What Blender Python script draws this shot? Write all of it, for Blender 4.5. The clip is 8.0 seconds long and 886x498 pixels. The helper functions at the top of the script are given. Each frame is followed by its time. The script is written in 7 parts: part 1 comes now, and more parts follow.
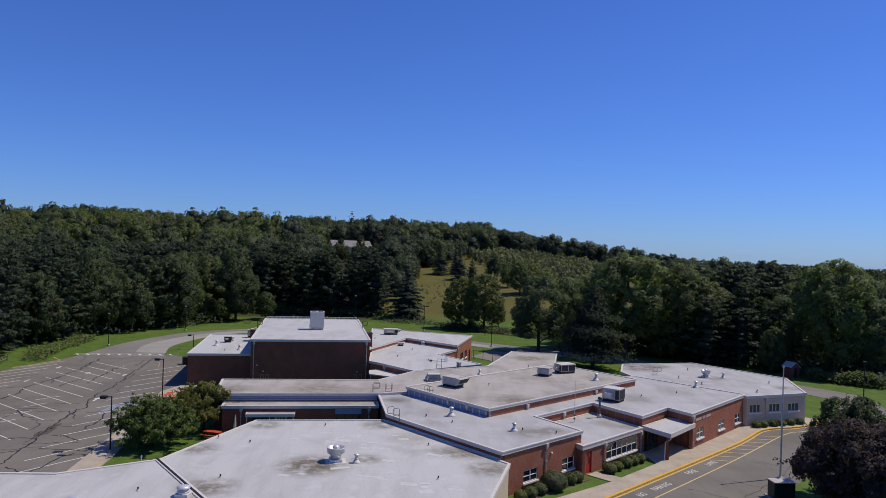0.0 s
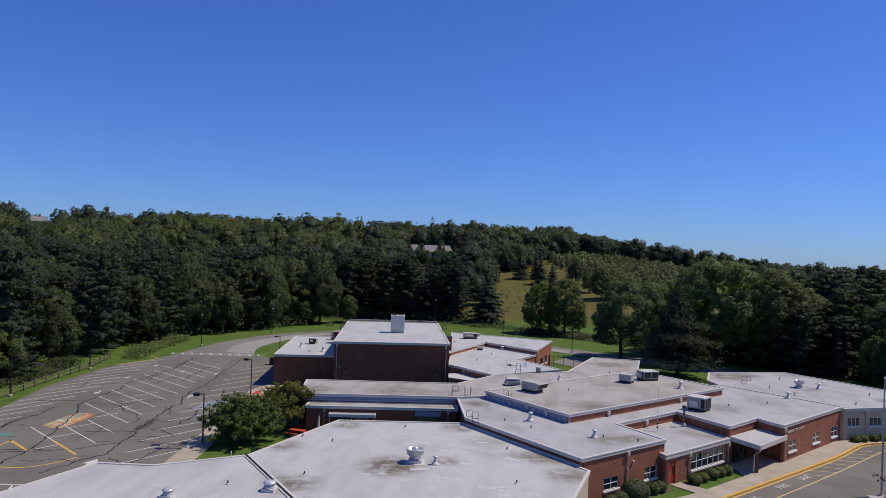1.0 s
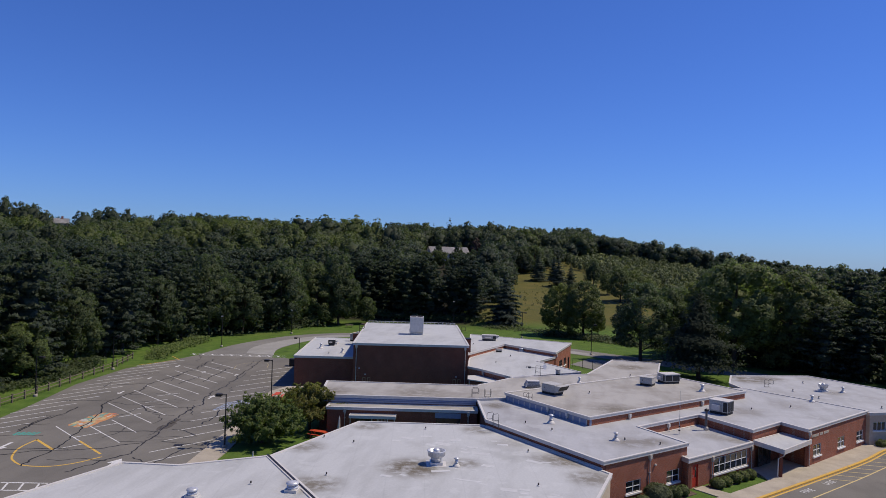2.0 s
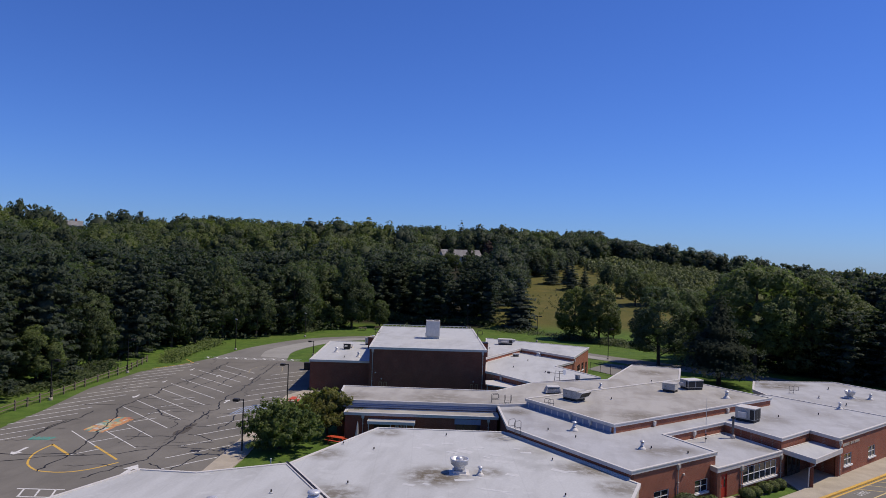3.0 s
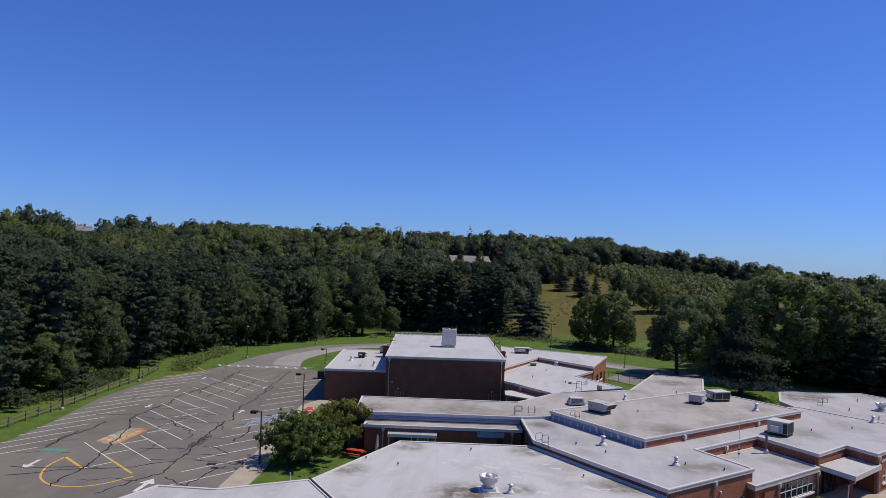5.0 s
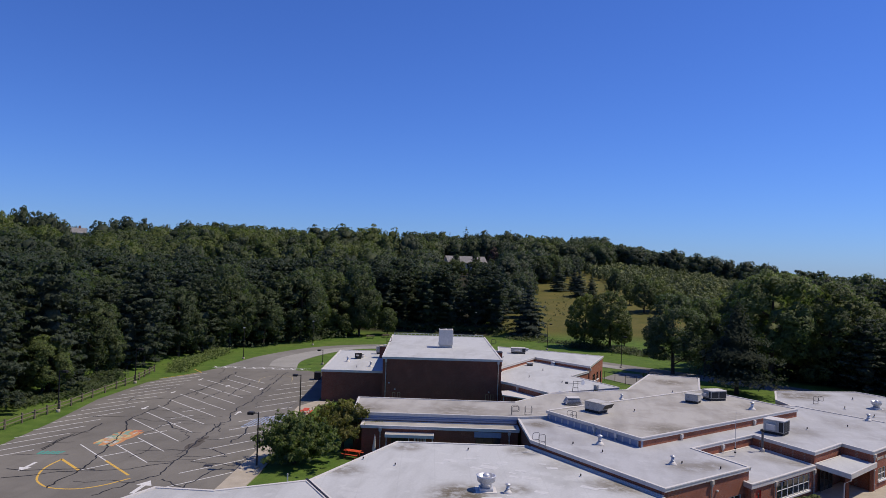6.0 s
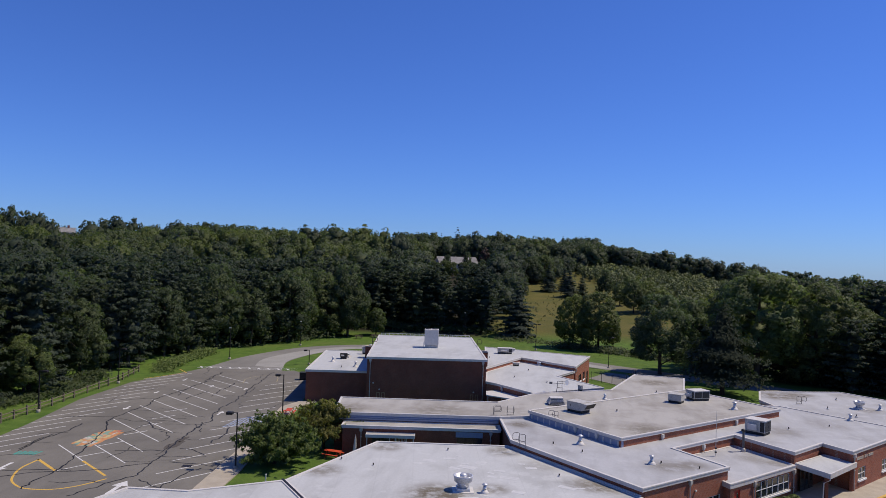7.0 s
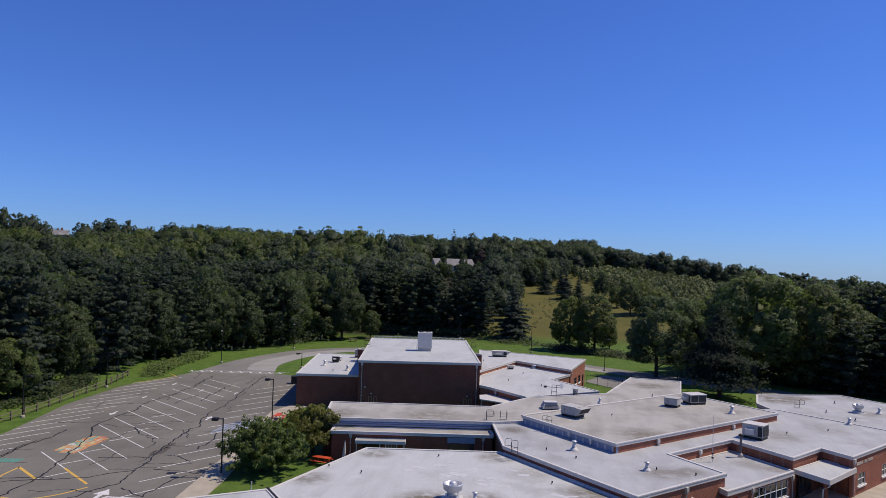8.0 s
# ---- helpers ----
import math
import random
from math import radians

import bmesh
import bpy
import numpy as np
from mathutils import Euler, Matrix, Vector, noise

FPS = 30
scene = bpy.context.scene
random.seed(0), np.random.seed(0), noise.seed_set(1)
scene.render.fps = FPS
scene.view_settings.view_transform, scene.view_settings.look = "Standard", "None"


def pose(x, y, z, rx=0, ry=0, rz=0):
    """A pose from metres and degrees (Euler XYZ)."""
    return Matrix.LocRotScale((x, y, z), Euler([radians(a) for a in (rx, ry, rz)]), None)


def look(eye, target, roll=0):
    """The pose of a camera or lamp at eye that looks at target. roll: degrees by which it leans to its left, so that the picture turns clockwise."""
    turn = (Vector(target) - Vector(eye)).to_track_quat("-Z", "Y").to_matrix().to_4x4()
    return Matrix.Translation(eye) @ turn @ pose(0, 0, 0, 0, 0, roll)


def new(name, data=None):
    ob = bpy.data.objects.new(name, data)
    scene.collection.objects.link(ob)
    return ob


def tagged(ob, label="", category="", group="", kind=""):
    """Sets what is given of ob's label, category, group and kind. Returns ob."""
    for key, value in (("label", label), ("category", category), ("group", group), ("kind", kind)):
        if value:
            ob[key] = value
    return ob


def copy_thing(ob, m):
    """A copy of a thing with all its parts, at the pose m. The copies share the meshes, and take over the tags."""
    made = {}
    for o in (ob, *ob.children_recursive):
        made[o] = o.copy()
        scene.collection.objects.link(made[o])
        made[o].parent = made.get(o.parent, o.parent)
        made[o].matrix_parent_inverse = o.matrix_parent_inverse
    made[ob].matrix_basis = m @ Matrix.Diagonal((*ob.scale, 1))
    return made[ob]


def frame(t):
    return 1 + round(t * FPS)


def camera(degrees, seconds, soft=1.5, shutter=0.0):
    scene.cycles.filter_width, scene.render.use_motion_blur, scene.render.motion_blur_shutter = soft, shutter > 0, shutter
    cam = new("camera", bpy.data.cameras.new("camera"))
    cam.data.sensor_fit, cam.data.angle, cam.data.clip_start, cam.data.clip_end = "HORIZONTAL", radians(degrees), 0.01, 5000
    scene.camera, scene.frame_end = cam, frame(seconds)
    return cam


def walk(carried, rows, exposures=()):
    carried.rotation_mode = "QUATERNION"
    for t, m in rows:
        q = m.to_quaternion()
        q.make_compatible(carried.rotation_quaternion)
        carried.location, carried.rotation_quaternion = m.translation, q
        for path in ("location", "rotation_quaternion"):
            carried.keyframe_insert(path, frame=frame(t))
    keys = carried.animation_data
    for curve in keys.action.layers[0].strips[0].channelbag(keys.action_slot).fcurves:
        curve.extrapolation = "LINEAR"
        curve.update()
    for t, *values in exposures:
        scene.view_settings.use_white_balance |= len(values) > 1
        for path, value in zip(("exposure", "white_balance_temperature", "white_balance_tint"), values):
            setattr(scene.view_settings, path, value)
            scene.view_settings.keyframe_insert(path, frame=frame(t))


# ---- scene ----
cam = camera(63.7, 8.0, soft=0.78)
PATH = [
    (0, (2.751, -1.714, 20.989), (2.686, 0.278, 20.990), 1.8),
    (0.1, (2.803, -1.725, 20.983), (2.675, 0.262, 20.985), 1.77),
    (0.2, (2.854, -1.737, 20.977), (2.675, 0.246, 20.979), 1.74),
    (0.3, (2.906, -1.748, 20.971), (2.694, 0.232, 20.974), 1.72),
    (0.4, (2.957, -1.76, 20.965), (2.723, 0.218, 20.968), 1.71),
    (0.5, (3.009, -1.771, 20.959), (2.762, 0.206, 20.962), 1.7),
    (1, (2.935, -2.031, 20.952), (2.647, -0.060, 20.959), 1.8),
    (1.5, (2.859, -2.241, 20.947), (2.545, -0.273, 20.956), 1.8),
    (3, (1.258, -1.008, 20.980), (0.896, 0.951, 20.997), 1.9),
    (3.5, (0.408, 0.007, 20.988), (0.038, 1.964, 21.011), 1.9),
    (4, (-0.247, 0.586, 21.155), (-0.626, 2.542, 21.181), 1.9),
    (4.5, (-0.955, 0.718, 21.173), (-1.333, 2.674, 21.203), 2.0),
    (6, (-1.011, 0.611, 21.151), (-1.377, 2.570, 21.185), 1.8),
    (6.5, (-0.292, 0.636, 21.074), (-0.643, 2.597, 21.109), 1.8),
    (7, (0.219, 1.147, 21.023), (-0.130, 3.109, 21.060), 1.9),
    (7.5, (0.546, 2.091, 21.031), (0.200, 4.052, 21.070), 1.9),
    (8, (0.603, 2.789, 21.029), (0.261, 4.752, 21.072), 1.8),
]
walk(cam, [(t, look(eye, target, roll)) for t, eye, target, roll in PATH],
     exposures=[(0, -0.05), (1.5, -0.06), (3.5, -0.03), (4.5, 0.02), (8, 0.04)])

# ---- light ----
SUN_AZ, SUN_EL = 22.0, 57.0            # direction towards the sun, degrees from +x and above the ground
world = bpy.data.worlds.new("sky")
scene.world = world
world.use_nodes = True
wn = world.node_tree.nodes
sky = wn.new("ShaderNodeTexSky")
sky.sky_type = "NISHITA"
sky.sun_disc = False
sky.sun_elevation = radians(SUN_EL)
sky.sun_rotation = radians(90 - SUN_AZ)
sky.altitude = 100
sky.air_density, sky.dust_density, sky.ozone_density = 1.0, 0.12, 3.0
wn["Background"].inputs["Strength"].default_value = 0.10
deep = wn.new("ShaderNodeMix")      # the clear, deep blue of a dry summer noon
deep.data_type, deep.blend_type = "RGBA", "MULTIPLY"
deep.inputs[0].default_value = 1.0
deep.inputs[7].default_value = (0.36, 0.578, 1.185, 1)
world.node_tree.links.new(sky.outputs[0], deep.inputs[6])
world.node_tree.links.new(deep.outputs[2], wn["Background"].inputs["Color"])

sun_data = bpy.data.lights.new("sun", "SUN")
sun_data.energy = 3.95
sun_data.angle = radians(0.53)
sun_data.color = (1.0, 0.885, 0.735)
sun = new("sun", sun_data)
ca, sa, ce, se = (math.cos(radians(SUN_AZ)), math.sin(radians(SUN_AZ)), math.cos(radians(SUN_EL)), math.sin(radians(SUN_EL)))
sun.matrix_world = look((300 * ca * ce, 300 * sa * ce, 300 * se), (0, 0, 0))


# ---- materials ----
class Nodes:
    """A short way to write node materials."""

    def __init__(self, name):
        self.mat = bpy.data.materials.new(name)
        self.mat.use_nodes = True
        self.tree = self.mat.node_tree
        self.bsdf = self.tree.nodes["Principled BSDF"]
        self.coords = None

    def add(self, kind, **sockets):
        n = self.tree.nodes.new(kind)
        for key, value in sockets.items():
            n.inputs[key.replace("_", " ")].default_value = value
        return n

    def link(self, a, b):
        self.tree.links.new(a, b)

    def place(self):
        if self.coords is None:
            self.coords = self.tree.nodes.new("ShaderNodeNewGeometry").outputs["Position"]
        return self.coords

    def noise(self, scale, detail=4.0, rough=0.55, stretch=None, turn=0.0):
        n = self.add("ShaderNodeTexNoise", Scale=scale, Detail=detail, Roughness=rough)
        src = self.place()
        if stretch or turn:
            m = self.add("ShaderNodeMapping")
            m.inputs["Scale"].default_value = stretch or (1, 1, 1)
            m.inputs["Rotation"].default_value = (0, 0, radians(turn))
            self.link(src, m.inputs["Vector"])
            src = m.outputs[0]
        self.link(src, n.inputs["Vector"])
        return n.outputs["Fac"]

    def ramp(self, fac, stops):
        n = self.tree.nodes.new("ShaderNodeValToRGB")
        els = n.color_ramp.elements
        while len(els) < len(stops):
            els.new(0.5)
        for e, (p, c) in zip(els, stops):
            e.position = p
            e.color = (c, c, c, 1) if isinstance(c, (int, float)) else (*c, 1)
        self.link(fac, n.inputs[0])
        return n.outputs[0]

    def mix(self, fac, a, b, blend="MIX"):
        n = self.tree.nodes.new("ShaderNodeMix")
        n.data_type, n.blend_type = "RGBA", blend
        for sock, v in ((n.inputs[0], fac), (n.inputs[6], a), (n.inputs[7], b)):
            if isinstance(v, (int, float)):
                sock.default_value = v
            elif isinstance(v, tuple):
                sock.default_value = (*v, 1)
            else:
                self.link(v, sock)
        return n.outputs[2]

    def maths(self, op, a, b=None, c=None):
        n = self.tree.nodes.new("ShaderNodeMath")
        n.operation = op
        for k, v in enumerate((a, b, c)):
            if v is None:
                continue
            if isinstance(v, (int, float)):
                n.inputs[k].default_value = v
            else:
                self.link(v, n.inputs[k])
        return n.outputs[0]

    def near(self, x, y, inner, outer):
        """1 within inner metres of a place in plan, 0 beyond outer."""
        sub = self.tree.nodes.new("ShaderNodeVectorMath")
        sub.operation = "MULTIPLY_ADD"
        self.link(self.place(), sub.inputs[0])
        sub.inputs[1].default_value = (1, 1, 0)
        sub.inputs[2].default_value = (-x, -y, 0)
        length = self.tree.nodes.new("ShaderNodeVectorMath")
        length.operation = "LENGTH"
        self.link(sub.outputs[0], length.inputs[0])
        m = self.add("ShaderNodeMapRange", From_Min=inner, From_Max=outer, To_Min=1.0, To_Max=0.0)
        m.interpolation_type = "SMOOTHSTEP"
        self.link(length.outputs["Value"], m.inputs["Value"])
        return m.outputs[0]

    def bump(self, height, strength=0.3, distance=0.02):
        n = self.add("ShaderNodeBump", Strength=strength, Distance=distance)
        self.link(height, n.inputs["Height"])
        self.link(n.outputs[0], self.bsdf.inputs["Normal"])

    def done(self, colour, roughness=0.8, metallic=0.0, specular=0.3):
        b = self.bsdf.inputs
        if isinstance(colour, tuple):
            b["Base Color"].default_value = (*colour, 1)
        else:
            self.link(colour, b["Base Color"])
        if isinstance(roughness, (int, float)):
            b["Roughness"].default_value = roughness
        else:
            self.link(roughness, b["Roughness"])
        b["Metallic"].default_value = metallic
        b["Specular IOR Level"].default_value = specular
        return self.mat


def scaled(c, k):
    return tuple(v * k for v in c)


def plain(name, colour, roughness=0.6, metallic=0.0, grain=8.0, spread=0.25):
    """Paint, metal or plastic with faint soiling at two scales."""
    n = Nodes(name)
    a = n.ramp(n.noise(grain, 5), [(0.3, scaled(colour, 1 - spread)), (0.7, scaled(colour, 1 + spread * 0.5))])
    b = n.ramp(n.noise(grain * 0.12, 3), [(0.3, 1 - spread * 0.7), (0.7, 1.0)])
    c = n.mix(1.0, a, b, "MULTIPLY")
    return n.done(c, roughness, metallic)


def roof_material(name, base, dirt, dirt_low, stains=(), turn=11.5, width=3.0, stain_tint=(0.135, 0.112, 0.072)):
    """Roof membrane: sheets with seams, faint ponding marks, grime and stains round some places."""
    n = Nodes(name)
    grime = n.noise(0.16, 6, 0.62)
    streak = n.noise(0.5, 5, 0.6, (1.0, 0.22, 1.0), turn)
    fine = n.noise(6.0, 6, 0.7)
    c = n.mix(n.ramp(grime, [(dirt_low, 0.0), (dirt_low + 0.22, 1.0)]), base, dirt)
    c = n.mix(n.ramp(streak, [(0.45, 0.0), (0.72, 0.55)]), c, scaled(dirt, 0.85))
    c = n.mix(n.ramp(n.noise(0.45, 3), [(0.60, 0.0), (0.64, 0.35)]), c, scaled(base, 1.15))
    c = n.mix(1.0, c, n.ramp(fine, [(0.25, 0.86), (0.75, 1.06)]), "MULTIPLY")
    sep = n.add("ShaderNodeMapping")
    sep.inputs["Rotation"].default_value = (0, 0, radians(-turn))
    n.link(n.place(), sep.inputs["Vector"])
    xyz = n.add("ShaderNodeSeparateXYZ")
    n.link(sep.outputs[0], xyz.inputs[0])
    fold = n.maths("PINGPONG", xyz.outputs[0], width / 2)
    seam = n.ramp(n.maths("DIVIDE", fold, width), [(0.0, 0.78), (0.022, 1.0)])
    c = n.mix(0.30, c, n.mix(1.0, c, seam, "MULTIPLY"))
    blotch = n.noise(0.9, 6, 0.7)
    for (x, y, r, k) in stains:
        m = n.maths("MULTIPLY", n.near(x, y, r * 0.2, r), n.ramp(blotch, [(0.32, 0.0), (0.55, k)]))
        c = n.mix(m, c, stain_tint)
    n.bump(n.mix(0.5, fine, grime), 0.25, 0.02)
    return n.done(c, n.ramp(fine, [(0.2, 0.55), (0.8, 0.85)]), 0, 0.25)


def brick_material(name, a, b, mortar):
    n = Nodes(name)
    # bricks run along the wall whichever way it faces: plan length mixes x and y
    xyz = n.add("ShaderNodeSeparateXYZ")
    n.link(n.place(), xyz.inputs[0])
    along = n.maths("ADD", n.maths("MULTIPLY", xyz.outputs[0], 1.0), n.maths("MULTIPLY", xyz.outputs[1], 0.62))
    vec = n.add("ShaderNodeCombineXYZ")
    n.link(along, vec.inputs[0])
    n.link(xyz.outputs[2], vec.inputs[1])
    t = n.add("ShaderNodeTexBrick", Scale=1.0)
    t.inputs["Brick Width"].default_value = 0.21
    t.inputs["Row Height"].default_value = 0.075
    t.inputs["Mortar Size"].default_value = 0.008
    t.inputs["Color1"].default_value = (*a, 1)
    t.inputs["Color2"].default_value = (*b, 1)
    t.inputs["Mortar"].default_value = (*mortar, 1)
    n.link(vec.outputs[0], t.inputs["Vector"])
    c = n.mix(1.0, t.outputs["Color"], n.ramp(n.noise(0.7, 5), [(0.3, 0.80), (0.7, 1.06)]), "MULTIPLY")
    c = n.mix(1.0, c, n.ramp(n.noise(9.0, 3), [(0.3, 0.85), (0.7, 1.1)]), "MULTIPLY")
    n.bump(t.outputs["Fac"], 0.35, -0.01)
    return n.done(c, 0.88)


def leaf_material(name, dark, light, patch=0.12, through_light=0.25, speckle=0.30, joined=False, shine=0.26):
    n = Nodes(name)
    island = n.tree.nodes.new("ShaderNodeNewGeometry").outputs["Random Per Island"]
    if joined:
        at = n.tree.nodes.new("ShaderNodeAttribute")
        at.attribute_name = "tone"
        tree = at.outputs["Fac"]
    else:
        tree = n.tree.nodes.new("ShaderNodeObjectInfo").outputs["Random"]
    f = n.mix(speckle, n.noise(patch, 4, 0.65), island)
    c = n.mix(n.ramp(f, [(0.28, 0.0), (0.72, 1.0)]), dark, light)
    hues = [(0.0, (0.66, 0.74, 0.88)), (0.45, (0.92, 0.95, 1.0)), (0.75, (1.22, 1.24, 0.86)), (1.0, (1.52, 1.50, 0.80))]
    if not joined:
        hues = [(0.0, (0.78, 0.84, 0.95)), (0.5, (0.98, 1.0, 1.0)), (1.0, (1.20, 1.20, 0.92))]
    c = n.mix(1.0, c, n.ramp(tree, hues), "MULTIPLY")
    # fine mottle: leaf tone, and self-shadow between leaves put into the colour
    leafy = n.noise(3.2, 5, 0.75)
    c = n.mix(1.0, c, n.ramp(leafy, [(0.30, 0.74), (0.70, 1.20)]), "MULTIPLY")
    n.bump(leafy, 0.7, 0.30)
    n.done(c, 0.55, 0, shine)
    t = n.tree.nodes.new("ShaderNodeBsdfTranslucent")
    n.link(n.mix(1.0, c, (1.1, 1.35, 0.75), "MULTIPLY"), t.inputs["Color"])
    m = n.tree.nodes.new("ShaderNodeMixShader")
    m.inputs[0].default_value = through_light
    n.link(n.bsdf.outputs[0], m.inputs[1])
    n.link(t.outputs[0], m.inputs[2])
    n.link(m.outputs[0], n.tree.nodes["Material Output"].inputs["Surface"])
    return n.mat


def grass_material():
    n = Nodes("grass")
    big = n.noise(0.035, 5, 0.6)
    mid = n.noise(0.5, 5, 0.65)
    fine = n.noise(9.0, 4, 0.7)
    lawn = n.mix(n.ramp(mid, [(0.3, 0.0), (0.7, 1.0)]), (0.054, 0.106, 0.016), (0.108, 0.172, 0.029))
    dry = n.mix(n.ramp(n.noise(0.12, 5, 0.7), [(0.3, 0.0), (0.7, 1.0)]), (0.076, 0.082, 0.019), (0.140, 0.118, 0.030))
    # the hill meadow is unmown and yellower than the lawn on the level
    xyz = n.add("ShaderNodeSeparateXYZ")
    n.link(n.place(), xyz.inputs[0])
    m = n.add("ShaderNodeMapRange", From_Min=0.9, From_Max=2.4)
    n.link(n.maths("ADD", xyz.outputs[2], n.maths("MULTIPLY", big, 0.8)), m.inputs["Value"])
    lawn = n.mix(n.ramp(n.noise(0.09, 6, 0.7), [(0.48, 0.0), (0.75, 0.30)]), lawn, (0.165, 0.150, 0.052))
    c = n.mix(m.outputs[0], lawn, dry)
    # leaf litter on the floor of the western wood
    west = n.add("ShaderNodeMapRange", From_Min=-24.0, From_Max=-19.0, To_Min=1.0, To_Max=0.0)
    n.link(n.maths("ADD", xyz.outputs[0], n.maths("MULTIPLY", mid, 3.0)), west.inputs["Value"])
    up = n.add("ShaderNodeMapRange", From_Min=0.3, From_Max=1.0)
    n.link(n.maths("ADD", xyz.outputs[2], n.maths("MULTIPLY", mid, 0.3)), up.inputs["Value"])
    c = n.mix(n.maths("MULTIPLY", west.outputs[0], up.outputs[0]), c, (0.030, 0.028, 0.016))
    # and under the trees behind the school, with their shade put into the colour
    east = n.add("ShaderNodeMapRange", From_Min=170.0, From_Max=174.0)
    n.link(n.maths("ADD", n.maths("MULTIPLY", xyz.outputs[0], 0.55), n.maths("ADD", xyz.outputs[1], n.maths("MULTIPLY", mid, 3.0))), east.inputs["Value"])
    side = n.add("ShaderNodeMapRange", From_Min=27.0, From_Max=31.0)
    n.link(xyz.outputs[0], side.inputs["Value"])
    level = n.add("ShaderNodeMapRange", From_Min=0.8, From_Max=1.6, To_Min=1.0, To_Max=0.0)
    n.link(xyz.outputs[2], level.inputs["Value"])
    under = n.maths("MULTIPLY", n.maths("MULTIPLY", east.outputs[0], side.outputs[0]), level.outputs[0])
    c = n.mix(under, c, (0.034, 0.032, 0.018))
    c = n.mix(1.0, c, n.ramp(fine, [(0.25, 0.62), (0.75, 1.30)]), "MULTIPLY")
    n.bump(n.mix(0.5, fine, mid), 0.6, 0.1)
    return n.done(c, 0.9, 0, 0.15)


def asphalt_material(name, base, dust):
    n = Nodes(name)
    c = n.mix(n.ramp(n.noise(0.10, 6, 0.62), [(0.35, 0.0), (0.68, 1.0)]), base, dust)
    c = n.mix(n.ramp(n.noise(0.7, 5, 0.65, (1, 0.3, 1), 100), [(0.5, 0.0), (0.8, 0.5)]), c, scaled(base, 0.75))
    c = n.mix(1.0, c, n.ramp(n.noise(14.0, 4, 0.8), [(0.25, 0.78), (0.75, 1.18)]), "MULTIPLY")
    n.bump(n.noise(30, 3, 0.8), 0.3, 0.01)
    return n.done(c, 0.92, 0, 0.2)


def worn_paint(name, colour, under, wear=0.42):
    n = Nodes(name)
    f = n.ramp(n.noise(3.5, 6, 0.75), [(wear - 0.06, 0.75), (wear + 0.08, 0.0)])
    c = n.mix(f, colour, under)
    return n.done(c, 0.8)


def concrete_material(name, base):
    n = Nodes(name)
    c = n.mix(n.ramp(n.noise(0.5, 6, 0.65), [(0.35, 0.0), (0.7, 1.0)]), base, scaled(base, 0.72))
    c = n.mix(1.0, c, n.ramp(n.noise(12.0, 4, 0.8), [(0.25, 0.85), (0.75, 1.1)]), "MULTIPLY")
    return n.done(c, 0.88)


def glass_material():
    n = Nodes("window_glass")
    return n.done((0.02, 0.025, 0.03), 0.06, 0, 0.9)


ASPHALT = asphalt_material("asphalt", (0.146, 0.136, 0.118), (0.201, 0.187, 0.160))
ROAD = asphalt_material("old_asphalt", (0.17, 0.162, 0.146), (0.225, 0.215, 0.19))
PALE_ROAD = asphalt_material("pale_asphalt", (0.27, 0.26, 0.235), (0.33, 0.32, 0.29))
CONCRETE = concrete_material("concrete", (0.45, 0.395, 0.31))
GRASS = grass_material()
ROOF_WHITE = roof_material("roof_white", (0.49, 0.495, 0.48), (0.39, 0.39, 0.37), 0.54,
                           [(-9.2, 55.5, 3.9, 1.0), (-5.2, 57.9, 2.0, 0.7), (5.3, 56.6, 3.0, 0.75), (1.8, 61.0, 2.6, 0.45), (-2.0, 65.4, 2.6, 0.35), (-5.0, 78.4, 2.0, 0.7), (9.2, 70.0, 4.0, 0.35), (10.0, 65.6, 3.0, 0.45), (-19.8, 59.0, 2.6, 0.7), (-15.5, 49.5, 3.0, 0.85), (3.5, 61.0, 3.0, 0.8),
                            (-5.5, 69.5, 2.5, 0.7), (-4.5, 77.5, 3.0, 0.8), (8.0, 62.5, 2.2, 0.7), (11.5, 66.5, 3.2, 0.55),
                            (38.6, 101.6, 3.0, 0.55), (29.5, 107.5, 4.0, 0.9), (36.0, 104.0, 5.0, 0.5), (-16.4, 67.8, 2.4, 0.7), (19.5, 76.0, 3.0, 0.4), (2.0, 100.0, 3.0, 0.5)])
ROOF_GREY = roof_material("roof_grey", (0.435, 0.437, 0.437), (0.34, 0.335, 0.325), 0.50,
                          [(9.2, 66.0, 3.0, 0.6), (11.5, 67.2, 2.4, 0.6), (18.6, 75.6, 2.6, 0.5), (20.4, 74.4, 1.6, 0.6), (23.0, 84.5, 4.0, 0.45), (30.0, 89.5, 4.0, 0.35), (-4.6, 78.4, 2.2, 0.8),
                           (38.6, 101.6, 3.0, 0.6), (29.5, 108.5, 4.5, 0.9), (33.0, 110.5, 3.5, 0.7), (46.5, 95.5, 2.5, 0.7), (40.0, 112.5, 3.0, 0.5)], 46.5, 3.0)
ROOF_TAN = roof_material("roof_tan", (0.415, 0.395, 0.352), (0.285, 0.262, 0.222), 0.47,
                         [(8.5, 76.0, 4.0, 0.7), (2.0, 92.0, 3.5, 0.7), (-14.0, 82.0, 5.0, 0.6), (-24.0, 80.0, 3.0, 0.7), (13.0, 112.0, 4.0, 0.8), (20.0, 92.0, 3.0, 0.5)], 46.5, 4.0)
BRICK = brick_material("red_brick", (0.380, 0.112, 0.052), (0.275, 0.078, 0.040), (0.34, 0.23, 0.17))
# darker copy of the red brick, with the shade on shaded walls in its colour
BRICK_SHADED = brick_material("dark_brick", (0.240, 0.072, 0.040), (0.185, 0.055, 0.032), (0.21, 0.125, 0.085))
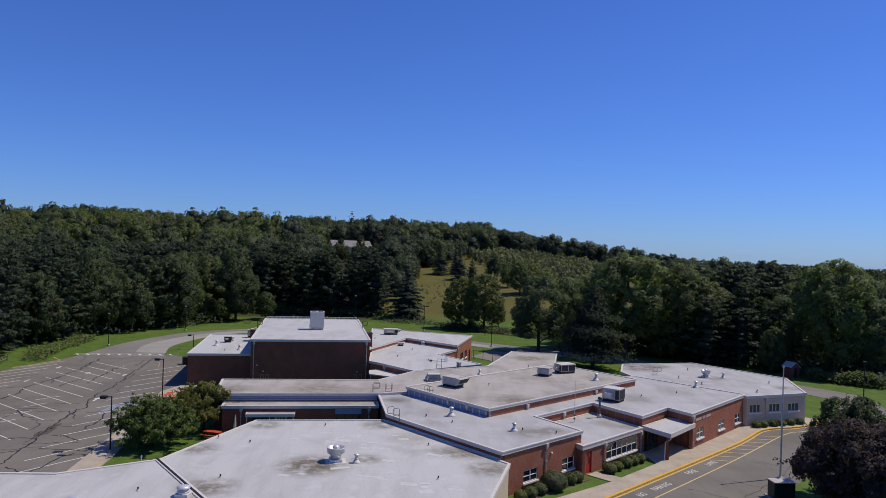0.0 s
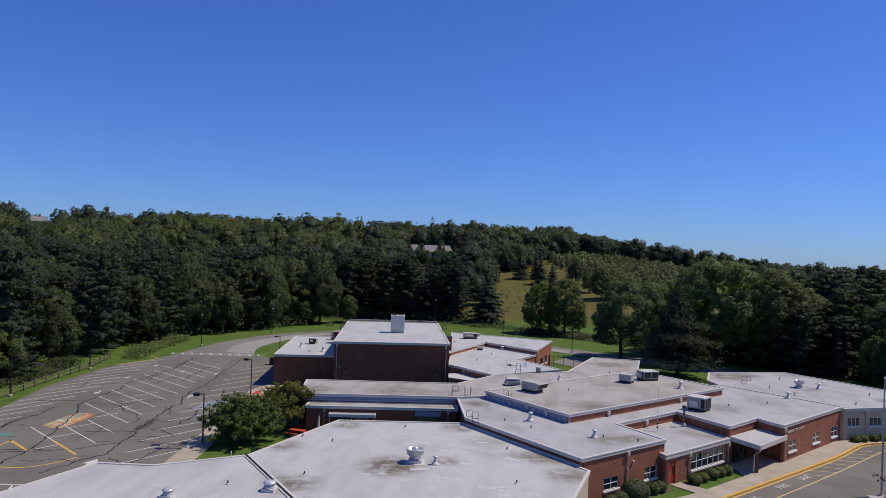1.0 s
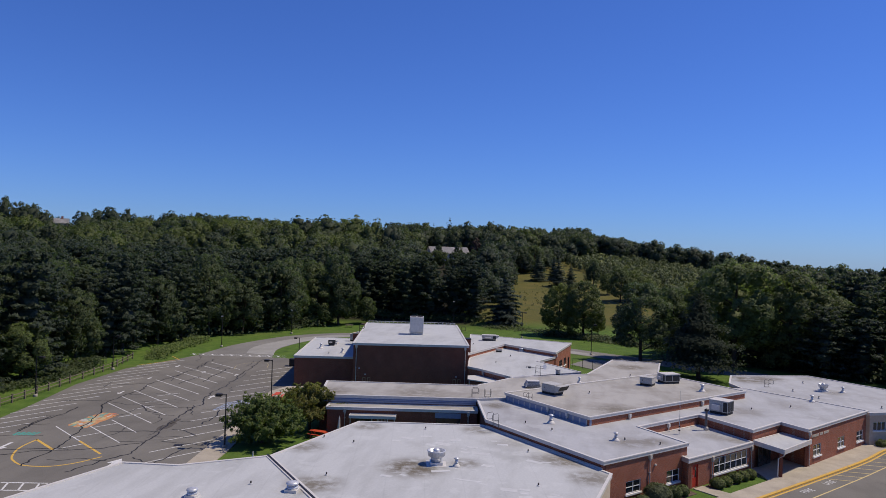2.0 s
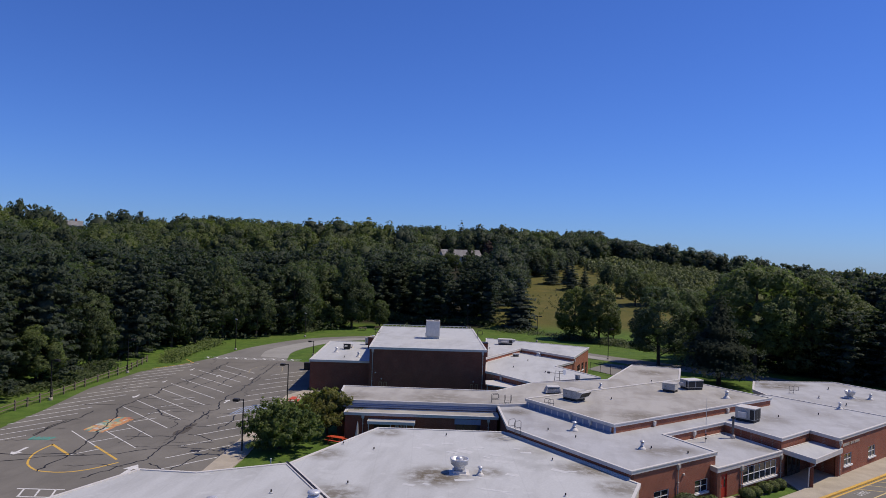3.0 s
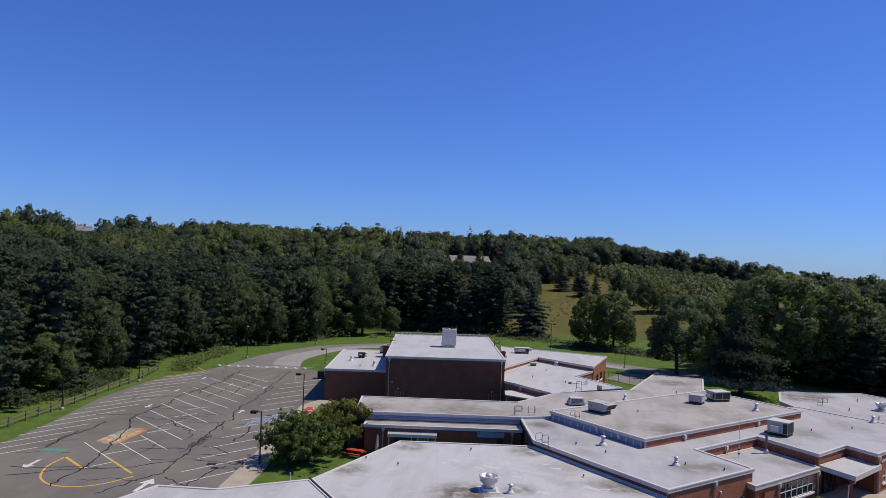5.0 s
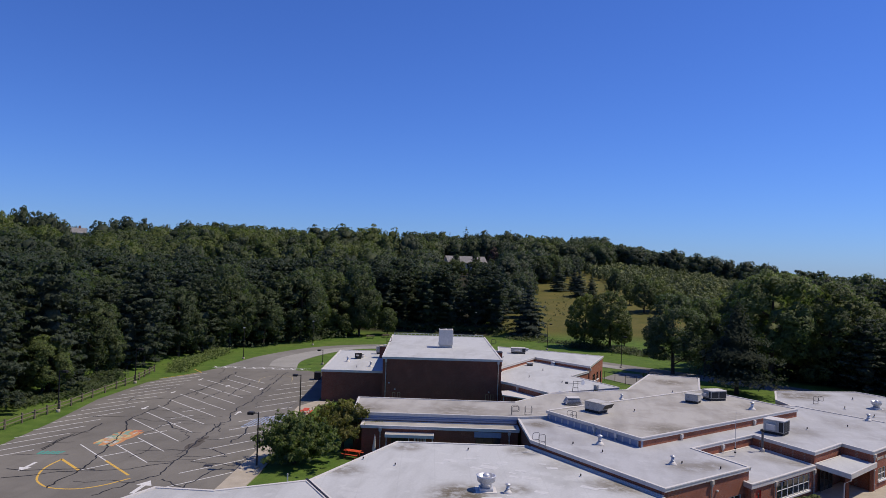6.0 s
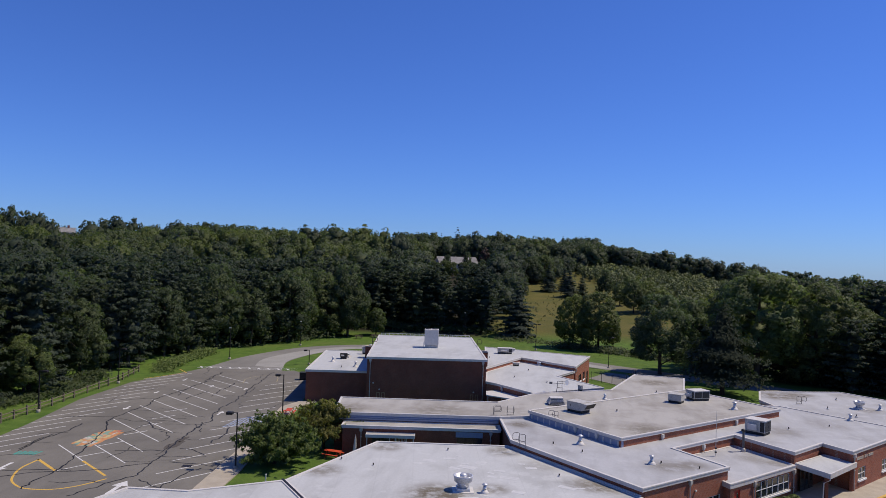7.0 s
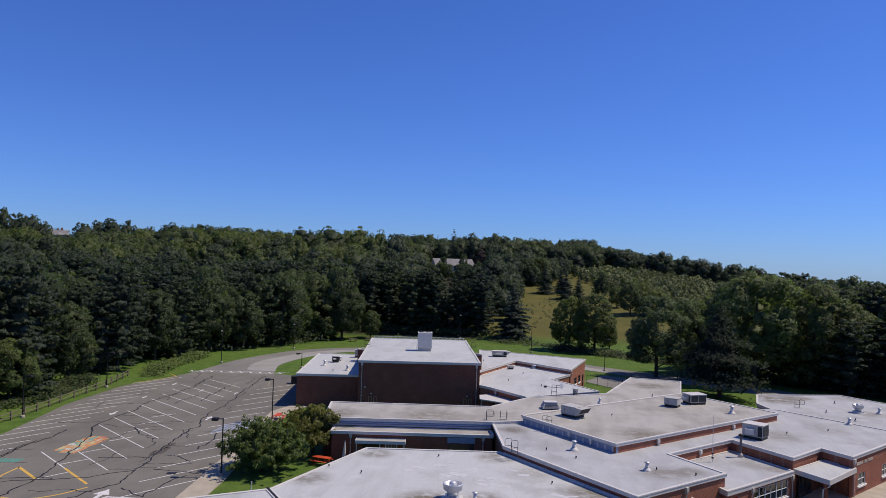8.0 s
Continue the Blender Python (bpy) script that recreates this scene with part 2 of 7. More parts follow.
WHITE_TRIM = plain("white_metal_trim", (0.62, 0.59, 0.54), 0.5, 0, 3.0, 0.10)
WHITE_WALL = plain("cream_wall", (0.55, 0.45, 0.335), 0.8, 0, 4.0, 0.12)
SILL_WHITE = plain("white_sill_paint", (0.78, 0.765, 0.73), 0.6, 0, 3.0, 0.08)
ROOF_PATCH = plain("roof_patch_sheet", (0.55, 0.55, 0.535), 0.7, 0, 2.5, 0.12)
BLUE_PANEL = plain("pale_blue_panel", (0.27, 0.31, 0.41), 0.5, 0, 4.0, 0.12)
DARK_METAL = plain("dark_metal", (0.025, 0.022, 0.02), 0.5)
GALV = plain("galvanised_steel", (0.66, 0.66, 0.66), 0.38, 0.35)
PIPE_TAN = plain("tan_pipe_paint", (0.55, 0.50, 0.43), 0.6)
SCRUB_LEAF = leaf_material("scrub_leaf", (0.100, 0.118, 0.044), (0.185, 0.200, 0.084), 0.09, 0.2, 0.2, True)
UNIT_GREY = plain("unit_grey_paint", (0.52, 0.50, 0.45), 0.5)
VENT_DARK = plain("louvre_dark", (0.035, 0.035, 0.035), 0.6)
BRONZE = plain("bronze_window_frame", (0.06, 0.045, 0.035), 0.5)
RED_PAINT = plain("red_paint", (0.48, 0.045, 0.025), 0.5)
TABLE_RED = plain("table_orange_red", (0.62, 0.09, 0.035), 0.55)
GLASS = glass_material()
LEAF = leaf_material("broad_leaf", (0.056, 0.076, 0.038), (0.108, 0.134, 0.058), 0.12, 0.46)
LEAF_FAR = leaf_material("woodland_leaf", (0.050, 0.066, 0.038), (0.088, 0.108, 0.052), 0.05, 0.40, 0.2, True)
NEEDLE = leaf_material("needle", (0.042, 0.057, 0.038), (0.098, 0.118, 0.078), 0.5, 0.42, 0.5, shine=0.16)
LEAF_LIGHT = leaf_material("light_leaf", (0.074, 0.096, 0.034), (0.158, 0.180, 0.064), 0.4, 0.40)
MAPLE_LEAF = leaf_material("maple_leaf", (0.060, 0.086, 0.046), (0.124, 0.156, 0.080), 0.12, 0.45)
LAWN_LEAF = leaf_material("lawn_tree_leaf", (0.078, 0.106, 0.048), (0.164, 0.198, 0.082), 0.5, 0.48, 0.5, shine=0.36)
HEMLOCK = leaf_material("hemlock_needle", (0.032, 0.042, 0.024), (0.060, 0.072, 0.038), 0.12, 0.3, shine=0.08)
SHRUB_LEAF = leaf_material("shrub_leaf", (0.088, 0.112, 0.036), (0.175, 0.195, 0.068), 1.2, 0.35, 0.5)
OLIVE_LEAF = leaf_material("olive_leaf", (0.100, 0.112, 0.048), (0.190, 0.195, 0.090), 1.2, 0.25)
GARDEN_LEAF = leaf_material("garden_leaf", (0.082, 0.114, 0.044), (0.172, 0.205, 0.082), 0.6, 0.50, 0.5)
RUST_LEAF = leaf_material("rusty_leaf", (0.110, 0.114, 0.038), (0.230, 0.210, 0.074), 0.6, 0.50, 0.5)
VINE_LEAF = leaf_material("vine_leaf", (0.096, 0.134, 0.036), (0.190, 0.235, 0.070), 0.4, 0.40, 0.45)
HOOP_GREY = plain("hoop_grey_steel", (0.16, 0.155, 0.15), 0.5, 0.3)
LEAF_PURPLE = leaf_material("purple_leaf", (0.048, 0.031, 0.032), (0.110, 0.074, 0.070), 0.5, 0.35, 0.5)
BARK = plain("bark", (0.085, 0.065, 0.048), 0.95, 0, 5.0, 0.5)
WOOD = plain("weathered_wood", (0.20, 0.165, 0.12), 0.9, 0, 5.0, 0.4)
WHITE_LINE = worn_paint("white_line_paint", (0.62, 0.61, 0.58), (0.17, 0.165, 0.155), 0.40)
YELLOW_LINE = worn_paint("yellow_line_paint", (0.62, 0.38, 0.07), (0.17, 0.165, 0.155), 0.40)
PALE_YELLOW = worn_paint("pale_yellow_paint", (0.60, 0.46, 0.20), (0.17, 0.16, 0.145), 0.36)
FADED_YELLOW = worn_paint("faded_yellow_paint", (0.42, 0.33, 0.16), (0.17, 0.165, 0.15), 0.5)
TAR = plain("tar_sealant", (0.022, 0.021, 0.020), 0.6)


# ---- building blocks ----
def mesh_of(name, bm):
    me = bpy.data.meshes.new(name)
    bm.normal_update()
    bm.to_mesh(me)
    bm.free()
    return me


def part(name, bm, material, parent=None, label=""):
    """A bmesh as one mesh object, under a thing or a part if one is given."""
    me = mesh_of(name, bm)
    me.materials.append(material)
    ob = new(name, me)
    if parent is not None:
        ob.parent = parent
    return tagged(ob, label)


def thing(name, m, label, category, group="", kind=""):
    e = new(name)
    e.empty_display_size = 0.3
    e.matrix_world = m
    return tagged(e, label, category, group, kind)


def box_into(bm, x0, x1, y0, y1, z0, z1, m=None, bevel=0.0):
    made = bmesh.ops.create_cube(bm, size=1.0)["verts"]
    for v in made:
        v.co = Vector((x0 + (v.co.x + 0.5) * (x1 - x0), y0 + (v.co.y + 0.5) * (y1 - y0), z0 + (v.co.z + 0.5) * (z1 - z0)))
    if bevel:
        edges = list({e for v in made for e in v.link_edges})
        made = list({v for f in bmesh.ops.bevel(bm, geom=edges, offset=bevel, segments=1, affect="EDGES")["faces"] for v in f.verts} | {v for v in made if v.is_valid})
    if m is not None:
        for v in made:
            v.co = m @ v.co
    return made


def box(x0, x1, y0, y1, z0, z1, bevel=0.0):
    bm = bmesh.new()
    box_into(bm, x0, x1, y0, y1, z0, z1, None, bevel)
    return bm


def tube_into(bm, points, radii, sides=8, cap=True):
    """A round tube along points; radii one value or one a point."""
    if isinstance(radii, (int, float)):
        radii = [radii] * len(points)
    rings = []
    for k, p in enumerate(points):
        p = Vector(p)
        a = Vector(points[max(k - 1, 0)])
        b = Vector(points[min(k + 1, len(points) - 1)])
        d = (b - a).normalized()
        side = d.orthogonal().normalized() if abs(d.z) < 0.9 else Vector((1, 0, 0))
        side = (side - d * side.dot(d)).normalized()
        up = d.cross(side)
        rings.append([bm.verts.new(p + (side * math.cos(2 * math.pi * j / sides) + up * math.sin(2 * math.pi * j / sides)) * radii[k]) for j in range(sides)])
    for r0, r1 in zip(rings, rings[1:]):
        for j in range(sides):
            bm.faces.new((r0[j], r0[(j + 1) % sides], r1[(j + 1) % sides], r1[j]))
    if cap:
        bm.faces.new(rings[0][::-1])
        bm.faces.new(rings[-1])


def tube(points, radii, sides=8):
    bm = bmesh.new()
    tube_into(bm, points, radii, sides)
    return bm


def lathe(profile, sides=16):
    """A turned shape from (radius, z) pairs."""
    bm = bmesh.new()
    rings = []
    for r, z in profile:
        r = max(r, 0.004)
        rings.append([bm.verts.new((r * math.cos(2 * math.pi * k / sides), r * math.sin(2 * math.pi * k / sides), z)) for k in range(sides)])
    for r0, r1 in zip(rings, rings[1:]):
        for k in range(sides):
            f = bm.faces.new((r0[k], r0[(k + 1) % sides], r1[(k + 1) % sides], r1[k]))
            f.smooth = True
    bm.faces.new(rings[0][::-1])
    bm.faces.new(rings[-1])
    return bm


def prism(poly, z0, z1):
    bm = bmesh.new()
    low = [bm.verts.new((x, y, z0)) for x, y in poly]
    high = [bm.verts.new((x, y, z1)) for x, y in poly]
    n = len(poly)
    top = bm.faces.new(high)
    bottom = bm.faces.new(low[::-1])
    for k in range(n):
        bm.faces.new((low[k], low[(k + 1) % n], high[(k + 1) % n], high[k]))
    bm.normal_update()
    bmesh.ops.triangulate(bm, faces=[top, bottom])
    return bm


def offset_poly(poly, d):
    """The outline moved outwards by d (counter-clockwise outline)."""
    out = []
    n = len(poly)
    for k in range(n):
        p0, p1, p2 = Vector(poly[k - 1]), Vector(poly[k]), Vector(poly[(k + 1) % n])
        a, b = (p1 - p0).normalized(), (p2 - p1).normalized()
        na, nb = Vector((a.y, -a.x)), Vector((b.y, -b.x))
        m = (na + nb).normalized()
        out.append(tuple(p1 + m * (d / max(m.dot(na), 0.35))))
    return out


def ring(poly, inner, outer, z0, z1):
    """A band of rectangular section that runs round an outline."""
    a, b = offset_poly(poly, outer), offset_poly(poly, inner)
    bm = bmesh.new()
    n = len(poly)
    rows = [[bm.verts.new((x, y, z)) for x, y in pts] for pts, z in ((a, z0), (a, z1), (b, z1), (b, z0))]
    for k in range(n):
        j = (k + 1) % n
        for q in range(4):
            r0, r1 = rows[q], rows[(q + 1) % 4]
            bm.faces.new((r0[k], r0[j], r1[j], r1[k]))
    return bm


def along(p0, p1):
    """The frame of a wall from p0 to p1: x along it, y into the building, z up."""
    d = math.degrees(math.atan2(p1[1] - p0[1], p1[0] - p0[0]))
    return pose(p0[0], p0[1], 0, 0, 0, d)


def wall_mesh(length, z1, openings, thick=0.3, z0=-0.4):
    """A straight wall with openings (s0, s1, z0, z1) that go right through it."""
    xs = sorted({0.0, length, *[o[0] for o in openings], *[o[1] for o in openings]})
    zs = sorted({z0, z1, *[o[2] for o in openings], *[o[3] for o in openings]})
    bm = bmesh.new()
    for xa, xb in zip(xs, xs[1:]):
        for za, zb in zip(zs, zs[1:]):
            mx, mz = (xa + xb) / 2, (za + zb) / 2
            if not any(o[0] < mx < o[1] and o[2] < mz < o[3] for o in openings):
                box_into(bm, xa, xb, 0, thick, za, zb)
    bmesh.ops.remove_doubles(bm, verts=bm.verts, dist=0.0005)
    bm.verts.index_update()
    seen = {}
    for f in list(bm.faces):
        seen.setdefault(tuple(sorted(v.index for v in f.verts)), []).append(f)
    bmesh.ops.delete(bm, geom=[f for fs in seen.values() if len(fs) > 1 for f in fs], context="FACES_ONLY")
    return bm


def window_unit(wing, m, s0, s1, z0, z1, columns=2, rows=2, frame_material=None, sill=True, blinds=0.0):
    """A window in its opening: frame with mullions, panes of glass, and a sill."""
    fm = frame_material or BRONZE
    w, h = s1 - s0, z1 - z0
    bm = bmesh.new()
    t = 0.05
    for xa, xb in ((0, t), (w - t, w)):
        box_into(bm, xa, xb, 0.04, 0.14, 0, h)
    for za, zb in ((0, t), (h - t, h)):
        box_into(bm, t, w - t, 0.04, 0.14, za, zb)
    for c in range(1, columns):
        box_into(bm, w * c / columns - 0.03, w * c / columns + 0.03, 0.045, 0.135, t, h - t)
    for r in range(1, rows):
        box_into(bm, t, w - t, 0.05, 0.13, h * r / rows - 0.025, h * r / rows + 0.025)
    win = part("window", bm, fm, wing)
    win.matrix_basis = m @ pose(s0, 0, z0)
    for c in range(columns):
        for r in range(rows):
            p = part("pane", box(w * c / columns + 0.03, w * (c + 1) / columns - 0.03, 0.095, 0.105, h * r / rows + 0.03, h * (r + 1) / rows - 0.03), GLASS, win)
    if blinds:
        part("blind", box(0.06, w - 0.06, 0.24, 0.26, h * (1 - blinds), h - 0.04), WHITE_TRIM, win, "pale window blind, half drawn")
    if sill:
        part("sill", box(-0.10, w + 0.10, -0.12, 0.12, -0.16, 0.0, 0.01), SILL_WHITE, win, "white window sill")
    return win


def wing_block(name, poly, z, label, walls=None, fascia=0.26, roof=None, openings=None, trim=None, overhang=0.12, kerb=0.07, thick=0.3, skip=()):
    """A flat-roofed wing: a wall along each side, a roof slab and a metal edge round it. Returns the thing and the frame of each wall."""
    w = thing(name, Matrix.Identity(4), label, "building wing", "school building wings")
    openings = openings or {}
    frames = {}
    n = len(poly)
    for k in range(n):
        p0, p1 = poly[k], poly[(k + 1) % n]
        m = along(p0, p1)
        frames[k] = m
        if k in skip:
            continue
        ob = part("wall", wall_mesh(math.dist(p0, p1), z - 0.26, openings.get(k, [])), (walls or {}).get(k, (walls or {}).get("all", BRICK)), w)
        ob.matrix_basis = m
    part("roof", prism(offset_poly(poly, overhang - 0.05), z - 0.255, z), roof or ROOF_WHITE, w)
    part("roof_edge", ring(poly, overhang - 0.22, overhang, z - fascia, z + kerb), trim or WHITE_TRIM, w, "white metal roof edge")
    part("edge_lip", ring(poly, overhang - 0.215, overhang + 0.035, z + kerb - 0.085, z + kerb + 0.006), trim or WHITE_TRIM, w, "white metal drip lip")
    return w, frames


# ---- ground ----
def smooth(a, b, v):
    t = np.clip((v - a) / (b - a), 0, 1)
    return t * t * (3 - 2 * t)


def land(x, y):
    """Height of the ground: level round the school, a hill behind it and to its west that falls away eastwards."""
    x, y = np.asarray(x, float), np.asarray(y, float)
    back = y - 190.0
    west = (-82.0 - x) * 0.85
    d = 0.5 * (back + west + np.sqrt((back - west) ** 2 + 900.0))
    d = 0.5 * (d + np.sqrt(d * d + 300.0)) - 4.0
    d = np.maximum(d, 0)
    hill = 62.0 * (1 - np.exp(-d * 0.118 * (1 + 0.13 * smooth(60, 150, -x)) / 62.0))
    hill = hill * (1 - 0.98 * smooth(5, 190, x)) * (1 - 0.55 * smooth(420, 1100, np.hypot(x, y)))
    hill = hill + 5.0 * smooth(240, 320, np.hypot(x, y)) * smooth(70, 110, -x) * (1 - 0.6 * smooth(185, 215, -x)) * (1 - smooth(420, 900, np.hypot(x, y)))
    flat = smooth(186, 215, y) + smooth(78, 100, -x)
    roll = 0.9 * np.sin(x * 0.021 + 1.3) * np.sin(y * 0.017) * np.clip(flat, 0, 1)
    away = np.hypot(x, y)
    far = 18.0 * smooth(900, 1500, away) * (1 - smooth(1750, 2600, away)) * (0.95 + 0.22 * np.sin(x * 0.0041 + 0.4) + 0.08 * np.sin(x * 0.013))
    return np.maximum(hill + roll, 0) * np.clip(flat, 0, 1) + far - 20.0 * smooth(170, 560, x) * smooth(150, 260, y) - 0.02


def grid_axis(lo, hi, step, far, growth):
    a = list(np.arange(lo, hi + 0.1, step))
    s = step
    while a[-1] < far:
        s *= growth
        a.append(a[-1] + s)
    s = step
    while a[0] > -far:
        s *= growth
        a.insert(0, a[0] - s)
    return np.array(a)


def sheet(name, xs, ys, height, material):
    gx, gy = np.meshgrid(xs, ys)
    gz = height(gx, gy)
    verts = np.stack([gx, gy, gz], -1).reshape(-1, 3)
    nx, ny = len(xs), len(ys)
    i = (np.arange(ny - 1)[:, None] * nx + np.arange(nx - 1)[None]).reshape(-1)
    faces = np.stack([i, i + 1, i + nx + 1, i + nx], -1)
    me = bpy.data.meshes.new(name)
    me.from_pydata(verts.tolist(), [], faces.tolist())
    me.materials.append(material)
    me.shade_smooth()
    return new(name, me)


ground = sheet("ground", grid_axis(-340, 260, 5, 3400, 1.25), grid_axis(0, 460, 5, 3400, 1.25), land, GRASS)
tagged(ground, "mown green lawn rising into an unmown yellow-green hill meadow", "ground", kind="structure")

LOT = [(-28.5, 20), (-31.2, 52), (-33.0, 66), (-38.6, 95.5), (-37.8, 101.0), (-42.3, 123.6), (-49.3, 126.8), (-65.8, 123.8), (-66.3, 119.6), (-68.9, 106.4),
       (-67.3, 91.9), (-63.2, 77.5), (-60.8, 66.6), (-57.0, 48), (-50, 20)]
LOT = LOT[::-1]
lot_poly = LOT if sum(a[0] * b[1] - b[0] * a[1] for a, b in zip(LOT, LOT[1:] + LOT[:1])) > 0 else LOT[::-1]
lot = part("parking_lot", prism(lot_poly, -0.3, 0.0), ASPHALT)
tagged(lot, "cracked grey asphalt parking lot with worn painted lines", "parking lot", kind="structure")


def ribbon(name, left, right, z, material, label, category, thick=0.3):
    poly = list(left) + list(right)[::-1]
    area = sum(a[0] * b[1] - b[0] * a[1] for a, b in zip(poly, poly[1:] + poly[:1]))
    ob = part(name, prism(poly if area > 0 else poly[::-1], z - thick, z), material)
    return tagged(ob, label, category, kind="structure")


def arc_points(points, step=2.5):
    """A smooth line (Catmull-Rom) through a few points."""
    out = []
    P = [Vector(p) for p in points]
    P = [P[0] * 2 - P[1]] + P + [P[-1] * 2 - P[-2]]
    for k in range(1, len(P) - 2):
        n = max(2, int((P[k + 1] - P[k]).length / step))
        for j in range(n):
            t = j / n
            a, b, c, d = P[k - 1], P[k], P[k + 1], P[k + 2]
            q = 0.5 * ((2 * b) + (c - a) * t + (2 * a - 5 * b + 4 * c - d) * t * t + (3 * b - a - 3 * c + d) * t ** 3)
            out.append(tuple(q))
    out.append(tuple(points[-1]))
    return out


ribbon("road", arc_points([(-65.7, 123.9), (-66.0, 131), (-65.6, 142.9), (-61.0, 160.0), (-51.5, 170.5), (-38, 175.0), (-20, 174), (0, 166), (12, 158.5), (24, 151.0), (40, 141), (58, 122), (66, 112)]),
       arc_points([(-51.6, 126.4), (-53.6, 132), (-55.2, 140.0), (-53.8, 153.0), (-49.5, 162.0), (-37.5, 167.0), (-21, 166.5), (-3, 159.5), (8, 152.5), (19, 145.5), (34, 136), (53, 117), (60, 107.5)]),
       0.004, ROAD, "pale worn asphalt service road curving round the school", "road")
ribbon("road", arc_points([(-58.4, 129.8), (-60.4, 136.0), (-60.8, 143.0), (-57.6, 157.0), (-50.6, 166.6), (-38, 171.4), (-20, 170.6), (-1, 163), (10, 155.6)]),
       arc_points([(-52.6, 129.6), (-53.9, 133.0), (-55.5, 140.0), (-54.1, 153.0), (-49.6, 162.3), (-37.6, 167.3), (-21, 166.8), (-2.8, 159.8), (8.2, 152.8)]),
       0.010, PALE_ROAD, "paler resurfaced strip along the service road", "road", 0.02)
ribbon("road", arc_points([(10.3, 55.1), (23.3, 69.0), (33.8, 80.4), (39.0, 86.9), (45.5, 90.3), (51.4, 95), (60, 107.5)]),
       arc_points([(17.5, 47.0), (31.2, 62.5), (40.5, 73.0), (48, 81.0), (56.0, 88), (62, 97), (66, 112)]), 0.0, ASPHALT,
       "dark grey asphalt fire lane along the school front", "road")
KERB = arc_points([(10.6, 54.8), (23.6, 68.7), (34.1, 80.1), (39.3, 86.6), (42.0, 88.2), (45.9, 89.8), (50.6, 94.2)], 1.5)
ribbon("pavement", KERB, [(8.6, 57.2), (16.7, 64.4), (22.6, 70.9), (21.9, 74.5), (26.0, 79.6), (27.7, 77.15), (38.1, 89.4), (44.8, 91.3), (48.5, 95.0)], 0.10, CONCRETE,
       "pale concrete pavement beside the brick entrance front", "pavement")
ribbon("pavement", [(-29.6, 58), (-30.7, 66.5), (-32.2, 74.0), (-35.2, 90.0), (-36.6, 97.0), (-35.5, 100.9)],
       [(-31.9, 58), (-33.2, 66.2), (-34.5, 74.0), (-37.4, 88.5), (-38.9, 96.0), (-37.9, 100.8)], 0.10, CONCRETE, "pale concrete footpath beside the parking lot", "pavement")

# ---- school wings ----
NEAR = [(-21.5, 55.35), (-11.8, 43.6), (1.8, 35.8), (5.1, 49.7), (6.87, 58.05), (-5.25, 71.45), (-17.75, 69.25)]
near_wing, near_f = wing_block("classroom_wing", NEAR, 3.2, "low hexagonal classroom wing with a stained white membrane roof", {"all": WHITE_WALL}, skip=(0,))
NEAR_LEFT = [(-34.1, 42.85), (-36.0, 35.5), (-7.6, 33.6), (-12.1, 43.4), (-21.75, 55.25), (-27.5, 50.95), (-32.08, 50.45)]
left_wing, left_f = wing_block("classroom_wing", NEAR_LEFT, 3.18, "low classroom wing with a plain white membrane roof", {"all": WHITE_WALL})

MAIN = [(-6.9, 81.1), (-4.8, 71.15), (6.35, 59.05), (14.4, 67.4), (10.4, 72.75), (17.8, 80.75), (22.0, 74.9), (26.0, 79.7), (27.9, 76.9), (38.3, 89.2), (27.2, 99.65), (2, 88)]
MAIN_OPEN = {2: [(2.95, 4.95, 0.65, 1.72), (8.6, 10.5, 0.63, 1.77)], 8: [(1.4, 3.3, 0.88, 2.08), (7.65, 9.55, 0.8, 1.98), (13.0, 14.9, 0.72, 1.9)]}
# walls 0 and 1 take the darker brick: their shade put into the colour
main_wing, main_f = wing_block("main_wing", MAIN, 3.9, "red brick main wing with a pale grey-white flat roof", {"all": BRICK, 0: BRICK_SHADED, 1: BRICK_SHADED}, openings=MAIN_OPEN, roof=ROOF_GREY)
FAR = [(38.35, 88.6), (47.35, 92.4), (49.7, 103.5), (40.0, 115.2), (27.9, 111.3), (26.15, 104.1), (27.1, 99.8)]
FAR_OPEN = {0: [(0.5, 2.25, 1.72, 2.72), (3.7, 5.45, 1.68, 2.68), (6.85, 8.65, 1.62, 2.62)]}
far_wing, far_f = wing_block("classroom_wing", FAR, 3.78, "cream-walled classroom wing with a pale flat roof", {"all": WHITE_WALL}, openings=FAR_OPEN, roof=ROOF_GREY)
UPPER = [(-3.65, 81.5), (5.6, 71.6), (25.4, 92.5), (16.15, 102.4)]
upper_wing, upper_f = wing_block("raised_hall", UPPER, 4.78, "raised hall with a tan gravelled flat roof and white edge", {"all": BRICK, 0: BLUE_PANEL}, roof=ROOF_TAN, fascia=0.24, trim=WHITE_TRIM)
CORR = [(-24.75, 77.0), (-6.9, 80.35), (-3.75, 81.9), (16.0, 102.6), (18.3, 117.8), (11.0, 118.8), (6.45, 102.8), (-3.85, 96.0), (-7.9, 88.6), (-26.7, 85.3)]
corr_wing, corr_f = wing_block("corridor_wing", CORR, 4.1, "long corridor wing with a dirty tan flat roof", {"all": BRICK_SHADED}, roof=ROOF_TAN)
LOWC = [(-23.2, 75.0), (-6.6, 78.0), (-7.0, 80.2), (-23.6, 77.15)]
low_corr, low_f = wing_block("corridor_annex", LOWC, 3.2, "low flat-roofed annex along the corridor, in shade", {"all": BRICK_SHADED}, roof=ROOF_TAN, fascia=0.24,
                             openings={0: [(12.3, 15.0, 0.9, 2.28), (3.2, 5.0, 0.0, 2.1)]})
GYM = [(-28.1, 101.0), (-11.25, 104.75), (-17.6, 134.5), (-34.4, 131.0)]
